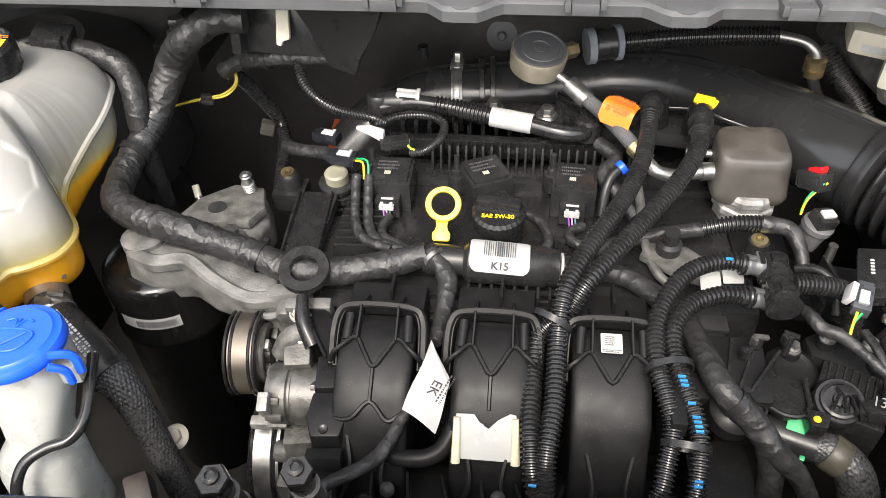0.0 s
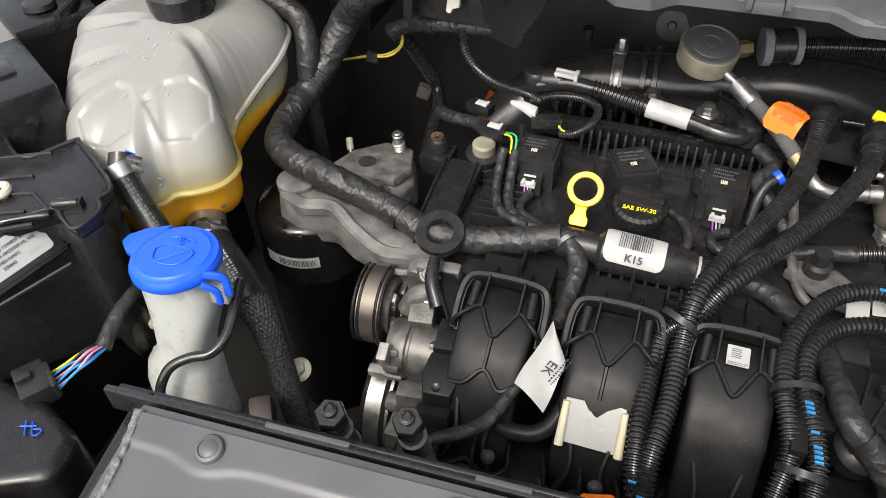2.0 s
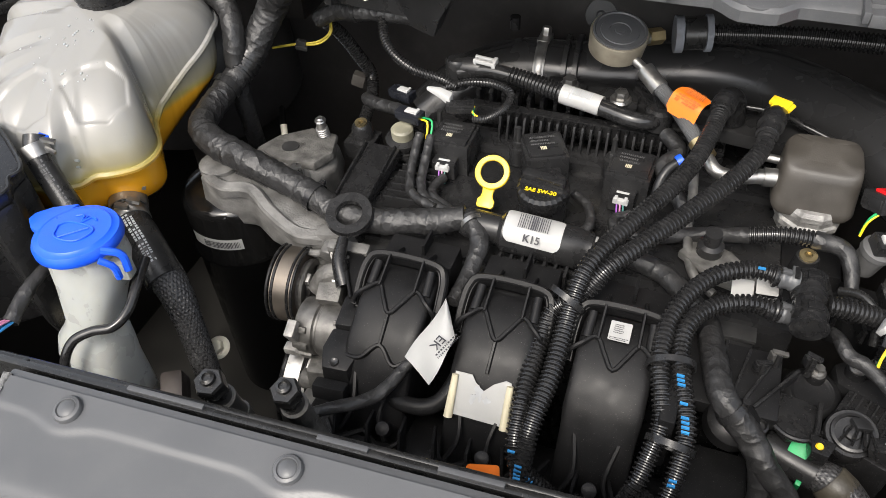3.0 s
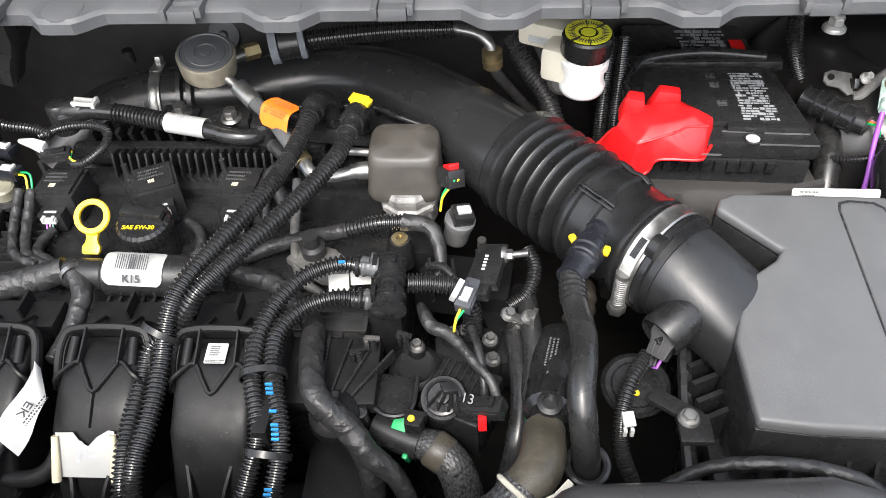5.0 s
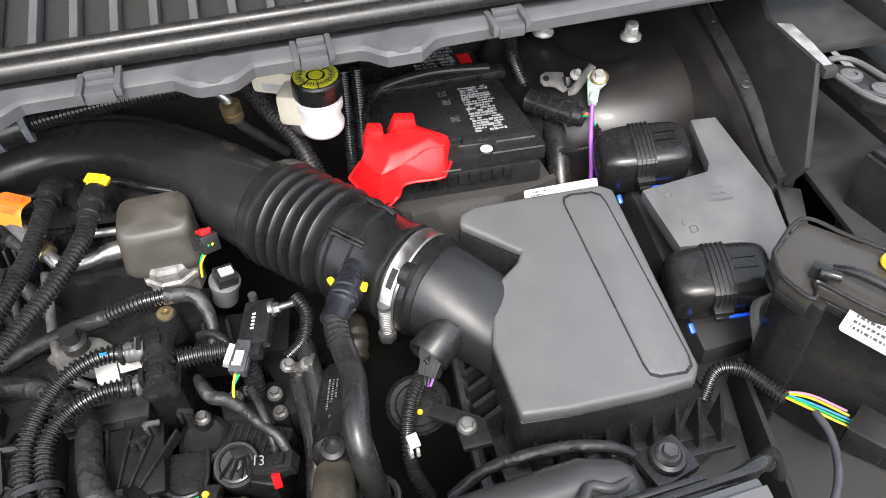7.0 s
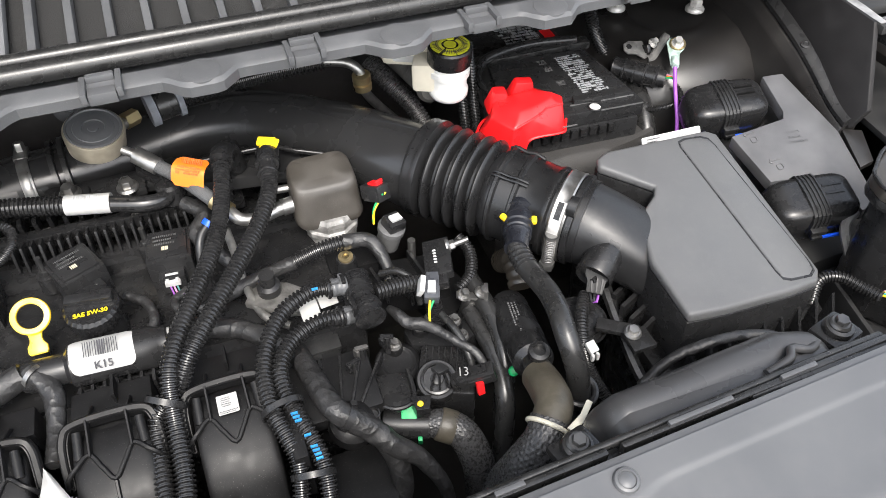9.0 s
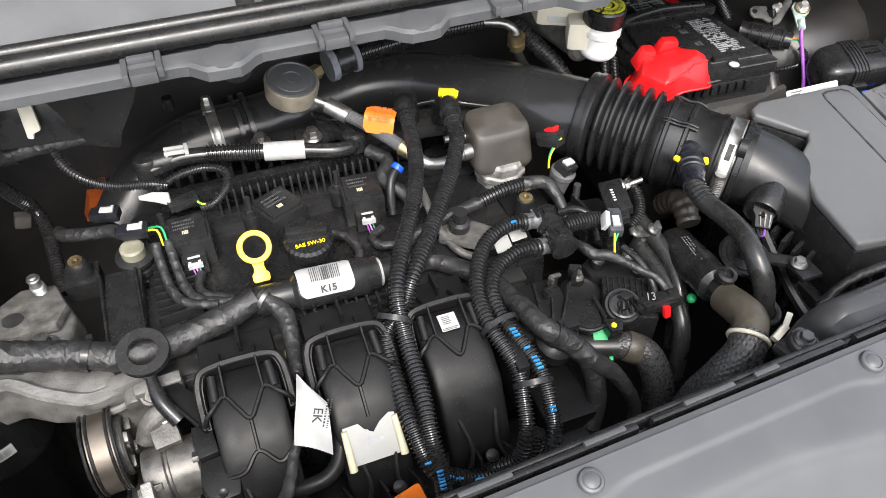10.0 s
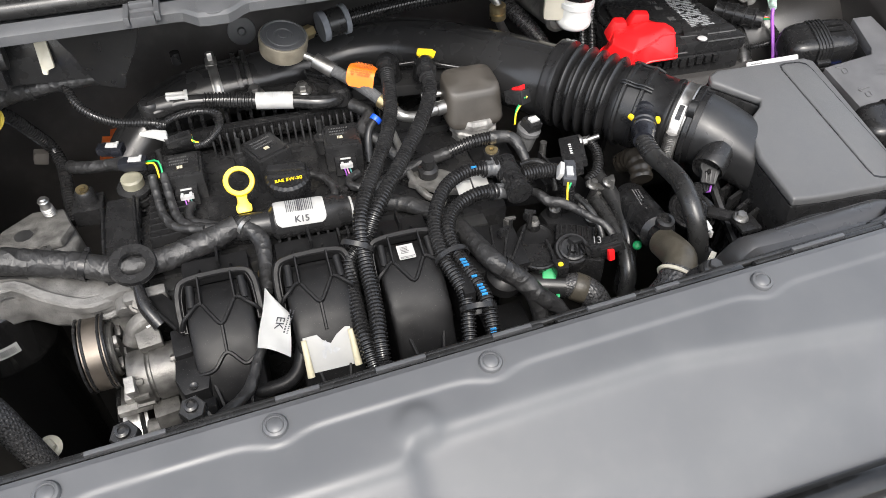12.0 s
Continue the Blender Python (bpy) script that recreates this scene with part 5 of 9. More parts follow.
part("elbow", Shape().turn([(0.013, -0.012), (0.0135, 0.006), (0.010, 0.009)], (0.092, 0.615, 0.900), (0, 0.1, 1), 24), BLACK, thing("elbow_joint", "black hose elbow at the end of the breather", "elbow", (0.092, 0.615, 0.89)))

HW = [(-0.200, 0.628, 0.975), (-0.193, 0.612, 0.962), (-0.186, 0.598, 0.950), (-0.172, 0.587, 0.940), (-0.150, 0.582, 0.930), (-0.122, 0.585, 0.922), (-0.104, 0.581, 0.918)]
hose("sensor_lead", "thin black convoluted wiring loom from the firewall", HW, 0.0052, CONVO, ridge=0.18, pitch=0.003)
hose("sensor_loop", "black convoluted lead looped round to a white plug", [(-0.115, 0.578, 0.918), (-0.093, 0.589, 0.921), (-0.066, 0.592, 0.921), (-0.049, 0.583, 0.919), (-0.050, 0.567, 0.913), (-0.064, 0.555, 0.906), (-0.078, 0.556, 0.902)], 0.0043, CONVO, ridge=0.18, pitch=0.003)
connector("sensor_plug", "white and black sensor plug with coloured wires", (-0.092, 0.561, 0.910), (0, -8, 105), (0.011, 0.024, 0.009), BLACK, SATIN, wires=((GREEN, [(-0.078, 0.556, 0.908), (-0.07, 0.556, 0.904)]), (YELLOW, [(-0.080, 0.556, 0.908), (-0.07, 0.556, 0.904)])))
part("shell", Shape().rings([[Vector(p) for p in ((-0.132, 0.573, 0.920), (-0.132, 0.569, 0.920), (-0.132, 0.569, 0.917), (-0.132, 0.573, 0.917))], [Vector(p) for p in ((-0.118, 0.573, 0.921), (-0.118, 0.564, 0.921), (-0.118, 0.564, 0.914), (-0.118, 0.573, 0.914))], [Vector(p) for p in ((-0.104, 0.570, 0.919), (-0.104, 0.559, 0.919), (-0.104, 0.559, 0.909), (-0.104, 0.570, 0.909))]]), WHITE, thing("white_housing", "white plastic sensor plug housing", "connector", (-0.116, 0.568, 0.91)), bevel=0.0015)
part("shell", Shape().box((-0.203, 0.768, 0.772), (0.034, 0.016, 0.040), (10, 20, 15)).box((-0.203, 0.795, 0.765), (0.014, 0.05, 0.02), (0, 0, 0)), surface("dull orange plastic", (0.42, 0.09, 0.015), 0.5), thing("orange_shield", "dull orange plastic shield low on the firewall", "shield", (-0.203, 0.768, 0.76)), bevel=0.001)

# gauge-like fuel damper with its line
g = thing("fuel_damper", "round golden-grey fuel pulse damper with a black top", "fuel damper", (0.040, 0.648, 0.93))
ax = Vector((0.12, -0.22, 0.95))
part("housing", Shape().turn([(0.024, -0.024), (0.027, -0.021), (0.0285, -0.002), (0.0275, 0.0), (0.026, 0.0)], (0.040, 0.648, 0.966), ax, 44), surface("gold-passivated housing", (0.36, 0.32, 0.25), 0.4, 0.6), g)
part("top", Shape().turn([(0.0262, -0.001), (0.0262, 0.0012), (0.0245, 0.0016), (0.0235, 0.0004), (0.019, 0.0004), (0.0185, 0.0012), (0.0105, 0.0016), (0.010, 0.0004), (0.0052, 0.0004), (0.005, 0.0014), (0.0, 0.0014)], (0.040, 0.648, 0.966), ax, 44), COVER, g, "black dished top")
part("nut", Shape().rod((0.064, 0.682, 0.945), (0.076, 0.693, 0.943), 0.0085, seg=6), BRASS, g)
part("neck", Shape().rod((0.052, 0.668, 0.946), (0.068, 0.685, 0.944), 0.006), STEEL, g)
part("outlet", Shape().rod((0.058, 0.638, 0.944), (0.076, 0.628, 0.936), 0.0045), STEEL, g)
part("crimp", Shape().rod((0.070, 0.632, 0.938), (0.088, 0.617, 0.929), 0.0088), STEEL, g)
fl = thing("fuel_line", "braided black fuel line with a crimped end", "fuel line", (0.10, 0.60, 0.92))
part("sleeve", Shape().tube([(0.084, 0.620, 0.932), (0.105, 0.601, 0.923), (0.122, 0.580, 0.916), (0.133, 0.566, 0.910)], 0.0066, 90, 0.0008, braid=0.05), surface("grey braided sleeve", (0.06, 0.062, 0.064), 0.5), fl)
part("ferrule", Shape().rod((0.131, 0.569, 0.911), (0.143, 0.555, 0.905), 0.0086), BRASS, fl)
part("pipe", Shape().tube([(0.142, 0.556, 0.905), (0.152, 0.545, 0.900), (0.170, 0.545, 0.897), (0.190, 0.550, 0.898), (0.208, 0.553, 0.898)], 0.0062, 14), STEEL, fl)
part("pipe_end", Shape().rod((0.192, 0.551, 0.898), (0.206, 0.553, 0.898), 0.0085), STEEL, fl)
ot = thing("orange_tag", "orange warning tag wrapped on the fuel line", "tag", (0.125, 0.60, 0.92))
m = plane_at((0.119, 0.592, 0.933), (0.88, -0.45, -0.12), (0.30, 0.80, 0.50))
rows = []
for k in range(9):
    u = -0.5 + k / 8
    rows.append([m @ Vector((x, u * 0.030, 0.006 * math.cos(u * 5) - 0.003 * abs(x) * 30 * 0.05)) for x in [-0.019 + (0.004 if k in (0, 8) else 0), -0.010, 0.0, 0.013 - (0.004 if k == 8 else 0)]])
part("sheet", Shape().rings(rows, close=False), ORANGE, ot)
part("barcode", bars(m @ Matrix.Translation((-0.001, 0.0085, 0.0052)), 0.020, 0.006, 12, 14), surface("dark orange print", (0.45, 0.10, 0.01), 0.5), ot)
part("print", blocks(m @ Matrix.Translation((-0.002, -0.002, 0.0065)), 0.026, 0.009, 3, 6), surface("dark orange print", (0.45, 0.10, 0.01), 0.5), ot)
for p, lab in (((0.030, 0.246, 0.792), "orange tag low behind the front cover"),):
    m = plane_at(p, (0.95, 0.2, 0.1), (-0.1, 0.7, 0.7))
    part("sheet", card(m, 0.026, 0.030, 0.001), ORANGE, thing("orange_tag", lab, "tag", p), "")

ff = thing("refrigerant_line", "black air-conditioning line with grey foam collars", "pipe", (0.2, 0.705, 0.94))
AC = [(0.078, 0.696, 0.943), (0.096, 0.703, 0.943), (0.120, 0.706, 0.945), (0.168, 0.708, 0.950), (0.216, 0.708, 0.954), (0.277, 0.706, 0.957), (0.302, 0.697, 0.955), (0.314, 0.690, 0.945), (0.318, 0.690, 0.92), (0.335, 0.70, 0.89), (0.36, 0.71, 0.855)]
part("pipe", Shape().tube(AC[2:6], 0.0098, 18, ridge=0.13, pitch=0.004), CONVO, ff)
part("metal_pipe", Shape().tube(AC[5:], 0.0055, 14), STEEL, ff)
part("fitting", Shape().turn([(0.008, 0), (0.0105, 0.002), (0.0105, 0.009), (0.008, 0.010), (0.0105, 0.012), (0.0105, 0.020), (0.008, 0.022)], (0.316, 0.690, 0.922), (-0.05, -0.05, 1), 20), BRASS, ff, "yellowish threaded fitting")
part("foam_collar", Shape().turn([(0.012, 0), (0.0185, 0.0), (0.0185, 0.008), (0.012, 0.008)], (0.088, 0.699, 0.943), (0.9, 0.2, 0.05), 28), FOAM, ff, "grey foam ring")
part("foam_collar", Shape().turn([(0.012, 0), (0.0185, 0.0), (0.0185, 0.006), (0.012, 0.006)], (0.117, 0.706, 0.945), (0.9, 0.2, 0.05), 28), FOAM, ff, "grey foam ring")
part("rubber_collar", Shape().turn([(0.0165, 0), (0.0165, 0.020)], (0.097, 0.7015, 0.944), (0.9, 0.2, 0.05), 28), RUBBER, ff)

# ---- air intake: bellows, clamp, air box ----
A, B = Vector((0.346, 0.555, 0.902)), Vector((0.460, 0.430, 0.897))
SLIM = 0.93
AX = (B - A).normalized()
LONG = (B - A).length
bell = thing("intake_bellows", "black rubber intake bellows with deep folds", "bellows", (0.40, 0.53, 0.84))
prof = [(0.0455, -0.010), (0.0535, -0.008), (0.0550, -0.005), (0.0540, -0.001), (0.0555, 0.002), (0.0555, 0.007), (0.049, 0.010)]
for i in range(5):
    h = 0.012 + 0.0128 * i
    prof += [(0.0425, h), (0.0490, h + 0.0014), (0.0536, h + 0.0030), (0.0546, h + 0.0048), (0.0536, h + 0.0066), (0.0490, h + 0.0082), (0.0425, h + 0.0098)]
prof += [(0.0490, 0.079), (0.0495, 0.083), (0.0525, 0.0845), (0.0525, 0.0875), (0.0490, 0.089), (0.0485, 0.103), (0.0515, 0.1045), (0.0515, 0.1075), (0.0480, 0.109), (0.0465, 0.134), (0.0485, 0.136), (0.0485, 0.140), (0.0450, 0.142), (0.0450, LONG + 0.004)]
part("bellows", Shape().turn([(r * SLIM, h) for r, h in prof], A, AX, 72), BELLOW, bell, smooth=50)
sideways = AX.cross(Vector((0, 0, 1))).normalized()
over = sideways.cross(AX).normalized()


def on_bellows(h, angle, r):
    a, r = radians(angle), r * SLIM
    return A + AX * h + sideways * (r * math.cos(a)) + over * (r * math.sin(a))


for ang in (62, 120, 178):
    s = Shape()
    for k in (-1, 1):
        s.tube([on_bellows(h, ang + 2.2 * k, r) for h, r in ((0.080, 0.0495), (0.085, 0.0522), (0.097, 0.0502), (0.106, 0.0516), (0.116, 0.0488))], 0.0016, 8)
    part("bridge", s, BELLOW, bell)
clamp = thing("intake_clamp", "bright steel screw clamp on the intake bellows", "hose clamp", tuple(B))
part("band", Shape().turn([(r * SLIM, h) for r, h in ((0.0468, -0.0075), (0.0476, -0.0075), (0.0486, -0.006), (0.0480, -0.0045), (0.0480, 0.0045), (0.0486, 0.006), (0.0476, 0.0075), (0.0468, 0.0075))], A + AX * 0.152, AX, 64, caps=False), STEEL, clamp)
part("tongue", Shape().rings([[on_bellows(0.152 + dh, ang, r) for dh, r in ((-0.005, 0.0486), (0.005, 0.0486), (0.005, 0.0496), (-0.005, 0.0496))] for ang in range(-4, 60, 4)]), ZINC, clamp, "bright clamp tongue")
scr = on_bellows(0.152, -14, 0.049)
part("screw_barrel", Shape().rod(scr + over * 0.020, scr - over * 0.010, 0.0052).rod(scr + over * 0.020, scr + over * 0.024, 0.0062).hexa(scr - over * 0.012, -over, 0.0078, 0.009), STEEL, clamp)
part("thread", Shape().tube([scr + over * 0.019, scr - over * 0.009], 0.0060, 14, ridge=0.14, pitch=0.0022), STEEL, clamp)
part("slot", Shape().rings([[on_bellows(0.152 + dh, ang, r) for dh, r in ((-0.0028, 0.0492), (0.0028, 0.0492), (0.0028, 0.0499), (-0.0028, 0.0499))] for ang in range(34, 56, 3)]), SATIN, clamp)
part("cuff", Shape().turn([(0.042, 0), (0.0452, 0.001), (0.0452, 0.006), (0.042, 0.007)], A + AX * 0.160, AX, 48).turn([(0.010, -0.004), (0.010, 0.004)], on_bellows(0.163, 55, 0.047), AX, 16), BELLOW, bell)
hose("ribbed_cuff", "black ribbed cuff between coupling and pipe", [(0.3765, 0.406, 0.918), (0.3755, 0.396, 0.915), (0.376, 0.382, 0.912)], 0.0104, CONVO, "hose", ridge=0.12, pitch=0.0045)
port = thing("breather_port", "dark blue-black quick coupling with two yellow tabs", "coupling", (0.39, 0.43, 0.92))
p0, p1 = Vector((0.402, 0.452, 0.916)), Vector((0.375, 0.402, 0.918))
dark = surface("blue-black plastic", (0.013, 0.014, 0.018), 0.3)
part("body", Shape().turn([(0.0145, 0), (0.0145, 0.009), (0.0112, 0.010), (0.0112, 0.015), (0.0128, 0.016), (0.0128, 0.0185), (0.0115, 0.019), (0.0115, 0.0205), (0.0136, 0.021), (0.0136, 0.029), (0.0118, 0.030), (0.0118, 0.033), (0.0130, 0.034), (0.0130, 0.037), (0.0116, 0.038), (0.0116, 0.041), (0.0128, 0.042), (0.0112, 0.045), (0.0108, 0.06)], p0, p1 - p0, 28), dark, port)
side = (p1 - p0).cross(Vector((0, 0, 1))).normalized()
for k in (-1, 1):
    part("yellow_tab", Shape().box(p0.lerp(p1, 0.42) + side * (0.0138 * k) + Vector((0, 0, 0.005)), (0.0055, 0.008, 0.005), (10, 0, 25 * k)), YELLOW, port, "yellow release tab", bevel=0.002)
hose("breather_pipe", "smooth black rubber pipe curving down from the bellows", [(0.376, 0.404, 0.918), (0.375, 0.393, 0.914), (0.377, 0.378, 0.911), (0.380, 0.350, 0.913), (0.378, 0.325, 0.915), (0.375, 0.303, 0.910), (0.377, 0.286, 0.892), (0.381, 0.278, 0.86), (0.384, 0.276, 0.82)], 0.0096, RUBBER, seg=20)
part("end_clip", Shape().torus((0.381, 0.278, 0.862), (0, -0.2, 1), 0.0135, 0.003, 24, 8), BLACK, thing("pipe_clip", "black clip at the end of the pipe", "clip", (0.381, 0.278, 0.86)))

air = thing("air_filter_box", "grained grey-black plastic air filter box with a sloping lid", "air box", (0.57, 0.39, 0.70))
LID = [(0.4935, 0.470), (0.537, 0.434), (0.530, 0.424), (0.508, 0.408), (0.498, 0.388), (0.488, 0.355), (0.492, 0.296), (0.528, 0.2935), (0.60, 0.2935), (0.632, 0.296), (0.640, 0.306), (0.640, 0.482), (0.630, 0.489), (0.510, 0.487), (0.496, 0.480)]


def lid_z(x, y):
    return 0.891 + (y - 0.295) * 0.20 - 0.05 * (x - 0.492)


# Paler lid for sky glare, black walls for shade: light put into the colours.
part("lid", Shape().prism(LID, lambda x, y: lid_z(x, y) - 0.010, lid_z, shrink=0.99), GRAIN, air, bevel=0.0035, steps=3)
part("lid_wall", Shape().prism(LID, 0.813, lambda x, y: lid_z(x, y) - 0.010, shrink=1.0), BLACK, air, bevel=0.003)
BASE = [(0.488, 0.470), (0.53, 0.442), (0.502, 0.41), (0.480, 0.365), (0.480, 0.290), (0.66, 0.284), (0.676, 0.292), (0.660, 0.495), (0.50, 0.498)]
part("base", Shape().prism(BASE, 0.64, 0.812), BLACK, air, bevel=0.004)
inset = [(0.590, 0.472), (0.592, 0.479), (0.600, 0.4815), (0.618, 0.4805), (0.625, 0.476), (0.627, 0.468), (0.6345, 0.316), (0.633, 0.307), (0.626, 0.3025), (0.606, 0.3035), (0.599, 0.307), (0.597, 0.316)]
# Black plate, not a recess: the groove's shade is put into its colour.
part("panel_groove", Shape().prism([(x + (0.001 if x > 0.61 else -0.001), y + (0.001 if y > 0.4 else -0.001)) for x, y in inset], lambda x, y: lid_z(x, y) - 0.001, lambda x, y: lid_z(x, y) + 0.0004), BLACK, air)
part("raised_panel", Shape().prism(inset, lid_z, lambda x, y: lid_z(x, y) + 0.0014, shrink=0.95), GRAIN, air, bevel=0.0007)
for i in range(9):
    x = 0.505 + 0.0195 * i
    part("fin", Shape().rings([[Vector((x + k, 0.297, 0.855)), Vector((x + k, 0.278, 0.818)), Vector((x + k, 0.278, 0.806)), Vector((x + k, 0.300, 0.806))] for k in (-0.0015, 0.0015)]), BLACK, air)
for i in range(5):
    y = 0.315 + 0.035 * i
    part("side_fin", Shape().rings([[Vector((0.640, y + k, 0.86)), Vector((0.668, y + k, 0.816)), Vector((0.668, y + k, 0.806)), Vector((0.640, y + k, 0.806))] for k in (-0.0015, 0.0015)]), BLACK, air)
part("flange", Shape().prism([(0.484, 0.274), (0.672, 0.272), (0.684, 0.282), (0.674, 0.30), (0.49, 0.30)], 0.802, 0.809), BLACK, air, bevel=0.002)
rows = []
for i in range(12):
    u = i / 11
    mid = A + AX * (0.158 + 0.082 * u) + Vector((0.010, 0.002, -0.026)) * u * u
    rows.append([mid + sideways * (math.copysign(abs(math.cos(a)) ** (1 - 0.3 * u), math.cos(a)) * (0.0410 - 0.004 * u)) + over * (math.copysign(abs(math.sin(a)) ** (1 - 0.3 * u), math.sin(a)) * (0.0410 - 0.011 * u)) for a in [2 * math.pi * k / 40 for k in range(40)]])
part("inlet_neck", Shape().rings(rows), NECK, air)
for i in range(5):
    part("side_rib", Shape().box((0.482, 0.330 + 0.016 * i, 0.815), (0.030, 0.004, 0.07), (0, 0, 25)), BLACK, air)
part("side_strut", Shape().tube([(0.470, 0.415, 0.862), (0.468, 0.37, 0.835), (0.466, 0.32, 0.812), (0.468, 0.290, 0.80)], 0.006, 8), BLACK, air)
wl = thing("white_strip_label", "white printed strip behind the air box lid", "label", (0.60, 0.497, 0.91))
m = plane_at((0.598, 0.5005, 0.9145), (1, -0.02, 0.0), (0, 0.55, 0.83))
part("strip", card(m, 0.070, 0.009, 0.001, 0.002), WHITE, wl)
part("print", lines(m @ Matrix.Translation((-0.020, 0.0, 0.0012)), 0.018, 0.006, 2, 9), INK, wl)
part("code", bars(m @ Matrix.Translation((0.018, 0.0, 0.0012)), 0.022, 0.004, 12, 5), GREYINK, wl)

# mass air flow sensor, its lead and bracket parts
sen = thing("air_flow_sensor", "black sensor plugged into the air box neck", "sensor", (0.455, 0.39, 0.88))
part("hood", Shape().turn([(0.0150, 0.004), (0.0165, 0.0), (0.0176, 0.002), (0.0176, 0.030), (0.012, 0.031)], (0.439, 0.370, 0.886), (0.72, 0.58, 0.22), 28), SATIN, sen)
pa, pd = Vector((0.452, 0.381, 0.891)), Vector((-0.45, -0.62, -0.62)).normalized()
pm = plane_at(pa, pd.cross(Vector((0, 0, 1))), pd)
part("plug", Shape().prism([(-0.0115, 0.002), (0.0115, 0.002), (0.0115, 0.014), (0.0085, 0.019), (0.0075, 0.030), (-0.0075, 0.030), (-0.0085, 0.019), (-0.0115, 0.014)], -0.008, 0.008, pm), MATT, sen, bevel=0.0012)
for k in range(3):
    part("plug_rib", Shape().prism([(-0.0065 + 0.005 * k, 0.016), (-0.0050 + 0.005 * k, 0.016), (-0.0050 + 0.004 * k, 0.029), (-0.0060 + 0.004 * k, 0.029)], -0.0092, 0.0092, pm), BLACK, sen)
part("latch", Shape().box(pm @ Vector((0, 0.012, 0.0)), (0.024, 0.005, 0.010), (40, 0, 30)), SATIN, sen, bevel=0.001)
for k, mat in enumerate((PURPLE, RUBBER, BLACK)):
    part("wire", Shape().tube([pm @ Vector((-0.004 + 0.004 * k, 0.028, 0)), pm @ Vector((-0.003 + 0.002 * k, 0.038, 0.001)), (0.4345, 0.3700, 0.866)], 0.0012, 6), mat, sen)
hose("sensor_loom", "black convoluted sensor lead with a white clip", [(0.4345, 0.3695, 0.867), (0.4275, 0.361, 0.8645), (0.420, 0.349, 0.862), (0.412, 0.328, 0.852), (0.411, 0.306, 0.835), (0.420, 0.290, 0.815)], 0.0062, CONVO, ridge=0.18, pitch=0.003)
part("clip", Shape().box((0.4145, 0.318, 0.857), (0.009, 0.011, 0.005), (25, 0, 10)).box((0.4115, 0.310, 0.853), (0.003, 0.004, 0.008)).box((0.4165, 0.310, 0.853), (0.003, 0.004, 0.008)), WHITE, thing("white_clip", "small white clip on the sensor lead", "clip", (0.414, 0.318, 0.85)), bevel=0.001)
disc = thing("vacuum_disc", "round black plastic cover below the sensor lead", "cover", (0.427, 0.36, 0.82))
part("disc", Shape().turn([(0.0255, 0), (0.0265, 0.004), (0.0245, 0.006), (0.023, 0.004), (0.019, 0.0036), (0.0185, 0.0048), (0.0175, 0.0036), (0.006, 0.003), (0.0055, 0.005), (0.0, 0.005)], (0.427, 0.360, 0.838), (0, -0.25, 1), 36), SATIN, disc)
part("yellow_dot", Shape().turn([(0.0026, 0), (0.002, 0.0015)], (0.427, 0.352, 0.841), (0, -0.25, 1), 12), YELLOW, disc, "yellow paint dot")
part("arm", Shape().box((0.452, 0.335, 0.848), (0.04, 0.014, 0.006), (0, 0, -35)).box((0.462, 0.315, 0.85), (0.024, 0.024, 0.006)), BLACK, disc, bevel=0.002)
bolt((0.458, 0.321, 0.856), (0, -0.1, 1), 0.0052, 0.005, STEEL, disc)

# coolant canister and its hoses
cn = thing("coolant_canister", "black cylindrical coolant canister with grey print", "canister", (0.365, 0.34, 0.85))
c0, c1 = Vector((0.371, 0.402, 0.840)), Vector((0.353, 0.296, 0.872))
part("body", Shape().turn([(0.010, -0.012), (0.011, -0.002), (0.0175, 0.0), (0.0188, 0.006), (0.0188, 0.062), (0.0172, 0.066), (0.0182, 0.070), (0.0182, 0.090), (0.013, 0.095), (0.012, 0.11)], c0, c1 - c0, 36), SATIN, cn)
part("nipple", Shape().turn([(0.009, 0), (0.009, 0.006), (0.0055, 0.007), (0.0055, 0.002)], (0.356, 0.310, 0.884), (0, -0.2, 1), 20), SATIN, cn)
part("print", lines(plane_at((0.3605, 0.362, 0.8715), (-0.2, -0.96, 0.2), (0.96, -0.2, 0.0)), 0.045, 0.009, 3, 14), surface("worn grey print", (0.16, 0.16, 0.16), 0.5), cn, "grey printed lines")
hose("coolant_stub", "olive rubber stub hose behind the canister", [(0.384, 0.402, 0.862), (0.387, 0.416, 0.868), (0.388, 0.432, 0.868), (0.386, 0.45, 0.85)], [0.0125, 0.013, 0.013, 0.012], surface("dark brown rubber", (0.026, 0.022, 0.017), 0.35, vary=0.3, bump=0.3), ridge=0.07, pitch=0.009)
hose("radiator_hose_upper", "olive-brown rubber radiator hose", [(0.353, 0.300, 0.868), (0.351, 0.280, 0.876), (0.346, 0.260, 0.884), (0.335, 0.246, 0.882)], [0.0148, 0.0155, 0.0155, 0.015], OLIVE, seg=22)
hose("braided_hose", "radiator hose in a black braided sleeve", [(0.338, 0.250, 0.883), (0.327, 0.238, 0.874), (0.312, 0.236, 0.850), (0.303, 0.242, 0.815), (0.300, 0.25, 0.76), (0.30, 0.26, 0.70)], [0.0155, 0.0172, 0.018, 0.018, 0.018, 0.018], BRAID, seg=108, step=0.0006, braid=0.022)
zt = thing("white_zip_tie", "white zip tie round the braided hose", "zip tie", (0.335, 0.245, 0.88))
part("strap", Shape().torus((0.334, 0.245, 0.881), (-0.6, -0.6, -0.35), 0.0168, 0.0020, 30, 8), CREAM, zt)
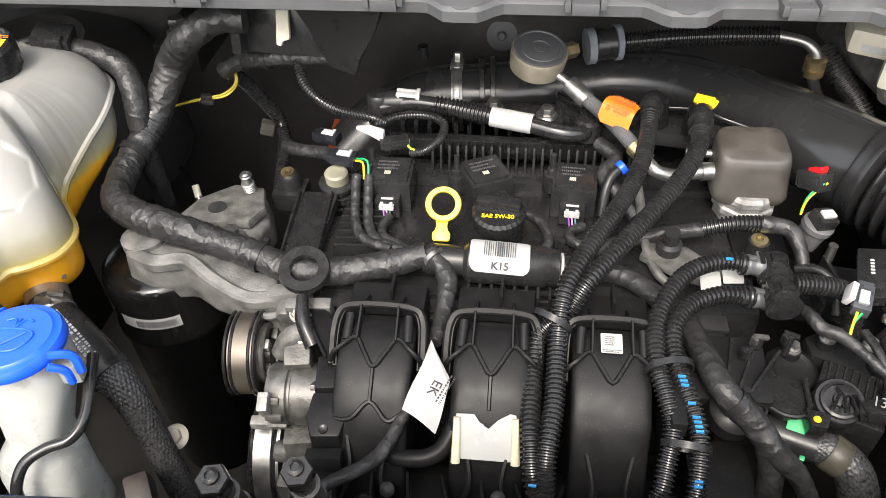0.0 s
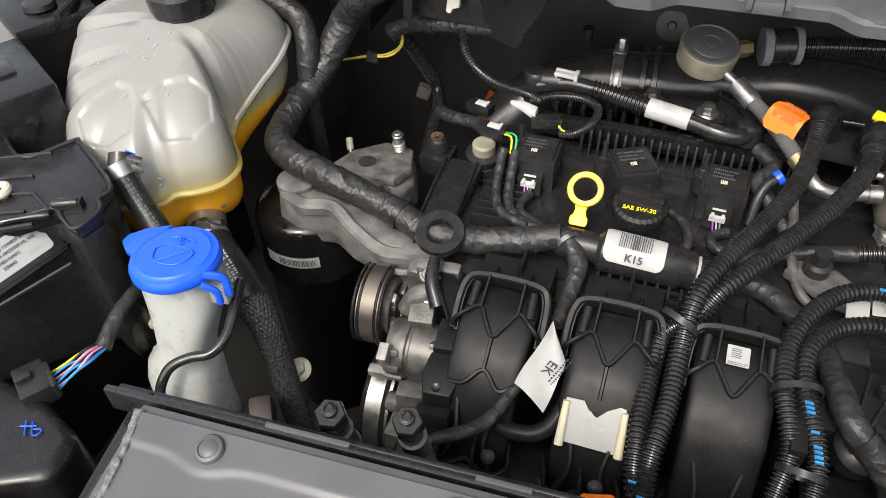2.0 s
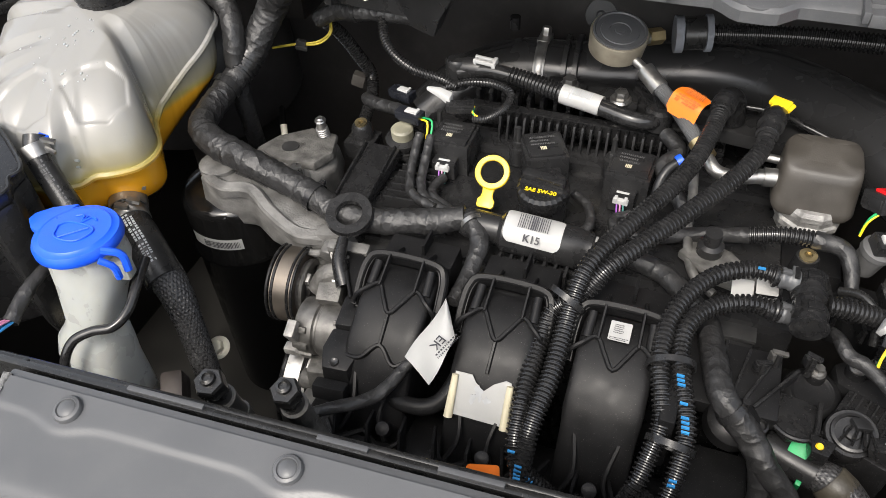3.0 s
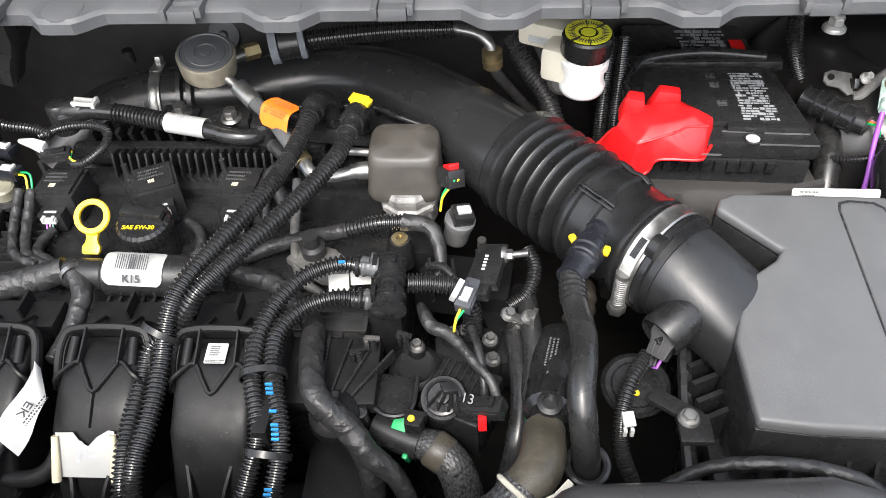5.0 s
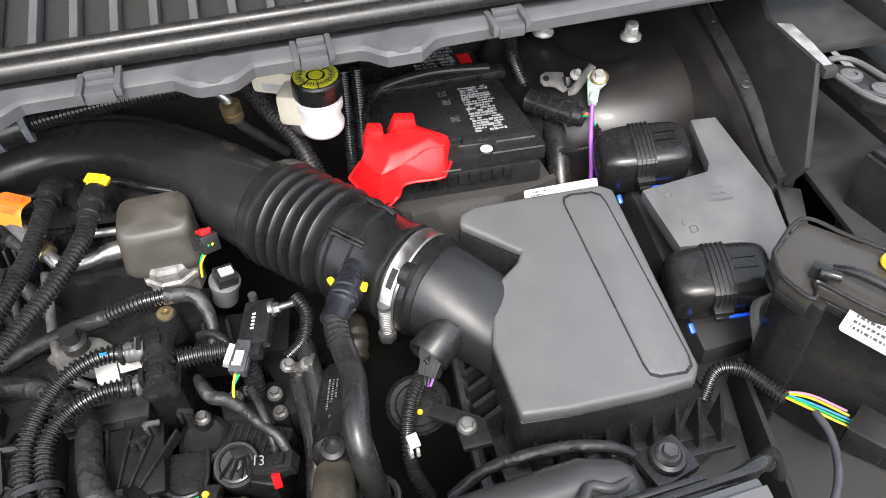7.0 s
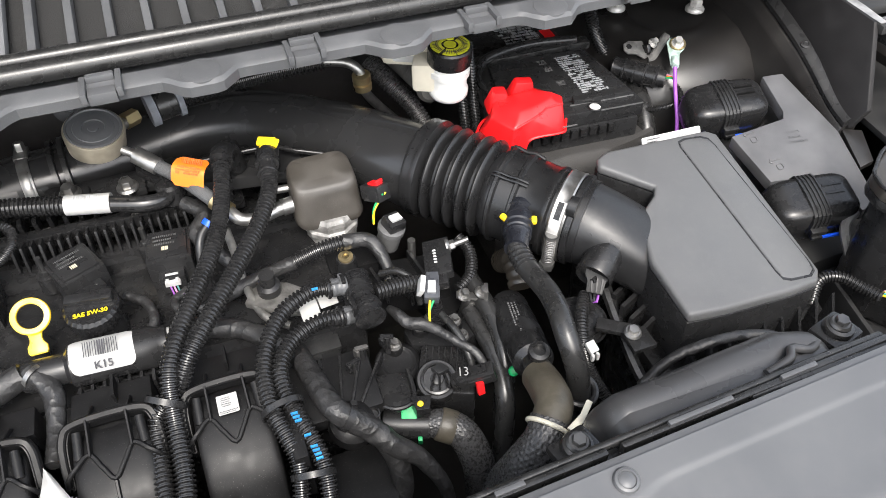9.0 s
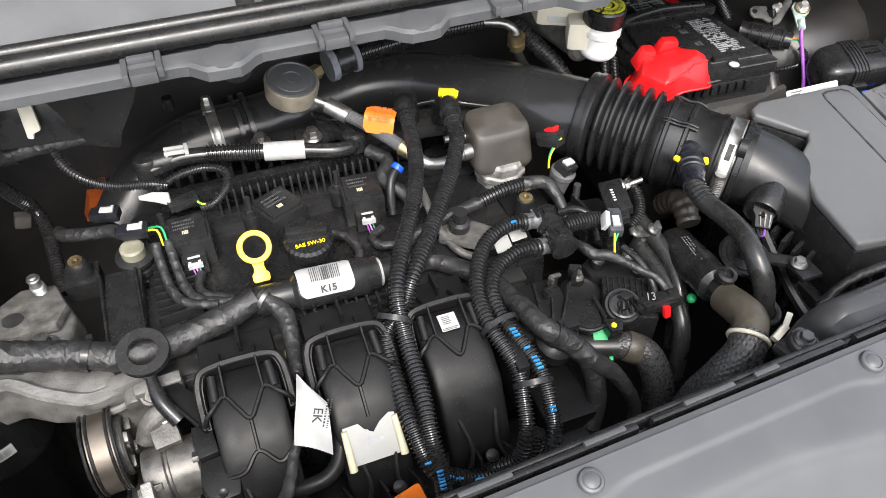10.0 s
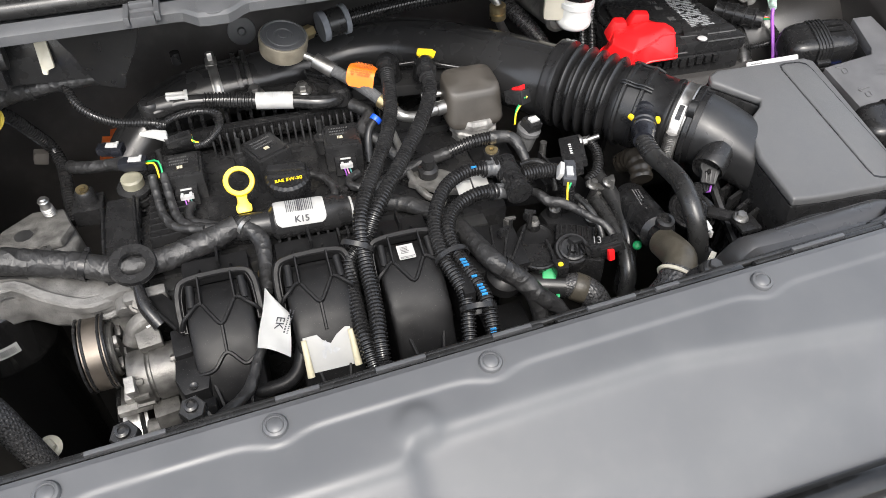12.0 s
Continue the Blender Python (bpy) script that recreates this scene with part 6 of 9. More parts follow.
part("tail", Shape().box((0.350, 0.232, 0.897), (0.016, 0.006, 0.008), (20, -20, 20)).box((0.358, 0.236, 0.903), (0.018, 0.005, 0.002), (0, -25, 40)), CREAM, zt, bevel=0.001)
hose("lower_braided_hose", "lower hose in a black braided sleeve", [(0.262, 0.322, 0.812), (0.277, 0.316, 0.812), (0.290, 0.304, 0.802), (0.298, 0.290, 0.772), (0.301, 0.284, 0.72)], [0.012, 0.0142, 0.0148, 0.0148, 0.0148], BRAID, seg=108, step=0.0006, braid=0.022)
part("cuff", Shape().turn([(0.0142, 0), (0.0152, 0.002), (0.0152, 0.014), (0.0142, 0.016)], (0.270, 0.319, 0.813), (0.8, -0.45, -0.3), 28), OLIVE, thing("hose_cuff", "brown rubber cuff on the lower hose", "hose cuff", (0.272, 0.318, 0.80)))
gc = thing("green_clip", "green plastic clip on a coolant joint", "clip", (0.247, 0.325, 0.80))
part("clip", Shape().box((0.247, 0.329, 0.826), (0.014, 0.018, 0.003), (30, 0, -20)).box((0.247, 0.318, 0.818), (0.005, 0.010, 0.003), (50, 0, -20)).box((0.251, 0.312, 0.806), (0.004, 0.004, 0.016), (20, 0, -20)), GREEN, gc, bevel=0.0008)
part("joint", Shape().rod((0.225, 0.335, 0.812), (0.262, 0.321, 0.812), 0.0135), BLACK, gc)
part("clip", Shape().turn([(0.004, 0), (0.0052, 0.002), (0.0045, 0.005), (0.002, 0.006)], (0.347, 0.332, 0.836), (-0.4, -0.5, 0.75), 14), GREEN, thing("green_clip", "small green clip beside the coolant canister", "clip", (0.338, 0.335, 0.86)), bevel=0.003)

# ---- right end of the engine ----
fp = thing("fuel_pump", "high-pressure pump with a grey-brown cover and alloy base", "fuel pump", (0.24, 0.555, 0.86))
rows = []
for z, w, d in ((0.880, 0.0325, 0.0215), (0.8845, 0.0348, 0.024), (0.889, 0.0342, 0.0238), (0.914, 0.0328, 0.0232), (0.9195, 0.0318, 0.0224), (0.9230, 0.0295, 0.0200), (0.9240, 0.012, 0.010)):
    rows.append([Vector((0.236 + w * math.copysign(abs(math.cos(a)) ** 0.32, math.cos(a)), 0.5645 - (0.924 - z) * 0.24 + d * math.copysign(abs(math.sin(a)) ** 0.45, math.sin(a)), z + 0.004 * math.sin(a))) for a in [2 * math.pi * k / 48 for k in range(48)]])
part("cover", Shape().rings(rows), BROWNCOVER, fp, "grey-brown moulded cover", smooth=60)
part("base", Shape().turn([(0.026, -0.034), (0.026, -0.016), (0.029, -0.013), (0.029, -0.008), (0.0265, -0.006), (0.0265, -0.001), (0.0285, 0.001), (0.0285, 0.006), (0.026, 0.010)], (0.238, 0.5535, 0.876), (0, -0.05, 1), 10), BRIGHT, fp, "ribbed cast alloy base", smooth=20)
part("pipe", Shape().rod((0.205, 0.553, 0.898), (0.186, 0.550, 0.898), 0.007).rod((0.205, 0.57, 0.905), (0.18, 0.572, 0.905), 0.004), STEEL, fp)
connector("red_lock_connector", "black connector with a red lock and yellow-green wires", (0.280, 0.520, 0.917), (-20, 10, 30), (0.016, 0.022, 0.016), BLACK, REDCAP, wires=((GREEN, [(0.275, 0.508, 0.908), (0.272, 0.504, 0.894)]), (YELLOW, [(0.273, 0.507, 0.906), (0.270, 0.503, 0.892)])))
grey = surface("mid grey plastic", (0.085, 0.085, 0.085), 0.45)
cg = thing("grey_connector", "grey sensor socket with a black and white plug", "connector", (0.288, 0.50, 0.87))
part("socket", Shape().turn([(0.0115, -0.02), (0.012, 0.0), (0.0138, 0.002), (0.0138, 0.007), (0.012, 0.008)], (0.287, 0.502, 0.878), (0.2, -0.15, 1), 20), grey, cg)
part("plug", Shape().box((0.290, 0.500, 0.890), (0.018, 0.018, 0.012), (10, 10, 20)), BLACK, cg, bevel=0.002)
part("lock", Shape().box((0.292, 0.499, 0.897), (0.012, 0.008, 0.003), (10, 10, 20)), WHITE, cg, bevel=0.0006)

mod = thing("control_module", "flat black module with white dot print on a bracket", "module", (0.318, 0.45, 0.875))
m = plane_at((0.312, 0.4375, 0.895), (0.93, -0.22, 0.20), (0.30, 0.92, 0.10))
part("case", Shape().prism([(-0.0135, -0.0215), (0.0125, -0.0215), (0.0135, 0.021), (-0.0115, 0.021)], -0.010, 0.0, m), SATIN, mod, bevel=0.0015)
part("shroud", Shape().prism([(-0.0065, -0.032), (0.0065, -0.032), (0.0075, -0.020), (-0.0075, -0.020)], -0.011, -0.001, m), SATIN, mod, bevel=0.002)
s = Shape()
for k in range(5):
    s.box(m @ Vector((-0.0015, -0.007 + 0.0035 * k, 0.0004)), (0.0030, 0.0018, 0.0006))
part("dot_print", s, WHITE, mod, "white printed code")
bolt(m @ Vector((0.0115, 0.012, -0.004)), m.to_3x3() @ Vector((1, 0.1, 0)), 0.0048, 0.006, STEEL, mod)
part("stud", Shape().rod(m @ Vector((0.015, 0.012, -0.004)), m @ Vector((0.032, 0.013, -0.002)), 0.0028), STEEL, mod)
connector("module_plug", "black plug with a white lock and yellow-green wires", (0.297, 0.408, 0.886), (12, 0, -20), (0.013, 0.024, 0.011), surface("slate grey plastic", (0.055, 0.058, 0.066), 0.35), GREYINK, wires=((YELLOW, [(0.289, 0.390, 0.878), (0.287, 0.382, 0.866)]), (GREEN, [(0.287, 0.390, 0.877), (0.285, 0.382, 0.865)])))
part("lock_plate", Shape().box((0.2885, 0.4125, 0.889), (0.005, 0.017, 0.011), (12, 20, -20)), WHITE, thing("white_lock", "white lock plate clipped to the grey plug", "lock tab", (0.2885, 0.4115, 0.882)), bevel=0.001)

hc = thing("injector_harness", "taped injector harness with a convoluted section", "wiring harness", (0.2, 0.49, 0.87))
part("loom", Shape().tube([(0.095, 0.478, 0.858), (0.125, 0.488, 0.864), (0.160, 0.492, 0.872), (0.190, 0.491, 0.880)], 0.0068, 14, 0.0025, wrap=0.08), TAPE, hc)
part("convoluted_section", Shape().tube([(0.188, 0.491, 0.880), (0.215, 0.493, 0.886), (0.240, 0.495, 0.886)], 0.0076, 14, ridge=0.17, pitch=0.0034), CONVO, hc)
part("loom_end", Shape().tube([(0.238, 0.495, 0.886), (0.262, 0.490, 0.884), (0.272, 0.470, 0.868), (0.268, 0.445, 0.852)], [0.008, 0.007, 0.0055, 0.005], 14, 0.0025, wrap=0.08), TAPE, hc)
ab = thing("alloy_bracket", "alloy bracket with a black sensor and brass nut", "bracket", (0.17, 0.465, 0.85))
part("plate", Shape().prism([(0.135, 0.470), (0.150, 0.492), (0.178, 0.482), (0.205, 0.455), (0.198, 0.438), (0.17, 0.445)], 0.858, 0.866), DARKCAST, ab, bevel=0.002)
part("sensor", Shape().turn([(0.011, 0), (0.011, 0.010), (0.007, 0.012), (0.007, 0.024)], (0.160, 0.476, 0.866), (0, -0.1, 1), 18), BLACK, ab)
part("pipe", Shape().tube([(0.135, 0.548, 0.890), (0.138, 0.520, 0.880), (0.140, 0.490, 0.868), (0.150, 0.455, 0.858), (0.17, 0.44, 0.852)], 0.0042, 12), DARKCAST, ab, "bare metal pipe")
for p in ((0.207, 0.440, 0.876), (0.189, 0.434, 0.872)):
    m = plane_at(p, (0.95, 0.1, 0), (-0.1, 0.8, 0.55))
    part("paper_flag", card(m, 0.017, 0.016, 0.0008, 0.001), PAPER, ab, "small white printed flag")
nut = thing("brass_insert", "black boss with a brass insert", "boss", (0.236, 0.483, 0.86))
part("boss", Shape().turn([(0.012, -0.03), (0.009, 0.0)], (0.236, 0.482, 0.878), (0, -0.05, 1), 18), BLACK, nut)
part("insert", Shape().turn([(0.0072, 0), (0.0072, 0.002), (0.0035, 0.002), (0.0035, 0.0)], (0.236, 0.482, 0.878), (0, -0.05, 1), 20), BRASS, nut)
bl = thing("blue_seal", "bright blue seal on a small grey pipe", "seal", (0.115, 0.545, 0.89))
part("bung", Shape().turn([(0.0046, -0.003), (0.0066, -0.003), (0.0070, 0.0), (0.0066, 0.003), (0.0046, 0.003)], (0.121, 0.5535, 0.897), (0.75, 0.45, 0.5), 22), BLUE, bl)
part("pipe", Shape().tube([(0.121, 0.5535, 0.897), (0.112, 0.546, 0.892), (0.107, 0.536, 0.882), (0.105, 0.524, 0.862)], 0.0046, 12), NECK, bl)

hs = thing("thermostat_housing", "black plastic thermostat housing with flange bolts", "housing", (0.30, 0.39, 0.80))
part("flange", Shape().prism([(0.268, 0.412), (0.290, 0.424), (0.322, 0.418), (0.340, 0.404), (0.334, 0.384), (0.310, 0.376), (0.286, 0.384), (0.270, 0.392)], 0.80, 0.836), MANI, hs, bevel=0.005)
part("body", Shape().box((0.293, 0.357, 0.811), (0.052, 0.050, 0.05), (4, 0, -24)), SATIN, hs, bevel=0.003)
part("side_lobe", Shape().turn([(0.024, -0.03), (0.022, 0.0), (0.016, 0.004), (0.014, 0.002)], (0.254, 0.382, 0.828), (0, -0.2, 1), 24), MANI, hs, bevel=0.005)
s = Shape()
for k in range(8):
    s.box((0.2745 + 0.0052 * k, 0.3655 - 0.0023 * k, 0.8365), (0.0013, 0.040, 0.003), (4, 0, -24))
part("body_rib", s, BLACK, hs)
for p in ((0.296, 0.409, 0.851), (0.315, 0.399, 0.851), (0.283, 0.404, 0.851), (0.317, 0.383, 0.846), (0.338, 0.412, 0.85), (0.345, 0.407, 0.85), (0.255, 0.395, 0.846)):
    bolt((p[0], p[1], p[2] - 0.006), (0.05, -0.15, 1), 0.0042, 0.0055, STEEL, hs)
    part("boss", Shape().rod((p[0], p[1], p[2] - 0.045), (p[0], p[1], p[2] - 0.008), 0.0085, 0.0075), MANI, hs)
part("head_stud", Shape().rod((0.307, 0.499, 0.835), (0.307, 0.499, 0.862), 0.004), STEEL, hs)
s = Shape().box((0.292, 0.478, 0.823), (0.085, 0.05, 0.03), (0, 0, -8)).box((0.245, 0.508, 0.840), (0.05, 0.04, 0.03)).box((0.33, 0.455, 0.806), (0.05, 0.05, 0.03), (0, 0, 20))
part("rear_flange", s, MANI, hs, bevel=0.005)
hose("thermostat_loom", "thin black taped loom across the thermostat housing", [(0.258, 0.416, 0.866), (0.262, 0.405, 0.870), (0.269, 0.393, 0.868), (0.280, 0.387, 0.868), (0.290, 0.378, 0.866), (0.303, 0.362, 0.863), (0.316, 0.348, 0.858), (0.321, 0.336, 0.848)], [0.0036, 0.0055, 0.0056, 0.005, 0.004, 0.004, 0.004, 0.004], TAPE, wrap=0.12)
hose("thermostat_branch", "thin black taped branch below the grey plug", [(0.286, 0.383, 0.867), (0.287, 0.381, 0.865), (0.287, 0.379, 0.864)], 0.0036, TAPE, wrap=0.1)
connector("throttle_connector", "black connector with a red lock beside the throttle", (0.310, 0.331, 0.848), (-20, 0, 75), (0.014, 0.034, 0.012), BLACK, SATIN)
words("13", plane_at((0.2985, 0.3335, 0.8560), (0.95, -0.25, 0), (0.20, 0.8, 0.5)), 0.0105, surface("pale grey mark", (0.16, 0.16, 0.16), 0.5), thing("white_mark", "white moulded mark on the throttle connector", "label", (0.3005, 0.3325, 0.853)))
part("lock", Shape().box((0.3095, 0.320, 0.845), (0.0065, 0.005, 0.012), (-20, 0, 5)), REDCAP, thing("red_lock", "red lock tab on the throttle connector", "lock tab", (0.3095, 0.320, 0.84)), bevel=0.001)
th = thing("throttle_actuator", "black throttle actuator with a yellow paint dot", "actuator", (0.265, 0.34, 0.82))
part("dome", Shape().turn([(0.018, -0.02), (0.019, -0.002), (0.0175, 0.001), (0.015, 0.001), (0.0145, 0.004), (0.0125, 0.0045), (0.012, 0.002), (0.006, 0.002), (0.0055, 0.005), (0.003, 0.0055)], (0.279, 0.346, 0.838), (-0.1, -0.35, 1), 30), SATIN, th)
for k in range(4):
    part("arm", Shape().box((0.273 + 0.006 * k, 0.340 - 0.001 * k, 0.845), (0.002, 0.020, 0.004), (-15, 0, -30 + 12 * k)), SATIN, th, bevel=0.0006)
part("facet", Shape().prism([(0.276, 0.354), (0.286, 0.356), (0.291, 0.347), (0.280, 0.345)], 0.842, 0.8475), NECK, th, bevel=0.001)
part("yellow_dot", Shape().turn([(0.003, 0), (0.0022, 0.0015)], (0.256, 0.324, 0.843), (0, -0.3, 1), 12), YELLOW, th, "yellow paint dot")
part("bracket", Shape().prism([(0.250, 0.334), (0.251, 0.319), (0.262, 0.317), (0.268, 0.330)], 0.830, 0.8428), SATIN, th, bevel=0.001)
hose("small_breather", "thin black convoluted hose behind the module", [(0.345, 0.470, 0.88), (0.352, 0.455, 0.872), (0.346, 0.435, 0.862), (0.330, 0.425, 0.855)], 0.0062, CONVO, ridge=0.17, pitch=0.003)
for k, (x, y, z) in enumerate(((0.345, 0.385, 0.845), (0.335, 0.36, 0.83))):
    hose("coolant_pipe", "black rubber coolant pipe low beside the engine", [(x, y + 0.05, z + 0.01), (x + 0.005, y, z), (x, y - 0.04, z - 0.02), (x - 0.01, y - 0.06, z - 0.07)], 0.009, RUBBER)

# small brackets, clips and leads at the gearbox end
cb3 = thing("cable_bracket", "small zinc bracket with a bolt beside the thermostat", "bracket", (0.335, 0.41, 0.85))
part("plate", Shape().box((0.338, 0.412, 0.856), (0.030, 0.008, 0.003), (0, 10, -20)).box((0.350, 0.407, 0.862), (0.004, 0.012, 0.014), (0, 0, -20)), STEEL, cb3, bevel=0.0008)
for p in ((0.330, 0.414, 0.859), (0.346, 0.408, 0.863)):
    bolt(p, (0.3, -0.3, 1), 0.0042, 0.006, STEEL, cb3)
part("post", Shape().rod((0.334, 0.412, 0.856), (0.330, 0.420, 0.82), 0.004), DARKGREY, cb3)
hose("sensor_pipe", "thin black lead down past the actuator", [(0.300, 0.392, 0.868), (0.306, 0.372, 0.866), (0.310, 0.352, 0.856), (0.312, 0.33, 0.83)], 0.0034, RUBBER)
hose("vent_lead", "thin black vent lead over the thermostat", [(0.262, 0.455, 0.872), (0.276, 0.446, 0.880), (0.288, 0.432, 0.874), (0.290, 0.42, 0.856)], 0.0038, RUBBER)
for k, (x, y, z) in enumerate(((0.212, 0.372, 0.862), (0.222, 0.383, 0.864), (0.247, 0.389, 0.862))):
    b = thing("retaining_clip", "small dull metal clip on the manifold", "clip", (x, y, z - 0.01), "manifold clips")
    part("clip", Shape().box((x, y, z), (0.012, 0.004, 0.003), (0, 8, 25 - 20 * k)).box((x - 0.005, y - 0.002, z - 0.004), (0.003, 0.006, 0.010), (0, 0, 25)), ALU if k == 1 else SATIN, b, bevel=0.0005)
    part("stem", Shape().rod((x, y, z), (x, y, z - 0.022), 0.003), BLACK, b)
web = thing("manifold_web", "black moulded webs at the end of the manifold", "bracket", (0.205, 0.34, 0.82))
part("tray", Shape().prism([(0.226, 0.372), (0.258, 0.366), (0.254, 0.335), (0.236, 0.330), (0.222, 0.345)], 0.828, 0.835), SATIN, web, bevel=0.002)
part("rim", Shape().tube([(0.226, 0.372, 0.838), (0.222, 0.345, 0.837), (0.236, 0.330, 0.837), (0.254, 0.335, 0.837), (0.258, 0.366, 0.838)], 0.0022, 8), SATIN, web)
for k in range(5):
    part("web", Shape().box((0.172 + 0.013 * k, 0.372 - 0.003 * k, 0.846), (0.0024, 0.05, 0.012), (6, 0, -12 * (k - 1))), SATIN, web, bevel=0.0005)
part("hook", Shape().tube([(0.222, 0.312, 0.836), (0.212, 0.306, 0.838), (0.206, 0.314, 0.838), (0.212, 0.322, 0.838)], 0.0035, 10), SATIN, web)
part("pillar", Shape().turn([(0.007, -0.04), (0.006, 0.0), (0.0045, 0.001), (0.004, -0.003)], (0.216, 0.330, 0.842), (0, -0.2, 1), 18), SATIN, web)
tx = thing("head_webs", "black moulded webs on the end of the cylinder head", "bracket", (0.285, 0.47, 0.85))
for x, y in ((0.262, 0.472), (0.284, 0.462), (0.306, 0.474)):
    part("web", Shape().box((x, y, 0.843), (0.003, 0.05, 0.014), (0, 0, 8)), BLACK, tx)

# ---- brake fluid reservoir ----
br = thing("brake_reservoir", "white brake fluid reservoir with a yellow-printed black cap", "reservoir", (0.405, 0.64, 0.90))
part("neck", Shape().turn([(0.014, -0.046), (0.0195, -0.044), (0.0215, -0.041), (0.0222, -0.035), (0.0205, -0.032), (0.0198, -0.028), (0.0198, -0.018), (0.0225, -0.016), (0.0225, -0.010), (0.020, -0.009), (0.020, 0.0)], (0.402, 0.643, 0.968), (0.02, -0.05, 1), 40), surface("white reservoir plastic", (0.72, 0.72, 0.70), 0.35, vary=0.04), br)
part("cap", Shape().turn([(0.0228, -0.006), (0.0236, -0.004), (0.0236, 0.012), (0.0222, 0.0142), (0.0, 0.0146)], (0.402, 0.643, 0.971), (0.02, -0.05, 1), 60, wobble=lambda k: 1 + 0.008 * (1 if int(k * 60) % 2 else -1)), SATIN, br, smooth=30)
capm = plane_at((0.4023, 0.6423, 0.9858), (1, 0, -0.02), (0, 0.998, 0.05))
s = Shape()
for k in range(8):
    a0, a1 = radians(45 * k + 2), radians(45 * k + (43.5 if k % 4 else 36))
    out = [(r * math.cos(a0 + (a1 - a0) * q / 4), r * math.sin(a0 + (a1 - a0) * q / 4)) for r, qs in ((0.0212, range(5)), (0.0092, range(4, -1, -1))) for q in qs]
    s.prism(out, 0, 0.0005, capm)
s.prism([(0.0068 * math.cos(a), 0.0068 * math.sin(a)) for a in [2 * math.pi * k / 24 for k in range(24)]], 0, 0.0005, capm)
part("cap_print", s, LIME, br, "lime yellow warning print")
s = Shape()
for k in range(40):
    a = radians(9 * k + 4)
    s.box(capm @ Vector((0.0155 * math.cos(a), 0.0155 * math.sin(a), 0.0006)), (0.0062, 0.0007, 0.0003), (0, 0, 9 * k + 4))
s.torus(capm @ Vector((0, 0, 0.0004)), (0.02, -0.05, 1), 0.0150, 0.0004, 40, 6)
part("cap_lettering", s, INK, br, "small dark warning letters")
part("tank", Shape().rings([[Vector(p) for p in ((0.340, 0.690, z0), (0.392, 0.664, z0), (0.412, 0.700, z0), (0.350, 0.735, z0))] for z0 in (0.948, 0.974)]).box((0.382, 0.660, 0.950), (0.030, 0.040, 0.034), (0, 0, -25)), surface("cream reservoir plastic", (0.62, 0.58, 0.48), 0.4, vary=0.06), br, "cream plastic reservoir body", bevel=0.006)
m = plane_at((0.362, 0.6795, 0.961), (0.89, -0.45, 0.0), (0.1, 0.3, 0.95))
part("label", card(m, 0.024, 0.014), PAPER, br)
part("print", lines(m @ Matrix.Translation((0, 0, 0.0006)), 0.022, 0.012, 4, 21), GREYINK, br)
part("master_cylinder", Shape().rod((0.388, 0.662, 0.926), (0.362, 0.80, 0.925), 0.016).turn([(0.014, 0), (0.0155, 0.004), (0.010, 0.009)], (0.385, 0.660, 0.926), (-0.2, -1, 0.1), 20), DARKCAST, br)
hose("brake_hose", "black convoluted hose under the brake reservoir", [(0.335, 0.735, 0.93), (0.352, 0.708, 0.912), (0.372, 0.685, 0.89), (0.385, 0.66, 0.86), (0.40, 0.64, 0.82)], 0.011, BRAID, ridge=0.12, pitch=0.004)
for x in (0.432, 0.446):
    hose("bay_loom", "black wiring loom beside the battery", [(x, 0.70, 0.95), (x - 0.004, 0.67, 0.90), (x - 0.008, 0.64, 0.85), (x - 0.008, 0.62, 0.78)], 0.007, CONVO, ridge=0.15, pitch=0.0034)

# ---- battery ----
bat = thing("battery", "black car battery with a printed lid in its tray", "battery", (0.53, 0.68, 0.70))
part("case", Shape().prism([(0.446, 0.578), (0.606, 0.570), (0.596, 0.80), (0.448, 0.805)], 0.72, 0.893), BLACK, bat, bevel=0.004)
part("lid", Shape().prism([(0.444, 0.580), (0.611, 0.572), (0.600, 0.705), (0.445, 0.705)], 0.893, 0.912), BLACK, bat, bevel=0.004)
part("lid_step", Shape().prism([(0.452, 0.602), (0.598, 0.594), (0.590, 0.690), (0.470, 0.696)], 0.912, 0.9185), BLACK, bat, bevel=0.003)
part("hold_down", Shape().box((0.525, 0.708, 0.914), (0.17, 0.016, 0.012), (0, 0, 0)), RUBBER, bat, bevel=0.004)
part("rear_lid", Shape().prism([(0.455, 0.722), (0.594, 0.720), (0.588, 0.80), (0.46, 0.803)], 0.893, 0.908), BLACK, bat, bevel=0.004)
m = plane_at((0.562, 0.640, 0.9190), (0.999, -0.04, 0), (-0.16, 0.98, 0))
part("lid_print", blocks(m @ Matrix.Translation((0.002, 0.0, 0)), 0.034, 0.082, 19, 31), surface("silver print", (0.30, 0.31, 0.32), 0.5), bat, "silver warning print")
m = plane_at((0.543, 0.765, 0.9085), (0.999, -0.04, 0), (0, 1, 0))
part("rear_print", blocks(m, 0.056, 0.044, 6, 33, 0.004), MATS["silver print"], bat, "silver print")
part("red_mark", Shape().box((0.577, 0.754, 0.9088), (0.014, 0.020, 0.0008)), REDCAP, bat, "red printed mark")
part("indicator", Shape().turn([(0.0062, 0), (0.0062, 0.0008), (0.005, 0.0014), (0.0, 0.0014)], (0.551, 0.5795, 0.9125), (0, 0, 1), 24), WHITE, bat, "white charge indicator")
part("indicator_ring", Shape().torus((0.551, 0.5795, 0.9128), (0, 0, 1), 0.0075, 0.0009, 28, 6), SATIN, bat)
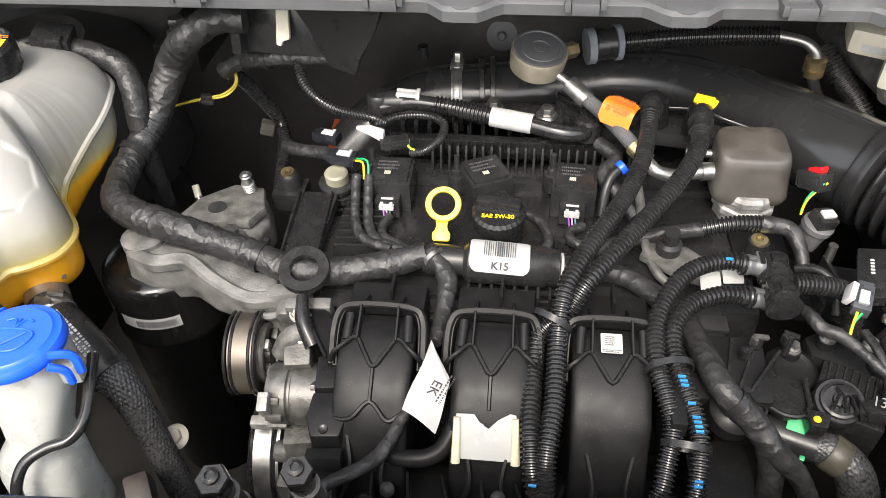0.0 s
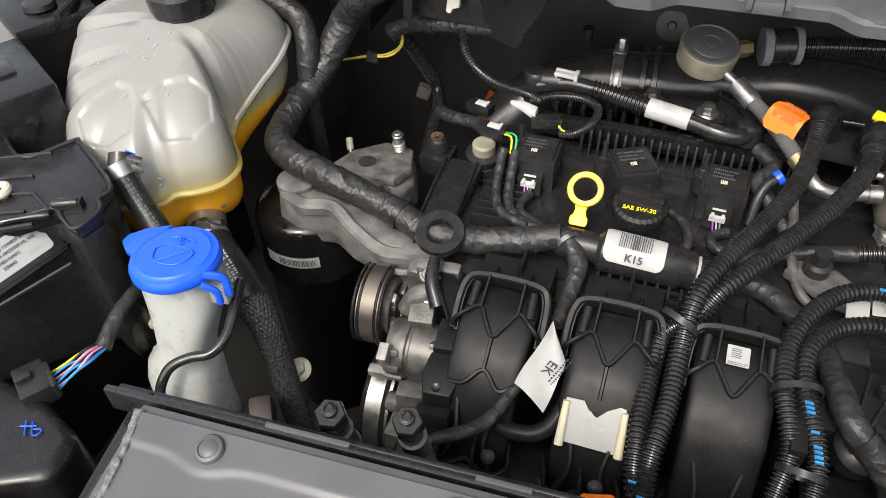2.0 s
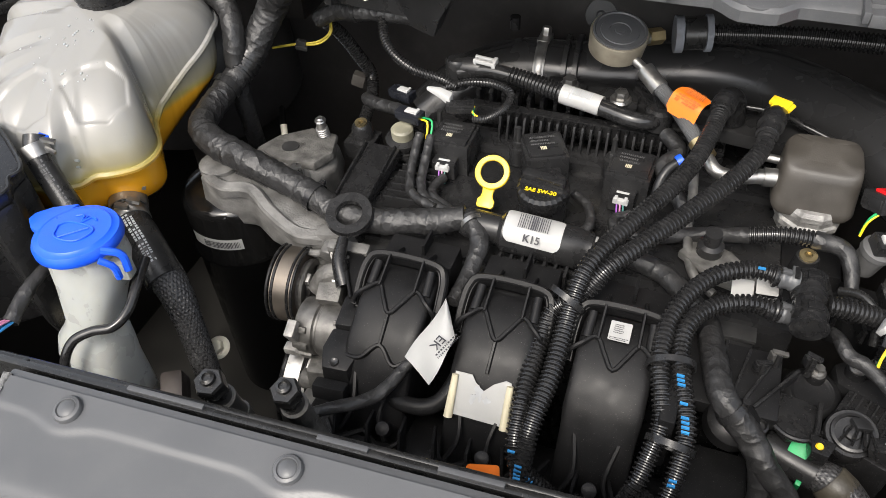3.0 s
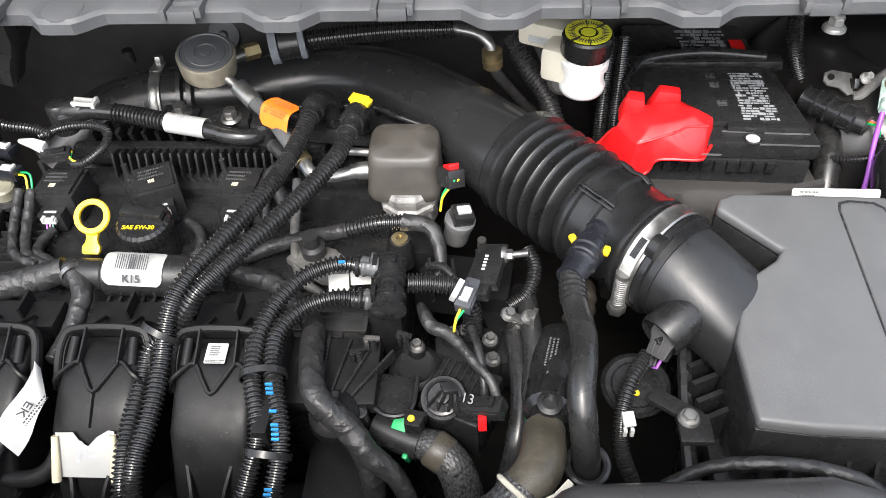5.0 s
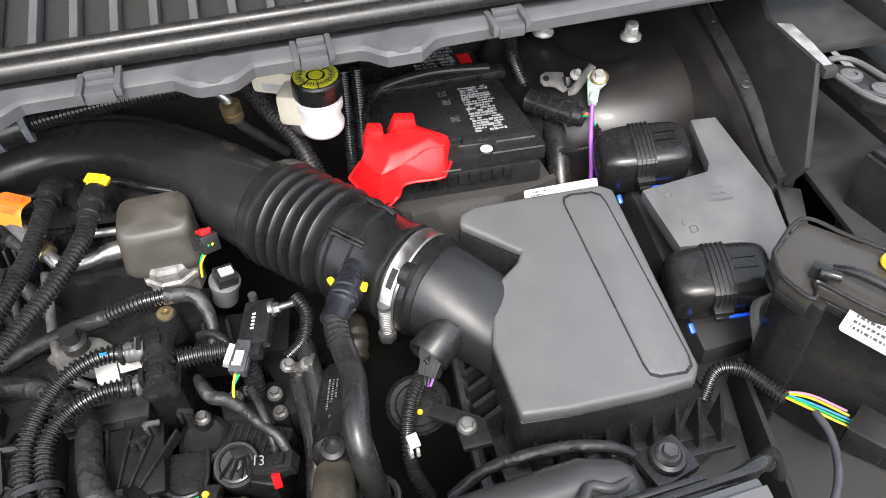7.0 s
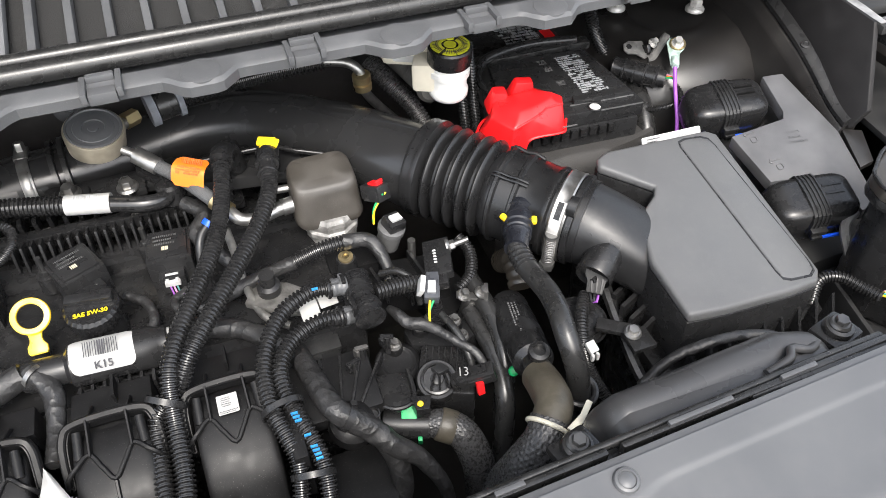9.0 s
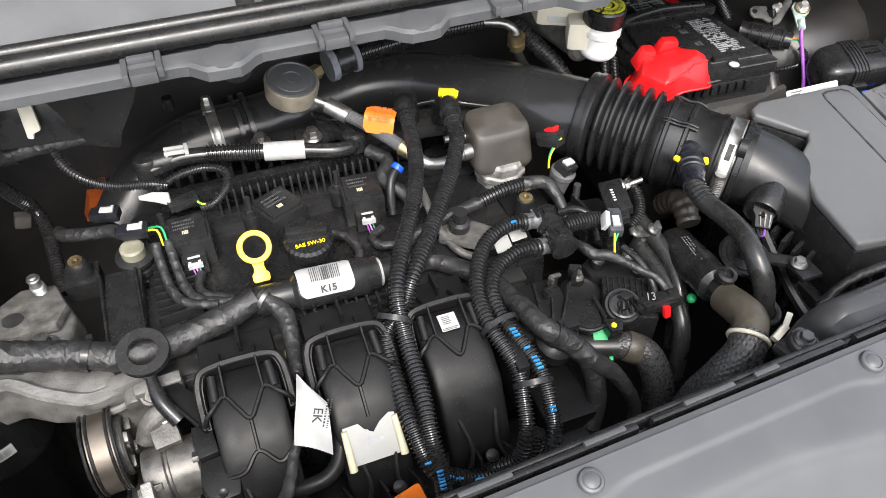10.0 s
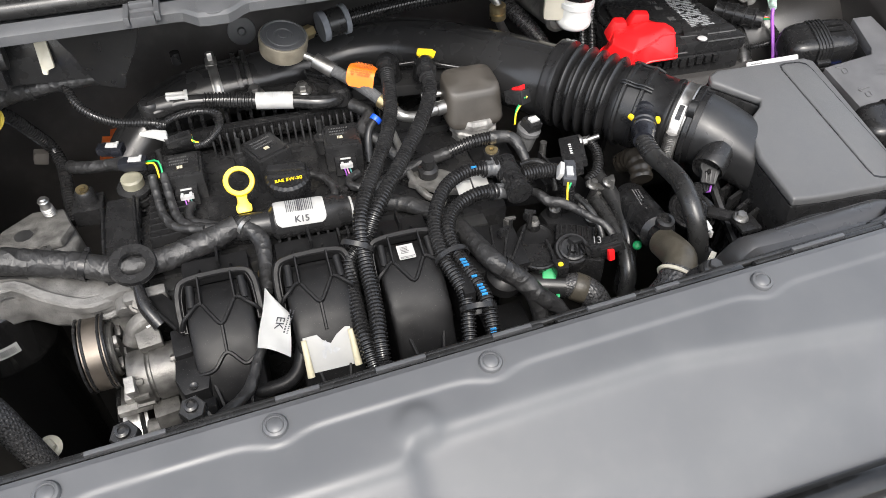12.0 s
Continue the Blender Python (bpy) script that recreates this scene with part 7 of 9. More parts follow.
part("step_front", Shape().prism([(0.530, 0.590), (0.600, 0.586), (0.598, 0.597), (0.532, 0.600)], 0.912, 0.9185), BLACK, bat, bevel=0.0012)
for x, y, z, w in ((0.583, 0.5865, 0.9130, 0.040), (0.582, 0.5725, 0.9105, 0.052), (0.505, 0.562, 0.9085, 0.030), (0.540, 0.590, 0.9130, 0.028)):
    part("edge_line", Shape().box((x, y, z), (w, 0.0012, 0.0012), (0, 0, -3)), DIMINK, bat)
part("fold_rib", Shape().tube([(0.455, 0.690, 0.9165), (0.475, 0.704, 0.922), (0.53, 0.712, 0.924), (0.592, 0.708, 0.921)], 0.0055, 10).tube([(0.449, 0.640, 0.914), (0.449, 0.670, 0.917), (0.462, 0.694, 0.920), (0.478, 0.701, 0.921)], 0.003, 8), SATIN, bat, "folded black insulation edge")
for k in range(9):
    part("vent_slot", Shape().box((0.478 + 0.0115 * k, 0.5735 - 0.0005 * k, 0.888), (0.0080, 0.004, 0.010)), SATIN, bat)
for dx, dy in ((-0.016, 0.036), (-0.014, 0.020), (-0.010, -0.012)):
    part("mould_mark", blocks(plane_at((0.536 + dx * 0.3, 0.640 + dy, 0.9188), (1, -0.04, 0), (-0.16, 0.98, 0)), 0.010, 0.010, 4, int(900 * dy) + 50), DIMINK, bat)
part("wrap", Shape().prism([(0.470, 0.560), (0.612, 0.552), (0.620, 0.562), (0.606, 0.81), (0.44, 0.815), (0.436, 0.575)], 0.70, 0.868), FELT, bat, "woven thermal wrap", bevel=0.004)
rows = []
for i in range(15):
    u = i / 14
    x, top = 0.468 + 0.146 * u, 0.866 + 0.020 * u ** 1.5
    rows.append([Vector((x, 0.556 - 0.008 * u + dy + 0.003 * math.sin(7 * u + 40 * dz), top - dz)) for dy, dz in ((0.006, 0.0), (0.0, 0.001), (-0.006, 0.02), (-0.010, 0.06), (-0.010, 0.12))])
part("wrap_front", Shape().rings(rows, close=False), FELT, bat, "drooping woven front of the wrap", smooth=60)
rc = thing("terminal_cover", "bright red plastic battery terminal cover", "terminal cover", (0.465, 0.60, 0.89))
low = [(0.416, 0.602, 0.889), (0.436, 0.553, 0.886), (0.456, 0.559, 0.889), (0.465, 0.560, 0.903), (0.497, 0.556, 0.906), (0.506, 0.562, 0.906), (0.522, 0.602, 0.906), (0.490, 0.624, 0.906), (0.440, 0.624, 0.895)]
high = [(0.429, 0.586, 0.922), (0.4436, 0.559, 0.922), (0.456, 0.562, 0.925), (0.467, 0.565, 0.926), (0.496, 0.574, 0.928), (0.508, 0.577, 0.928), (0.517, 0.595, 0.925), (0.490, 0.613, 0.931), (0.440, 0.608, 0.929)]
crown = [(0.474 + (x - 0.474) * 0.62, 0.590 + (y - 0.590) * 0.55, 0.934 + 0.05 * (x - 0.474)) for x, y, z in high]
part("cap", Shape().rings([[Vector(p) for p in r] for r in (low, high, crown)]), REDCAP, rc, bevel=0.0022, steps=2)
part("rim", Shape().tube([Vector(p) + Vector((0, 0, 0.001)) for p in low + low[:1]], 0.0016, 8, 0.003), REDCAP, rc)
for cx, cy, cz, w, d in ((0.447, 0.613, 0.926, 0.024, 0.022), (0.477, 0.617, 0.930, 0.032, 0.018)):
    part("hinge", Shape().box((cx, cy, cz), (w, d, 0.026), (8, 6, -6), 0.62), REDCAP, rc, bevel=0.003)
part("fold", Shape().tube([(0.4436, 0.5585, 0.9225), (0.467, 0.5645, 0.9265), (0.482, 0.570, 0.9285), (0.488, 0.574, 0.9295), (0.508, 0.577, 0.9285)], 0.0011, 6), REDCAP, rc)
# ---- engine computer, fuse box and the wing side ----
ecu = thing("engine_computer", "satin grey metal engine computer with two black plugs", "control unit", (0.76, 0.52, 0.80))
out = [(0.683, 0.503), (0.695, 0.441), (0.751, 0.430), (0.766, 0.410), (0.770, 0.380), (0.792, 0.385), (0.800, 0.470), (0.782, 0.556), (0.757, 0.560), (0.755, 0.512), (0.750, 0.504)]
satin = surface("satin grey metal", (0.085, 0.085, 0.089), 0.4, 0.0, scale=25, bump=0.2)


def ecu_z(x, y):
    return 0.870 + 0.35 * (y - 0.441) + 0.10 * (x - 0.695)


part("case", Shape().prism(out, lambda x, y: ecu_z(x, y) - 0.014, ecu_z), satin, ecu, bevel=0.0015)
part("tray", Shape().prism([(0.698, 0.37), (0.79, 0.37), (0.80, 0.57), (0.690, 0.57)], 0.70, lambda x, y: ecu_z(x, y) - 0.045), MATT, ecu, bevel=0.006)
for dx, dy in ((0.012, 0.050), (0.022, 0.012)):
    m = plane_at((0.692 + dx, 0.441 + dy, ecu_z(0.692 + dx, 0.441 + dy) + 0.0006), (1, 0.0, 0.1), (0, 1, 0.35))
    part("stamp", Shape().tube([m @ Vector(q) for q in ((-0.003, -0.003, 0), (0.003, -0.003, 0), (0.003, 0.003, 0), (-0.003, 0.003, 0), (-0.003, -0.003, 0))], 0.0005, 6, 0.003), satin, ecu)
    part("arrow", Shape().tube([m @ Vector(q) for q in ((-0.008, 0.009, 0), (0.006, 0.009, 0))], 0.0006, 6).tube([m @ Vector(q) for q in ((-0.005, 0.012, 0), (-0.008, 0.009, 0), (-0.005, 0.006, 0))], 0.0006, 6, 0.002), satin, ecu)
m = plane_at((0.748, 0.480, ecu_z(0.748, 0.480) + 0.0005), (1, -0.2, 0.1), (0.2, 1, 0.35))
part("print", lines(m, 0.035, 0.02, 3, 41), satin, ecu)


def plug_cap(x, y, z):
    c = thing("computer_plug", "rounded black connector cover with a ribbed strap", "connector", (x, y, z - 0.03), "computer plugs")
    m = Matrix.Translation((x, y, z)) @ Euler((radians(14), radians(-4), radians(-11))).to_matrix().to_4x4()

    def local(sh):
        sh.v = [tuple(m @ Vector(q)) for q in sh.v]
        return sh

    rows = []
    for h, k in ((-0.034, 0.94), (-0.024, 1.0), (-0.004, 1.0), (0.006, 0.95), (0.011, 0.84), (0.0125, 0.6), (0.0127, 0.2)):
        rows.append([Vector((0.046 * k * math.copysign(abs(math.cos(a)) ** 0.42, math.cos(a)), 0.027 * k * math.copysign(abs(math.sin(a)) ** 0.42, math.sin(a)), h)) for a in [2 * math.pi * i / 48 for i in range(48)]])
    part("shell", local(Shape().rings(rows)), SATIN, c, smooth=60)
    around = [(0.0285, -0.010, 1, 0), (0.0282, 0.002, 1, 0.1), (0.0255, 0.0095, 0.7, 0.7), (0.018, 0.0128, 0.2, 1), (0.0, 0.0142, 0, 1), (-0.018, 0.0128, -0.2, 1), (-0.0255, 0.0095, -0.7, 0.7), (-0.0282, 0.002, -1, 0.1), (-0.0290, -0.016, -1, 0)]
    part("strap", local(Shape().rings([[Vector((sx, y - ny * 0.002 * dn, z - nz * 0.002 * dn)) for sx, dn in ((-0.012, 1), (-0.012, 0), (0.007, 0), (0.007, 1))] for y, z, ny, nz in around])), BLACK, c, "ribbed plastic strap")
    for k in range(5):
        part("strap_rib", local(Shape().rings([[Vector((-0.0115 + 0.0042 * k + sx, y + ny * 0.0012 * dn, z + nz * 0.0012 * dn)) for sx, dn in ((0, -1), (0, 1), (0.0016, 1), (0.0016, -1))] for y, z, ny, nz in around])), BLACK, c)
    part("clasp", local(Shape().box((-0.0025, -0.0315, -0.010), (0.017, 0.007, 0.007)).box((-0.0025, -0.0325, -0.018), (0.012, 0.007, 0.005))), BLACK, c, bevel=0.001)
    for k in (0, 1):
        part("slot", local(Shape().box((0.020, 0.008 - 0.010 * k, 0.0124), (0.020, 0.0022, 0.0022))), GLOSS, c)
    part("blue_tab", local(Shape().box((-0.026, -0.034, -0.034), (0.005, 0.010, 0.006), (20, 0, 10))), BLUE, c, "blue lock tab", bevel=0.002)
    part("blue_lever", local(Shape().box((0.018, -0.031, -0.024), (0.026, 0.003, 0.004))), BLUE, c, "blue lever edge", bevel=0.001)


plug_cap(0.703, 0.548, 0.902)
plug_cap(0.708, 0.396, 0.876)

fb = thing("fuse_box", "dark lidded fuse box with a white label beside the wing", "fuse box", (0.79, 0.31, 0.80))
lid = [(0.705, 0.344), (0.712, 0.352), (0.751, 0.376), (0.775, 0.348), (0.835, 0.262), (0.79, 0.225), (0.745, 0.275), (0.722, 0.312), (0.716, 0.303), (0.708, 0.299), (0.700, 0.325)]
tan = surface("brown-black translucent plastic", (0.040, 0.036, 0.031), 0.35, vary=0.12, bump=0.1)
part("case", Shape().prism([(x + 0.012, y - 0.004) for x, y in lid], 0.78, 0.936), BLACK, fb, bevel=0.004)
part("case_lip", Shape().prism(lid, 0.926, 0.936), BLACK, fb, bevel=0.002)
part("lid", Shape().prism(lid, 0.936, 0.947, shrink=0.98), tan, fb, "brown-black lid", bevel=0.002)
part("lid_rim", Shape().tube([(x * 0.97 + 0.0225, y * 0.97 + 0.0095, 0.949) for x, y in lid + lid[:1]], 0.0018, 8, 0.003), BLACK, fb)
part("latch", Shape().box((0.728, 0.318, 0.952), (0.014, 0.010, 0.012), (0, 0, -50)).rod((0.722, 0.314, 0.958), (0.734, 0.304, 0.958), 0.004), SATIN, fb, bevel=0.002)
part("latch_bar", Shape().tube([(0.738, 0.318, 0.952), (0.748, 0.306, 0.957), (0.764, 0.282, 0.957), (0.790, 0.250, 0.952)], 0.004, 10), SATIN, fb)
m = plane_at((0.752, 0.262, 0.935), (0.52, -0.78, -0.05), (0.50, 0.38, 0.77))
part("label", card(m, 0.062, 0.026), PAPER, fb)
part("print", lines(m @ Matrix.Translation((0, 0, 0.0006)), 0.050, 0.018, 4, 51), INK, fb)
part("yellow_ring", Shape().torus((0.787, 0.312, 0.950), (0, 0, 1), 0.0075, 0.003, 22, 8), YELLOW, fb, "pale yellow ring")
hb2 = thing("headlamp_bracket", "black ribbed headlamp bracket at the wing", "bracket", (0.88, 0.48, 0.95))
out = [(0.858, 0.520), (0.872, 0.532), (0.892, 0.520), (0.900, 0.458), (0.884, 0.450), (0.866, 0.470)]
part("plate", Shape().prism(out, 0.965, 0.977), BLACK, hb2, bevel=0.002)
part("rim", Shape().tube([(x, y, 0.981) for x, y in out + out[:1]], 0.0028, 8, 0.003), GRAIN, hb2)
for x, y in ((0.876, 0.506), (0.888, 0.478)):
    part("screw", Shape().turn([(0.010, 0), (0.0098, 0.003), (0.005, 0.004), (0.0045, 0.002)], (x, y, 0.977), (0, 0, 1), 24), GRAIN, hb2)
for k in range(7):
    part("rib", Shape().box((0.869 + 0.003 * k, 0.476 - 0.003 * k, 0.979), (0.0016, 0.014, 0.005), (0, 0, 30)), GRAIN, hb2)
lat = thing("lattice_box", "black box with a lattice lid beside the wing", "relay box", (0.88, 0.41, 0.93))
part("case", Shape().prism([(0.846, 0.430), (0.905, 0.445), (0.925, 0.38), (0.856, 0.368)], 0.84, 0.952), BLACK, lat, bevel=0.003)
part("lid", Shape().prism([(0.850, 0.428), (0.905, 0.442), (0.922, 0.384), (0.860, 0.372)], 0.952, 0.957), SATIN, lat, bevel=0.002)
for k in range(5):
    part("lattice_bar", Shape().box((0.866 + 0.011 * k, 0.404, 0.9605), (0.0025, 0.056, 0.007), (0, 0, -8)), GRAIN, lat)
for k in range(4):
    part("lattice_bar", Shape().box((0.888, 0.384 + 0.014 * k, 0.9600), (0.058, 0.0025, 0.007), (0, 0, 14)), GRAIN, lat)
wr = thing("headlamp_wiring", "headlamp wiring loom with bare coloured wires", "wiring harness", (0.72, 0.29, 0.82))
part("loom", Shape().tube([(0.660, 0.312, 0.822), (0.676, 0.326, 0.838), (0.694, 0.320, 0.842), (0.706, 0.302, 0.841), (0.714, 0.284, 0.842)], 0.0064, 14, ridge=0.16, pitch=0.0034), CONVO, wr)
for k, mat in enumerate((YELLOW, GREEN, SKYBLUE, YELLOW, PINK)):
    part("wire", Shape().tube([(0.711 + 0.001 * k, 0.288 + 0.0005 * k, 0.843), (0.722 + 0.002 * k, 0.266 + 0.003 * k, 0.850 - 0.001 * (k % 3)), (0.742 + 0.001 * k, 0.240 + 0.004 * k, 0.852)], 0.0011, 6), mat, wr)
part("plug", Shape().box((0.752, 0.236, 0.848), (0.03, 0.03, 0.024), (0, 0, 35)), BLACK, wr, bevel=0.003)
hose("drain_cable", "thin grey cable hanging beside the headlamp", [(0.722, 0.262, 0.852), (0.721, 0.240, 0.852), (0.710, 0.214, 0.850), (0.688, 0.190, 0.848), (0.651, 0.164, 0.84)], 0.0032, surface("slate grey plastic", (0.055, 0.058, 0.066), 0.35), "cable")
arm = thing("pale_bracket", "dull grey metal bracket arm below the fuse box", "bracket", (0.735, 0.345, 0.82))
part("arm", Shape().tube([(0.745, 0.37, 0.87), (0.728, 0.362, 0.862), (0.722, 0.340, 0.845), (0.722, 0.318, 0.82)], 0.005, 8), CAST, arm)

gn = thing("ground_strap", "green-coated earth terminal bolted to the strut tower", "earth terminal", (0.70, 0.65, 0.91))
m = plane_at((0.684, 0.634, 0.924), (0.9, -0.42, 0.05), (0.018, 0.038, 0.015))
part("terminal", Shape().prism([(-0.005, -0.021), (0.005, -0.021), (0.0065, -0.004), (0.013, 0.004), (0.012, 0.017), (-0.003, 0.021), (-0.0075, 0.013)], 0, 0.003, m), surface("pale green coating", (0.36, 0.47, 0.42), 0.45, vary=0.35, scale=160), gn, bevel=0.001)
part("crimp", Shape().rod(m @ Vector((0, -0.024, 0.003)), m @ Vector((0, -0.010, 0.003)), 0.0042), MATS["pale green coating"], gn)
bolt(m @ Vector((0.005, 0.010, 0.004)), m.to_3x3() @ Vector((0, -0.1, 1)), 0.0050, 0.008, ZINC, gn)
part("yellow_washer", Shape().torus(m @ Vector((0.005, 0.010, 0.0035)), m.to_3x3() @ Vector((0, 0, 1)), 0.0085, 0.0016, 20, 8), BRASS, gn)
part("wire", Shape().tube([m @ Vector((0, -0.020, 0.003)), (0.672, 0.606, 0.908), (0.666, 0.590, 0.895), (0.661, 0.569, 0.868), (0.656, 0.552, 0.82)], 0.0024, 10), PURPLE, gn, "purple wire")
hk = thing("tower_bracket", "grey metal bracket with holes on the strut tower", "bracket", (0.655, 0.685, 0.90))
m = plane_at((0.656, 0.668, 0.917), (1, -0.1, -0.1), (0.1, 0.85, 0.5))
part("plate", Shape().prism([(-0.019, -0.003), (-0.018, 0.005), (-0.011, 0.009), (0.008, 0.008), (0.010, -0.014), (0.004, -0.016), (-0.004, -0.009), (-0.015, -0.008)], 0, 0.003, m), CAST, hk, bevel=0.001)
# No opening is cut: a dark disc paints the shade of the hole.
part("hole", Shape().turn([(0.0035, 0), (0.0034, 0.0006)], m @ Vector((-0.012, 0.001, 0.003)), m.to_3x3() @ Vector((0, 0, 1)), 16), SATIN, hk)
part("channel", Shape().box(m @ Vector((0.009, -0.003, 0.003)), (0.005, 0.018, 0.010), (-30, 0, 0)), SATIN, hk, bevel=0.001)
part("stay", Shape().strip([m @ Vector((0.010, -0.014, 0.001)), m @ Vector((0.018, -0.012, 0.002)), m @ Vector((0.030, 0.002, 0.006)), m @ Vector((0.040, 0.012, 0.008))], 0.008, 0.0015), CAST, hk)
bolt(m @ Vector((0.021, 0.004, 0.004)), (0.2, -0.5, 0.8), 0.004, 0.006, ZINC, hk)
tp = thing("tower_plug", "black ribbed round plug with coloured wires by the battery", "connector", (0.645, 0.645, 0.895))
ta, td = Vector((0.622, 0.664, 0.902)), Vector((0.66, -0.70, -0.02)).normalized()
prof = [(0.010, 0), (0.013, 0.002)]
for k in range(4):
    h = 0.004 + 0.013 * k
    prof += [(0.0125, h), (0.0125, h + 0.0095), (0.0138, h + 0.010), (0.0138, h + 0.012)]
prof += [(0.011, 0.057), (0.010, 0.066)]
part("body", Shape().turn(prof, ta, td, 24), SATIN, tp)
for k, mat in enumerate((GREEN, ORANGE, PINK)):
    part("wire", Shape().tube([ta + td * 0.064 + Vector((0.002 * k, 0.002 * k, 0.002)), ta + td * 0.076 + Vector((0, 0.003 * k, 0.004)), (0.678 + 0.001 * k, 0.606, 0.893)], 0.0012, 6), mat, tp)
hose("tower_loom", "black convoluted loom in front of the strut tower", [(0.625, 0.745, 0.955), (0.622, 0.725, 0.935), (0.626, 0.705, 0.91), (0.638, 0.68, 0.88), (0.65, 0.65, 0.85)], 0.0085, CONVO, ridge=0.17, pitch=0.0034)
hose("wire_tail", "grey convoluted wire tail beside the plug", [(0.678, 0.609, 0.894), (0.679, 0.598, 0.889), (0.670, 0.590, 0.884), (0.655, 0.594, 0.878), (0.640, 0.606, 0.870)], 0.0040, CONVO, ridge=0.2, pitch=0.003)
hose("battery_cable", "thick black battery cable beside the battery", [(0.648, 0.65, 0.88), (0.642, 0.615, 0.865), (0.636, 0.585, 0.84), (0.632, 0.56, 0.80)], 0.013, RUBBER)

# ---- radiator end at the right ----
sh = thing("radiator_shroud", "glossy black plastic radiator shroud with a mount", "shroud", (0.46, 0.22, 0.90))
SHROUD = surface("satin shroud plastic", (0.040, 0.040, 0.0415), 0.3, vary=0.06, scale=18, fine=1800, bump=0.05, grains=0.2)
rows = []
for i in range(41):
    u = i / 40
    x = 0.350 + 0.190 * u
    e = min(1.0, min(u, 1 - u) / 0.07) ** 0.5
    dip = 0.012 * max(0.0, (u - 0.80) / 0.2)
    rows.append([Vector((x, y - 0.012 * (1 - u) * (y > 0.2) - dip * (y > 0.2), 0.86 + (z - 0.86 - 0.3 * dip) * (0.80 + 0.20 * e))) for y, z in ((0.170, 0.86), (0.170, 0.944), (0.175, 0.950), (0.186, 0.952), (0.198, 0.9515), (0.201, 0.9485), (0.205, 0.9480), (0.209, 0.9515), (0.216, 0.9530), (0.224, 0.9505), (0.231, 0.943), (0.236, 0.930), (0.238, 0.90), (0.238, 0.86))])
part("shell", Shape().rings(rows), SHROUD, sh, smooth=55)
part("moulding", Shape().tube([(0.470, 0.192, 0.953), (0.492, 0.196, 0.955), (0.500, 0.204, 0.954), (0.514, 0.200, 0.951), (0.528, 0.206, 0.946)], 0.0034, 10), SHROUD, sh)
for x, y in ((0.557, 0.215), (0.324, 0.193)):
    rm = thing("radiator_mount", "black rubber radiator mount with a bolt", "mount", (x, y, 0.92), "radiator mounts")
    part("plate", Shape().box((x, y, 0.934), (0.034, 0.028, 0.010), (0, 0, 15)), SATIN, rm, bevel=0.005)
    part("bush", Shape().turn([(0.0115, 0), (0.0118, 0.003), (0.0105, 0.006), (0.0078, 0.007), (0.0074, 0.0045)], (x, y, 0.938), (0, -0.1, 1), 28), RUBBER, rm)
    bolt((x, y, 0.946), (0, -0.1, 1), 0.0052, 0.005, DARKGREY, rm)
hose("front_loom", "black convoluted loom along the front of the air box", [(0.43, 0.264, 0.862), (0.46, 0.268, 0.882), (0.49, 0.265, 0.892), (0.52, 0.264, 0.890), (0.55, 0.256, 0.886), (0.58, 0.238, 0.865), (0.60, 0.212, 0.845), (0.61, 0.19, 0.81)], 0.0045, TAPE, wrap=0.16)
hose("seal_tail", "black rubber tail of the front seal", [(0.44, 0.1755, 0.962), (0.515, 0.1765, 0.962), (0.560, 0.180, 0.960), (0.590, 0.187, 0.957), (0.606, 0.192, 0.953), (0.611, 0.194, 0.944)], 0.0050, RUBBER)
hose("overflow_hose", "plain black hose end beside the radiator", [(0.60, 0.205, 0.90), (0.63, 0.215, 0.895), (0.655, 0.228, 0.880), (0.668, 0.222, 0.850)], 0.0045, RUBBER)

# ---- coolant expansion tank ----
tank = thing("coolant_tank", "milky coolant tank half full of orange coolant", "coolant tank", (-0.42, 0.46, 0.80))
PLAN = [(-0.432, 0.333), (-0.411, 0.334), (-0.395, 0.341), (-0.387, 0.352), (-0.380, 0.363), (-0.364, 0.372), (-0.350, 0.385), (-0.346, 0.402), (-0.351, 0.420), (-0.366, 0.438), (-0.381, 0.460), (-0.378, 0.485), (-0.371, 0.512), (-0.364, 0.534), (-0.363, 0.555), (-0.373, 0.578), (-0.395, 0.597), (-0.43, 0.608), (-0.49, 0.602), (-0.540, 0.570), (-0.561, 0.525), (-0.560, 0.486), (-0.545, 0.452), (-0.526, 0.418), (-0.502, 0.383), (-0.476, 0.352), (-0.456, 0.337)]
MID = Vector((-0.441, 0.485))
N = 420
outline = smooth_line([(x, y, 0) for x, y in PLAN[-2:] + PLAN + PLAN[:2]], 0.001)
# creases in the moulding: two ends in plan, depth
CREASES = [(-0.600, 0.536, -0.490, 0.540, 0.011), (-0.580, 0.464, -0.462, 0.486, 0.015), (-0.556, 0.390, -0.456, 0.448, 0.015), (-0.520, 0.350, -0.444, 0.430, 0.008), (-0.385, 0.352, -0.424, 0.412, 0.007), (-0.362, 0.455, -0.420, 0.478, 0.009)]
# flat panels pressed into the two front lobes, in plan
PANELS = [[(-0.466, 0.372), (-0.458, 0.392), (-0.447, 0.409), (-0.434, 0.409), (-0.421, 0.395), (-0.414, 0.372), (-0.430, 0.358), (-0.452, 0.357)], [(-0.416, 0.399), (-0.406, 0.420), (-0.388, 0.433), (-0.370, 0.432), (-0.360, 0.414), (-0.368, 0.392), (-0.390, 0.380)]]


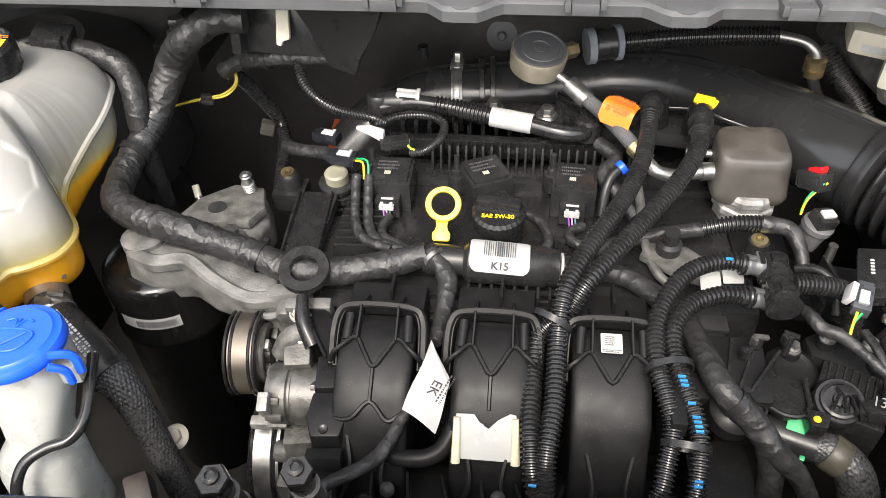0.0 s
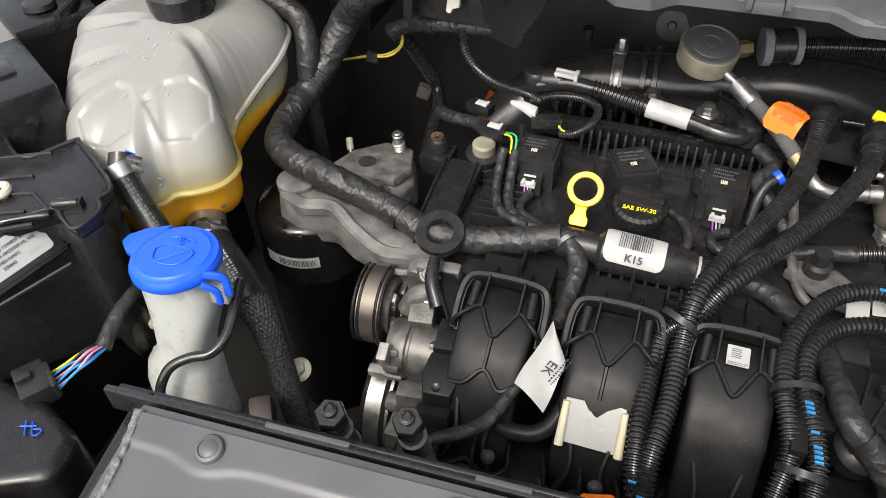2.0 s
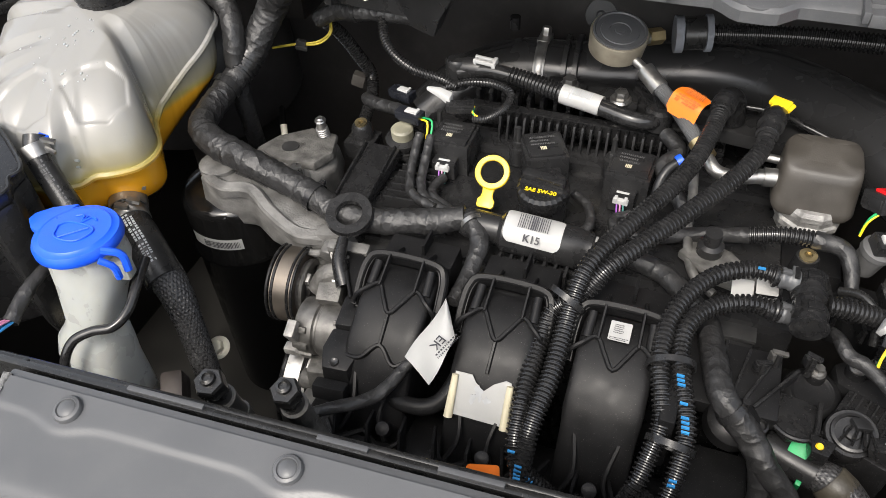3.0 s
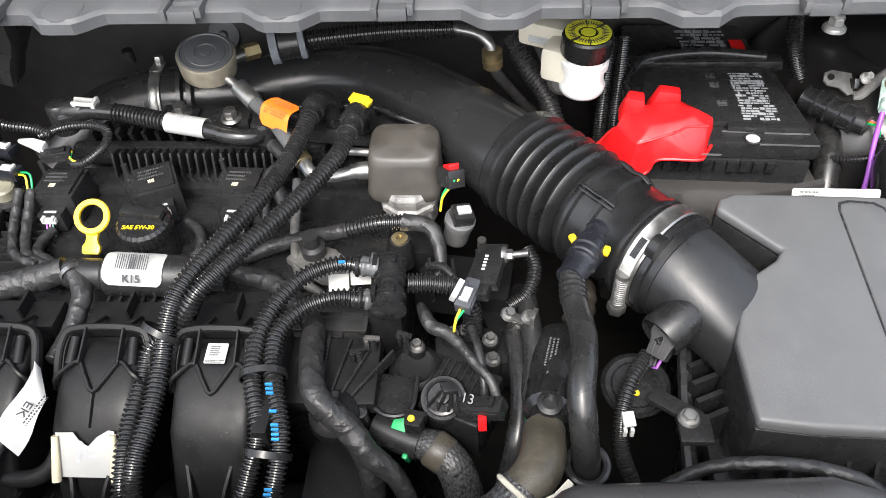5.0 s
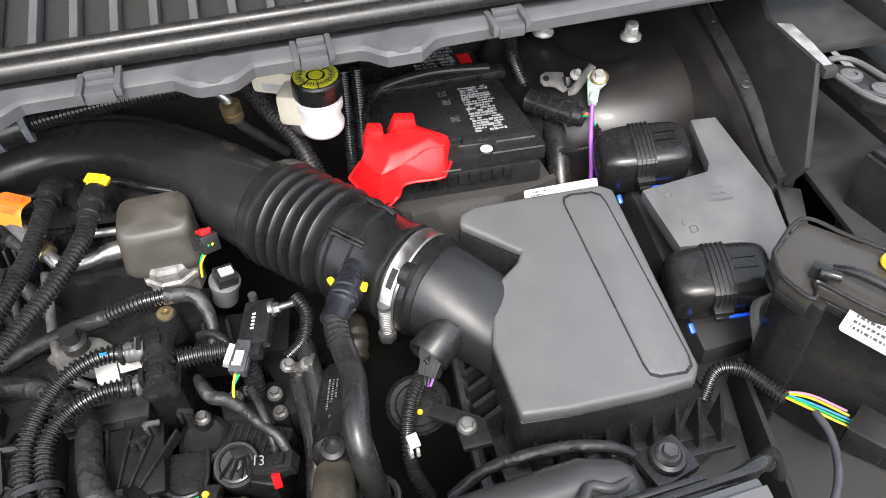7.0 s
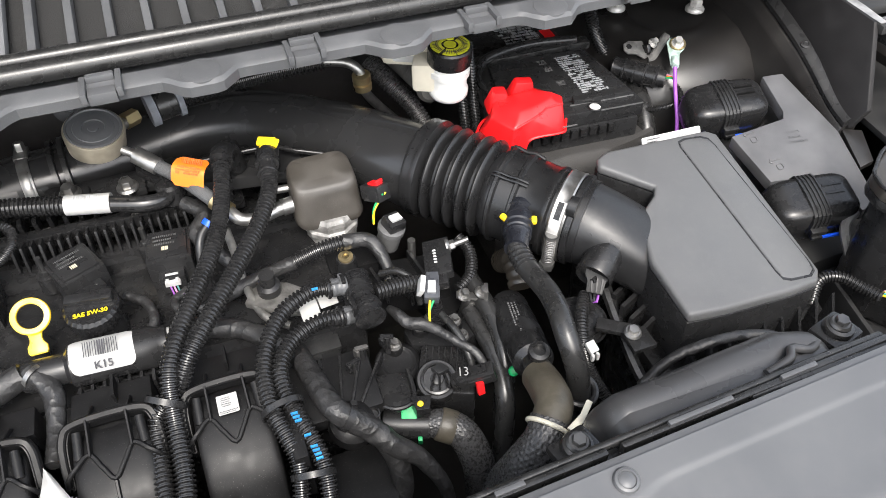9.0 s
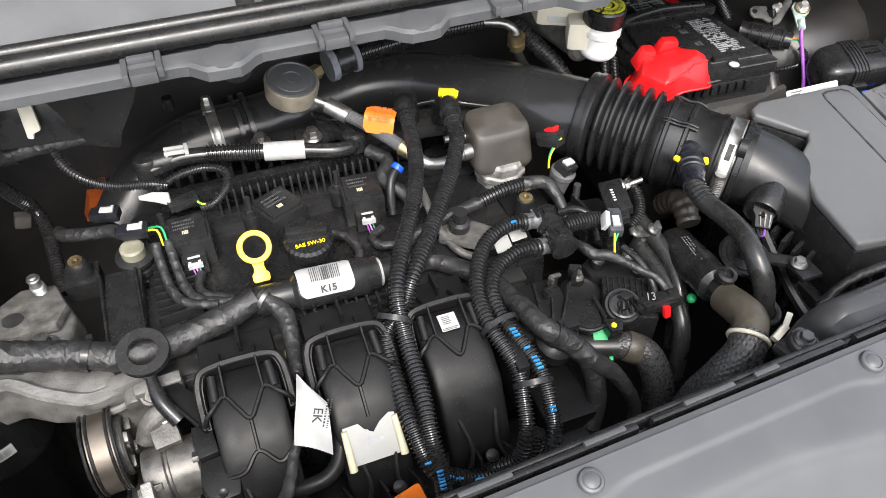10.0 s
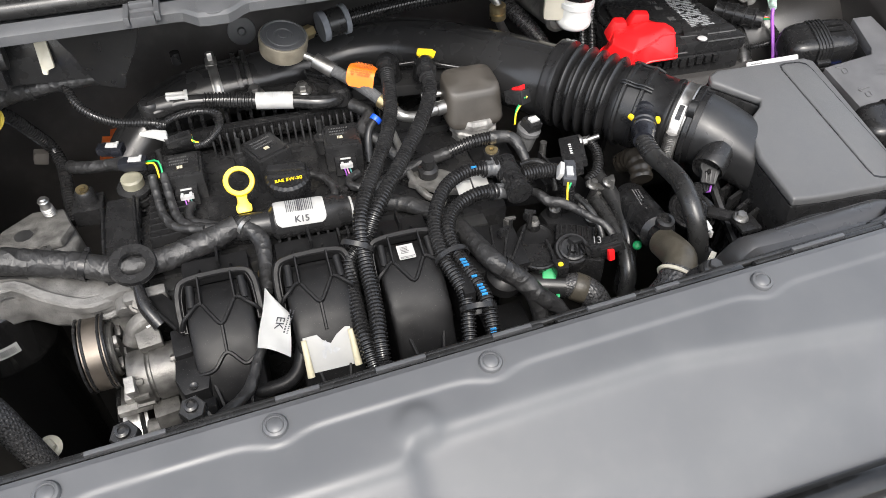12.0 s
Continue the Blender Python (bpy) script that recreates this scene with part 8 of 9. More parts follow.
def crease(p):
    deep = 0.0
    for x0, y0, x1, y1, d in CREASES:
        a, b = Vector((x0, y0)), Vector((x1, y1))
        t = max(0.0, min(1.0, (p - a).dot(b - a) / (b - a).length_squared))
        off = (p - a - (b - a) * t).length
        deep = max(deep, d * (1 - t ** 2.2) * max(0.0, 1 - math.sqrt((off / 0.011) ** 2 + 0.01)))
    return deep


PANEL_EDGES = [[(Vector(a), (Vector(b) - Vector(a)).normalized()) for a, b in zip(q, q[1:] + q[:1])] for q in PANELS]


def pressed(p):
    deep = 0.0
    for sides in PANEL_EDGES:
        inside = min(d.cross(a - p) for a, d in sides)
        deep = max(deep, 0.0026 * max(0.0, min(1.0, 0.5 + inside / 0.003)))
    return deep
def seam_z(p):
    return 0.906 + 0.52 * max(0, min(0.095, p.y - 0.458)) + 0.06 * max(0, -0.44 - p.x)


def rim_at(ang):
    d = Vector((math.cos(ang), math.sin(ang)))
    return max((q.xy - MID).length for q in outline if (q.xy - MID).angle(d) < 0.02)


RIM = [rim_at(2 * math.pi * k / N) for k in range(N)]
RIM = [(RIM[k - 1] + RIM[k] + RIM[(k + 1) % N]) / 3 for k in range(N)]


def tank_top(p, edge, s):
    base = seam_z(edge)
    high = 1.002 - 0.26 * max(0, 0.485 - p.y) - 0.12 * max(0, -0.485 - p.x) - 0.20 * max(0, p.x + 0.40) - 0.1 * max(0, p.y - 0.56)
    return base + (high - base) * max(0.0, 1 - s ** (4.5 + 7 * max(0.0, min(1.0, (-0.44 - edge.x) / 0.06)))) ** 0.55 - crease(p) * (0.35 + 0.65 * (1 - s)) - pressed(p)


rows, EDGE = [], []
for i in range(81):
    s = 1 - (i / 80) ** 1.5
    row = []
    for k in range(N):
        ang = 2 * math.pi * k / N
        d = Vector((math.cos(ang), math.sin(ang)))
        edge = MID + d * RIM[k]
        p = MID + d * (RIM[k] * max(0.01, s))
        q = p - d * (crease(p) * 0.9 * s * s * min(1.0, i / 5))
        row.append(Vector((q.x, q.y, tank_top(p, edge, s))))
    rows.append(row)
EDGE = [Vector((MID.x + RIM[k] * math.cos(2 * math.pi * k / N), MID.y + RIM[k] * math.sin(2 * math.pi * k / N), rows[0][k].z)) for k in range(N)]
shell = bpy.data.materials.new("milky tank wall")
shell.use_nodes = True
n, l = shell.node_tree.nodes, shell.node_tree.links
b = n["Principled BSDF"]
geo = n.new("ShaderNodeNewGeometry")
sep = n.new("ShaderNodeSeparateXYZ")
wob = n.new("ShaderNodeTexNoise")
wob.inputs["Scale"].default_value = 18
add = n.new("ShaderNodeMath")
add.operation = "MULTIPLY_ADD"
add.inputs[1].default_value = 0.012
ramp = n.new("ShaderNodeValToRGB")
mr = n.new("ShaderNodeMapRange")
mr.inputs["From Min"].default_value, mr.inputs["From Max"].default_value = 0.866, 0.958
l.new(geo.outputs["Position"], sep.inputs[0])
l.new(geo.outputs["Position"], wob.inputs["Vector"])
l.new(wob.outputs["Fac"], add.inputs[0])
l.new(sep.outputs["Z"], add.inputs[2])
l.new(add.outputs[0], mr.inputs["Value"])
l.new(mr.outputs["Result"], ramp.inputs["Fac"])
ramp.color_ramp.elements[0].color = (0.80, 0.34, 0.012, 1)
ramp.color_ramp.elements[1].color = (0.238, 0.234, 0.222, 1)
e = ramp.color_ramp.elements.new(0.46)
e.color = (0.66, 0.33, 0.022, 1)
e = ramp.color_ramp.elements.new(0.53)
e.color = (0.36, 0.30, 0.10, 1)
e = ramp.color_ramp.elements.new(0.60)
e.color = (0.285, 0.256, 0.165, 1)
e = ramp.color_ramp.elements.new(0.80)
e.color = (0.25, 0.240, 0.205, 1)
l.new(ramp.outputs["Color"], b.inputs["Base Color"])
b.inputs["Roughness"].default_value = 0.13
b.inputs["Subsurface Weight"].default_value = 0.2
b.inputs["Subsurface Radius"].default_value = (0.02, 0.018, 0.013)
b.inputs["Subsurface Scale"].default_value = 0.5
bp = n.new("ShaderNodeBump")
pit = n.new("ShaderNodeTexVoronoi")
pit.inputs["Scale"].default_value = 75
l.new(geo.outputs["Position"], pit.inputs["Vector"])
lim = n.new("ShaderNodeMath")
lim.operation = "LESS_THAN"
lim.inputs[1].default_value = 0.12
l.new(pit.outputs["Distance"], lim.inputs[0])
l.new(lim.outputs[0], bp.inputs["Height"])
bp.inputs["Strength"].default_value, bp.inputs["Distance"].default_value = 0.3, 0.001
l.new(bp.outputs["Normal"], b.inputs["Normal"])
upper, pits = Shape().rings(rows), Shape()
rnd = random.Random(44)
for cx, cy, spread, count in ((-0.43, 0.455, 0.018, 16), (-0.425, 0.405, 0.012, 8), (-0.40, 0.415, 0.006, 4), (-0.47, 0.43, 0.02, 6)):
    for k in range(count):
        p = Vector((cx + rnd.uniform(-1, 1) * spread, cy + rnd.uniform(-1, 1) * spread))
        q = p - MID
        rim = RIM[int(math.atan2(q.y, q.x) / (2 * math.pi) * N) % N]
        r = rnd.uniform(0.0007, 0.0017)
        pits.turn([(r, -0.0004), (r * 0.8, r * 0.35), (r * 0.4, r * 0.5)], (p.x, p.y, tank_top(p, MID + q.normalized() * rim, q.length / rim)), (0, -0.3, 0.95), 10)
part("moulding_pip", pits, MILK, tank, "small bubbles in the moulded wall")
part("upper_shell", upper, shell, tank, "milky white upper half with yellow liquid line", smooth=70)
rows = []
for i in range(9):
    u = i / 8
    rows.append([Vector((MID.x + (e.x - MID.x) * (0.955 - 0.12 * u ** 4), MID.y + (e.y - MID.y) * (0.96 - 0.12 * u ** 4), e.z - 0.001 - (e.z - (0.857 + 0.42 * max(0.0, min(0.095, e.y - 0.445)))) * u)) for e in EDGE])
part("lower_shell", Shape().rings(rows), shell, tank, "lower half showing orange coolant", smooth=70)
part("weld_seam", Shape().tube(list(EDGE) + [EDGE[0]], 0.0036, 8, 0.004), shell, tank, "raised weld seam")
m = plane_at((-0.408, 0.3585, 0.918), (1, 0.12, 0), (0.1, 0.30, 0.95))
for k in (0, 1):
    part("level_mark", Shape().tube([m @ Vector((-0.018, 0.006 * k, 0.002)), m @ Vector((0.022, 0.006 * k, 0.002))], 0.0012, 8), MILK, tank, "moulded level line")

cap = part("cap", Shape().turn([(0.0285, -0.014), (0.029, -0.012), (0.0285, 0.004), (0.0302, 0.006), (0.0306, 0.022), (0.0285, 0.0255), (0.0262, 0.0265), (0.025, 0.0255), (0.0, 0.0255)], (-0.438, 0.512, 1.004), (0.03, -0.10, 1), 64, wobble=lambda k: 1 + (0.02 if int(k * 18) % 3 else -0.02)), SATIN, tank, "ribbed black screw cap", smooth=30)
m = plane_at((-0.4372, 0.5092, 1.0306), (1, 0, -0.03), (0, 0.995, 0.10))
icon = Shape()
for x, y, w, h in ((0.017, 0.0, 0.006, 0.011), (0.024, -0.001, 0.006, 0.009), (0.0205, 0.006, 0.012, 0.002), (0.003, -0.007, 0.003, 0.008), (0.008, -0.007, 0.003, 0.008), (0.0055, -0.0115, 0.008, 0.0025), (0.0055, -0.003, 0.008, 0.0025)):
    icon.prism([(x - w / 2, y - h / 2), (x + w / 2, y - h / 2), (x + w / 2, y + h / 2), (x - w / 2, y + h / 2)], 0.0, 0.0003, m)
icon.prism([(0.001, 0.003), (0.011, 0.003), (0.006, 0.011)], 0.0, 0.0003, m)
part("cap_print", icon, YELLOW, cap, "yellow warning signs")
part("cap_print", blocks(m @ Matrix.Translation((-0.009, -0.006, 0.0)), 0.016, 0.012, 3, 61), YELLOW, cap, "yellow warning print")
part("red_print", blocks(m @ Matrix.Translation((0.022, 0.011, 0.0002)), 0.010, 0.005, 2, 62), ORANGE, cap, "orange warning print")
hb3 = thing("tank_hose", "short black hose with print and a steel spring clip", "hose", (-0.38, 0.325, 0.91))
TH = [(-0.405, 0.347, 0.957), (-0.400, 0.336, 0.946), (-0.386, 0.328, 0.928), (-0.366, 0.318, 0.908), (-0.35, 0.31, 0.885)]
part("rubber", Shape().tube(TH, 0.0105, 18), RUBBER, hb3)
part("spring_clip", Shape().turn([(0.0112, -0.006), (0.0120, -0.006), (0.0120, 0.006), (0.0112, 0.006)], (-0.4015, 0.338, 0.948), (0.5, -0.3, -0.7), 24, caps=False).box((-0.391, 0.345, 0.957), (0.012, 0.004, 0.003), (0, 20, 20)).box((-0.388, 0.340, 0.951), (0.012, 0.003, 0.003), (0, 20, 0)), STEEL, hb3)
part("blue_mark", Shape().box((-0.396, 0.346, 0.959), (0.008, 0.006, 0.002), (0, 30, 20)), BLUE, hb3, "blue paint mark")
side_print(TH, 0.0105, 0.18, 0.92, (0.0, -0.03, 1.32), 0.0065, DIMINK, hb3, 65, 3)

lh = thing("lower_tank_hose", "black radiator hose running into a braided sleeve", "hose", (-0.31, 0.33, 0.80))
LH = [(-0.376, 0.386, 0.864), (-0.360, 0.366, 0.860), (-0.329, 0.344, 0.851), (-0.297, 0.322, 0.835)]
part("rubber", Shape().tube(LH, [0.0155, 0.017, 0.0175, 0.0185], 22), RUBBER, lh)
part("spring_clip", Shape().turn([(0.0172, -0.006), (0.0182, -0.006), (0.0182, 0.006), (0.0172, 0.006)], (-0.358, 0.364, 0.859), (0.75, -0.6, -0.2), 26, caps=False).box((-0.352, 0.370, 0.879), (0.012, 0.005, 0.004), (0, 20, 20)).box((-0.358, 0.360, 0.879), (0.012, 0.005, 0.004), (0, 20, 20)), STEEL, lh)
side_print(LH, 0.0175, 0.32, 0.95, (0.0, -0.03, 1.32), 0.010, GREYINK, lh, 66, 3)
part("sleeve", Shape().tube([(-0.301, 0.327, 0.839), (-0.285, 0.317, 0.820), (-0.270, 0.304, 0.785), (-0.247, 0.281, 0.720), (-0.230, 0.266, 0.66)], [0.0165, 0.0125, 0.0118, 0.0118, 0.0118], 108, 0.0006, braid=0.035), BRAID, lh, "black braided sleeve")
part("spring_clip", Shape().turn([(0.0172, -0.007), (0.0182, -0.007), (0.0182, 0.007), (0.0172, 0.007)], (-0.369, 0.377, 0.862), (0.6, -0.8, -0.15), 28, caps=False).box((-0.361, 0.389, 0.880), (0.016, 0.006, 0.004), (0, 20, 30)), STEEL, lh)

# ---- washer bottle ----
wb = thing("washer_bottle", "milky washer fluid bottle with a bright blue cap", "washer bottle", (-0.30, 0.25, 0.70))
rows = []
for z, cx, cy, rx, ry in ((0.930, -0.306, 0.277, 0.028, 0.026), (0.915, -0.304, 0.274, 0.031, 0.027), (0.900, -0.302, 0.268, 0.028, 0.026), (0.885, -0.301, 0.260, 0.024, 0.024), (0.872, -0.301, 0.254, 0.0215, 0.022), (0.864, -0.303, 0.250, 0.023, 0.022), (0.857, -0.304, 0.246, 0.027, 0.024), (0.845, -0.303, 0.242, 0.029, 0.026), (0.82, -0.301, 0.238, 0.027, 0.028), (0.76, -0.300, 0.236, 0.028, 0.030), (0.66, -0.297, 0.236, 0.030, 0.032)):
    rows.append([Vector((cx + rx * math.copysign(abs(math.cos(a)) ** 0.7, math.cos(a)), cy + ry * math.copysign(abs(math.sin(a)) ** 0.7, math.sin(a)), z)) for a in [2 * math.pi * k / 40 for k in range(40)]])
part("bottle", Shape().rings(rows), MILK, wb, smooth=70)
WAX = Vector((-0.03, 0.04, 1.0)).normalized()
WC = Vector((-0.300, 0.270, 0.943))
cap = part("cap", Shape().turn([(0.0330, -0.0055), (0.0342, -0.004), (0.0342, 0.001), (0.0325, 0.0042), (0.0288, 0.0045), (0.0272, 0.006), (0.0, 0.0065)], WC, WAX, 52), BLUE, wb, "bright blue flip cap")
wm = plane_at(WC + WAX * 0.0068, (1, 0.0, 0.03), (0, 1.0, -0.04))
s = Shape()
s.tube([wm @ Vector(p) for p in ((-0.016, 0.0, 0), (-0.010, 0.006, 0), (0.010, 0.006, 0), (0.016, 0.0, 0), (0.009, -0.012, 0), (-0.009, -0.012, 0), (-0.016, 0.0, 0))], 0.0008, 6, 0.002)
s.tube([wm @ Vector(p) for p in ((-0.006, -0.012, 0), (0.010, 0.004, 0))], 0.0008, 6)
for k in (-1, 0, 1):
    s.tube([wm @ Vector(p) for p in ((0.0, 0.008, 0), (0.004 * k, 0.016, 0), (0.010 * k, 0.014, 0))], 0.0008, 6, 0.002)
part("washer_symbol", s, BLUE, cap, "moulded washer symbol")
part("lift_tab", Shape().prism([(-0.022, 0.030), (-0.040, 0.020), (-0.049, 0.010), (-0.049, 0.002), (-0.040, -0.006), (-0.028, -0.010)], -0.0085, -0.0025, wm), BLUE, cap, bevel=0.0015)
part("hinge", Shape().tube([WC + Vector((0.030, -0.010, 0.002)), WC + Vector((0.042, -0.004, -0.004)), WC + Vector((0.045, -0.006, -0.018))], 0.0032, 8).tube([WC + Vector((0.034, -0.018, 0.0)), WC + Vector((0.041, -0.014, -0.008)), WC + Vector((0.042, -0.014, -0.020))], 0.0028, 8), BLUE, cap)
part("neck_lug", Shape().box((-0.268, 0.270, 0.918), (0.014, 0.012, 0.018), (0, 0, 10)), MILK, wb, bevel=0.002)
wb.matrix_basis = Matrix.Translation((-0.007, 0.0, -0.006)) @ wb.matrix_basis
tb = thing("washer_tube", "thin black braided washer tube across the bottle", "tube", (-0.28, 0.24, 0.87))
part("tube", Shape().tube([(-0.273, 0.292, 0.902), (-0.268, 0.270, 0.895), (-0.265, 0.249, 0.886), (-0.271, 0.235, 0.880), (-0.286, 0.227, 0.878), (-0.298, 0.217, 0.873), (-0.303, 0.206, 0.860), (-0.303, 0.202, 0.845), (-0.300, 0.198, 0.825)], 0.0040, 20, 0.001), CONVO, tb)
part("end_cuff", Shape().rod((-0.303, 0.202, 0.848), (-0.300, 0.199, 0.828), 0.0052), TAPE, tb)
for p, sz in (((-0.375, 0.285, 0.825), (0.026, 0.014, 0.010)), ((-0.362, 0.268, 0.80), (0.022, 0.016, 0.012)), ((-0.368, 0.292, 0.86), (0.012, 0.010, 0.008))):
    part("block", Shape().box(p, sz, (0, 10, 25)), CREAM, thing("foam_block", "small cream foam block behind the washer bottle", "foam block", p, "foam blocks"), bevel=0.003)
brk = thing("rusty_bracket", "dull brownish metal bracket behind the washer bottle", "bracket", (-0.24, 0.26, 0.78))
part("plate", Shape().box((-0.258, 0.250, 0.775), (0.02, 0.035, 0.03), (20, 0, 30)).box((-0.256, 0.232, 0.765), (0.02, 0.014, 0.016), (30, 10, 30)), surface("brownish painted metal", (0.05, 0.042, 0.038), 0.4, 0.4), brk, bevel=0.004)
bolt((-0.262, 0.318, 0.757), (0, -0.4, 0.9), 0.0075, 0.007, CREAM, None, name="frame_bolt")
tagged(bpy.data.objects["frame_bolt"], "pale flanged bolt on the body rail", "bolt", kind="thing")

# ---- fuse box and wiring at the left wing ----
lf = thing("fuse_box", "black relay box lid with a white code label", "fuse box", (-0.45, 0.27, 0.85))
out = [(-0.387, 0.310), (-0.447, 0.349), (-0.456, 0.353), (-0.473, 0.326), (-0.482, 0.320), (-0.495, 0.322), (-0.53, 0.345), (-0.58, 0.31), (-0.53, 0.17), (-0.488, 0.192), (-0.443, 0.240), (-0.413, 0.271), (-0.396, 0.264), (-0.380, 0.258), (-0.375, 0.281), (-0.385, 0.293)]
part("case", Shape().prism(out, 0.80, 0.945, shrink=1.0), BLACK, lf, bevel=0.005)
part("lid", Shape().prism(out, 0.945, 0.957, shrink=0.985), SATIN, lf, bevel=0.003)
part("lid_rim", Shape().tube([(x * 0.985 - 0.0066, y * 0.985 + 0.0043, 0.9575) for x, y in out[9:] + out[:7]], 0.0018, 8), NECK, lf)
for a, b in (((-0.462, 0.330), (-0.540, 0.290)), ((-0.430, 0.262), (-0.520, 0.225)), ((-0.412, 0.268), (-0.440, 0.282)), ((-0.440, 0.282), (-0.455, 0.276)), ((-0.455, 0.300), (-0.480, 0.288)), ((-0.414, 0.252), (-0.436, 0.238))):
    part("lid_rib", Shape().strip([(a[0], a[1], 0.9580), (b[0], b[1], 0.9580)], 0.0026, 0.0018, (0, -0.1, 1)), NECK, lf, smooth=20)
part("latch", Shape().box((-0.400, 0.278, 0.960), (0.020, 0.009, 0.010), (0, 0, 24)).rod((-0.410, 0.2715, 0.963), (-0.392, 0.2795, 0.963), 0.0035), NECK, lf, bevel=0.0012)
part("ledge", Shape().box((-0.436, 0.254, 0.950), (0.060, 0.018, 0.010), (0, 0, 46)).tube([(-0.410, 0.266, 0.957), (-0.432, 0.252, 0.958), (-0.455, 0.236, 0.957)], 0.003, 8), SATIN, lf, bevel=0.0015)
m = plane_at((-0.4307, 0.231, 0.939), (0.25, 0.968, 0), (-0.55, 0.14, 0.82))
part("label_plate", Shape().prism([(-0.045, -0.021), (0.040, -0.021), (0.040, 0.017), (-0.045, 0.017)], -0.035, -0.0006, m), BLACK, lf, bevel=0.001)
part("label", card(m, 0.066, 0.0265, r=0.0035), PAPER, lf, "white code label")
for k, (t, x) in enumerate((("KT4B 13W829 BH", 0.006), ("RH 18CDS39 HL SAE", 0.009), ("MID N/AFS", 0.001), ("339645", -0.002))):
    words(t, m @ Matrix.Translation((x, 0.0066 - 0.0046 * k, 0.0008)), 0.0037, INK, lf, "print")
part("code", blocks(m @ Matrix.Translation((-0.022, -0.002, 0.0006)), 0.012, 0.012, 6, 71), INK, lf)
part("small_print", lines(m @ Matrix.Translation((0.020, -0.007, 0.0006)), 0.014, 0.004, 2, 72), GREYINK, lf)
part("edge_line", Shape().tube([m @ Vector((-0.045, -0.0175, 0.0)), m @ Vector((0.058, -0.0175, 0.0))], 0.0009, 6), NECK, lf)
part("yellow_ring", Shape().torus((-0.464, 0.273, 0.962), (0, 0, 1), 0.007, 0.0034, 20, 8), CREAM, lf, "pale yellow ring")
part("side_seam", Shape().tube([(-0.392, 0.250, 0.925), (-0.426, 0.200, 0.915)], 0.0016, 6), NECK, lf)
lb = thing("relay_block", "black relay block behind the fuse box", "relay box", (-0.55, 0.40, 0.88))
part("case", Shape().box((-0.560, 0.370, 0.93), (0.11, 0.10, 0.12), (0, 0, -32)), SATIN, lb, bevel=0.005)
part("window", Shape().box((-0.548, 0.384, 0.991), (0.03, 0.02, 0.004), (0, 0, -32)), SATIN, lb, bevel=0.001)
part("rail", Shape().tube([(-0.500, 0.352, 0.962), (-0.510, 0.372, 0.968), (-0.535, 0.384, 0.975)], 0.005, 8), SATIN, lb)
ub = thing("headlamp_bracket", "black ribbed headlamp bracket at the wing", "bracket", (-0.59, 0.49, 0.97))
part("plate", Shape().box((-0.592, 0.492, 0.990), (0.07, 0.08, 0.014), (0, 6, -30)), SATIN, ub, bevel=0.003)
part("rim", Shape().tube([(-0.552, 0.468, 1.0), (-0.566, 0.512, 1.0), (-0.62, 0.54, 1.0)], 0.004, 8), BLACK, ub)
part("screw", Shape().turn([(0.016, 0), (0.015, 0.005), (0.008, 0.007)], (-0.588, 0.485, 0.998), (0, 0, 1), 24), BLACK, ub)
lw = thing("headlamp_wiring", "headlamp plug with bare coloured wires", "wiring harness", (-0.36, 0.2, 0.86))
part("loom", Shape().tube([(-0.358, 0.290, 0.872), (-0.359, 0.266, 0.888), (-0.358, 0.237, 0.885), (-0.355, 0.214, 0.878)], [0.005, 0.0054, 0.006, 0.0064], 14, 0.0025, wrap=0.14), TAPE, lw)
for k, mat in enumerate((YELLOW, RUBBER, SKYBLUE, PINK, RUBBER, SKYBLUE, PINK, SKYBLUE)):
    sway = 0.002 * math.sin(2.3 * k)
    part("wire", Shape().tube([(-0.358 + 0.0009 * k, 0.217 - 0.0003 * k, 0.880 + sway), (-0.363 + 0.0016 * k, 0.203 - 0.0006 * k + sway, 0.884 + 1.2 * sway), (-0.371 + 0.0020 * k, 0.190 - 0.0004 * k, 0.881 - sway), (-0.380 + 0.0026 * k, 0.178 - 0.001 * k, 0.878)], 0.0010, 6), mat, lw)
part("plug", Shape().box((-0.382, 0.170, 0.877), (0.032, 0.022, 0.018), (0, 0, -35)).box((-0.372, 0.178, 0.879), (0.028, 0.004, 0.014), (0, 0, -35)).box((-0.386, 0.168, 0.888), (0.008, 0.012, 0.005), (0, 0, -35)), BLACK, lw, bevel=0.0015)
lbx = thing("lamp_housing", "black headlamp housing with a blue chalk mark", "headlamp", (-0.38, 0.13, 0.80))
part("housing", Shape().prism([(-0.425, 0.17), (-0.372, 0.165), (-0.322, 0.145), (-0.318, 0.11), (-0.42, 0.06), (-0.45, 0.10)], 0.76, 0.878), SATIN, lbx, bevel=0.010, steps=3)
part("chalk", Shape().tube([(-0.364, 0.142, 0.880), (-0.357, 0.132, 0.880)], 0.0006, 6, 0.002).tube([(-0.359, 0.143, 0.880), (-0.352, 0.134, 0.880), (-0.348, 0.136, 0.880), (-0.349, 0.140, 0.880), (-0.354, 0.138, 0.880)], 0.0006, 6, 0.002).tube([(-0.365, 0.137, 0.880), (-0.354, 0.141, 0.880)], 0.0006, 6, 0.002), BLUE, lbx, "blue chalk mark")
part("clip_arm", Shape().tube([(-0.405, 0.108, 0.886), (-0.385, 0.100, 0.888), (-0.365, 0.085, 0.885), (-0.345, 0.06, 0.88)], 0.005, 8), GRAIN, lbx)

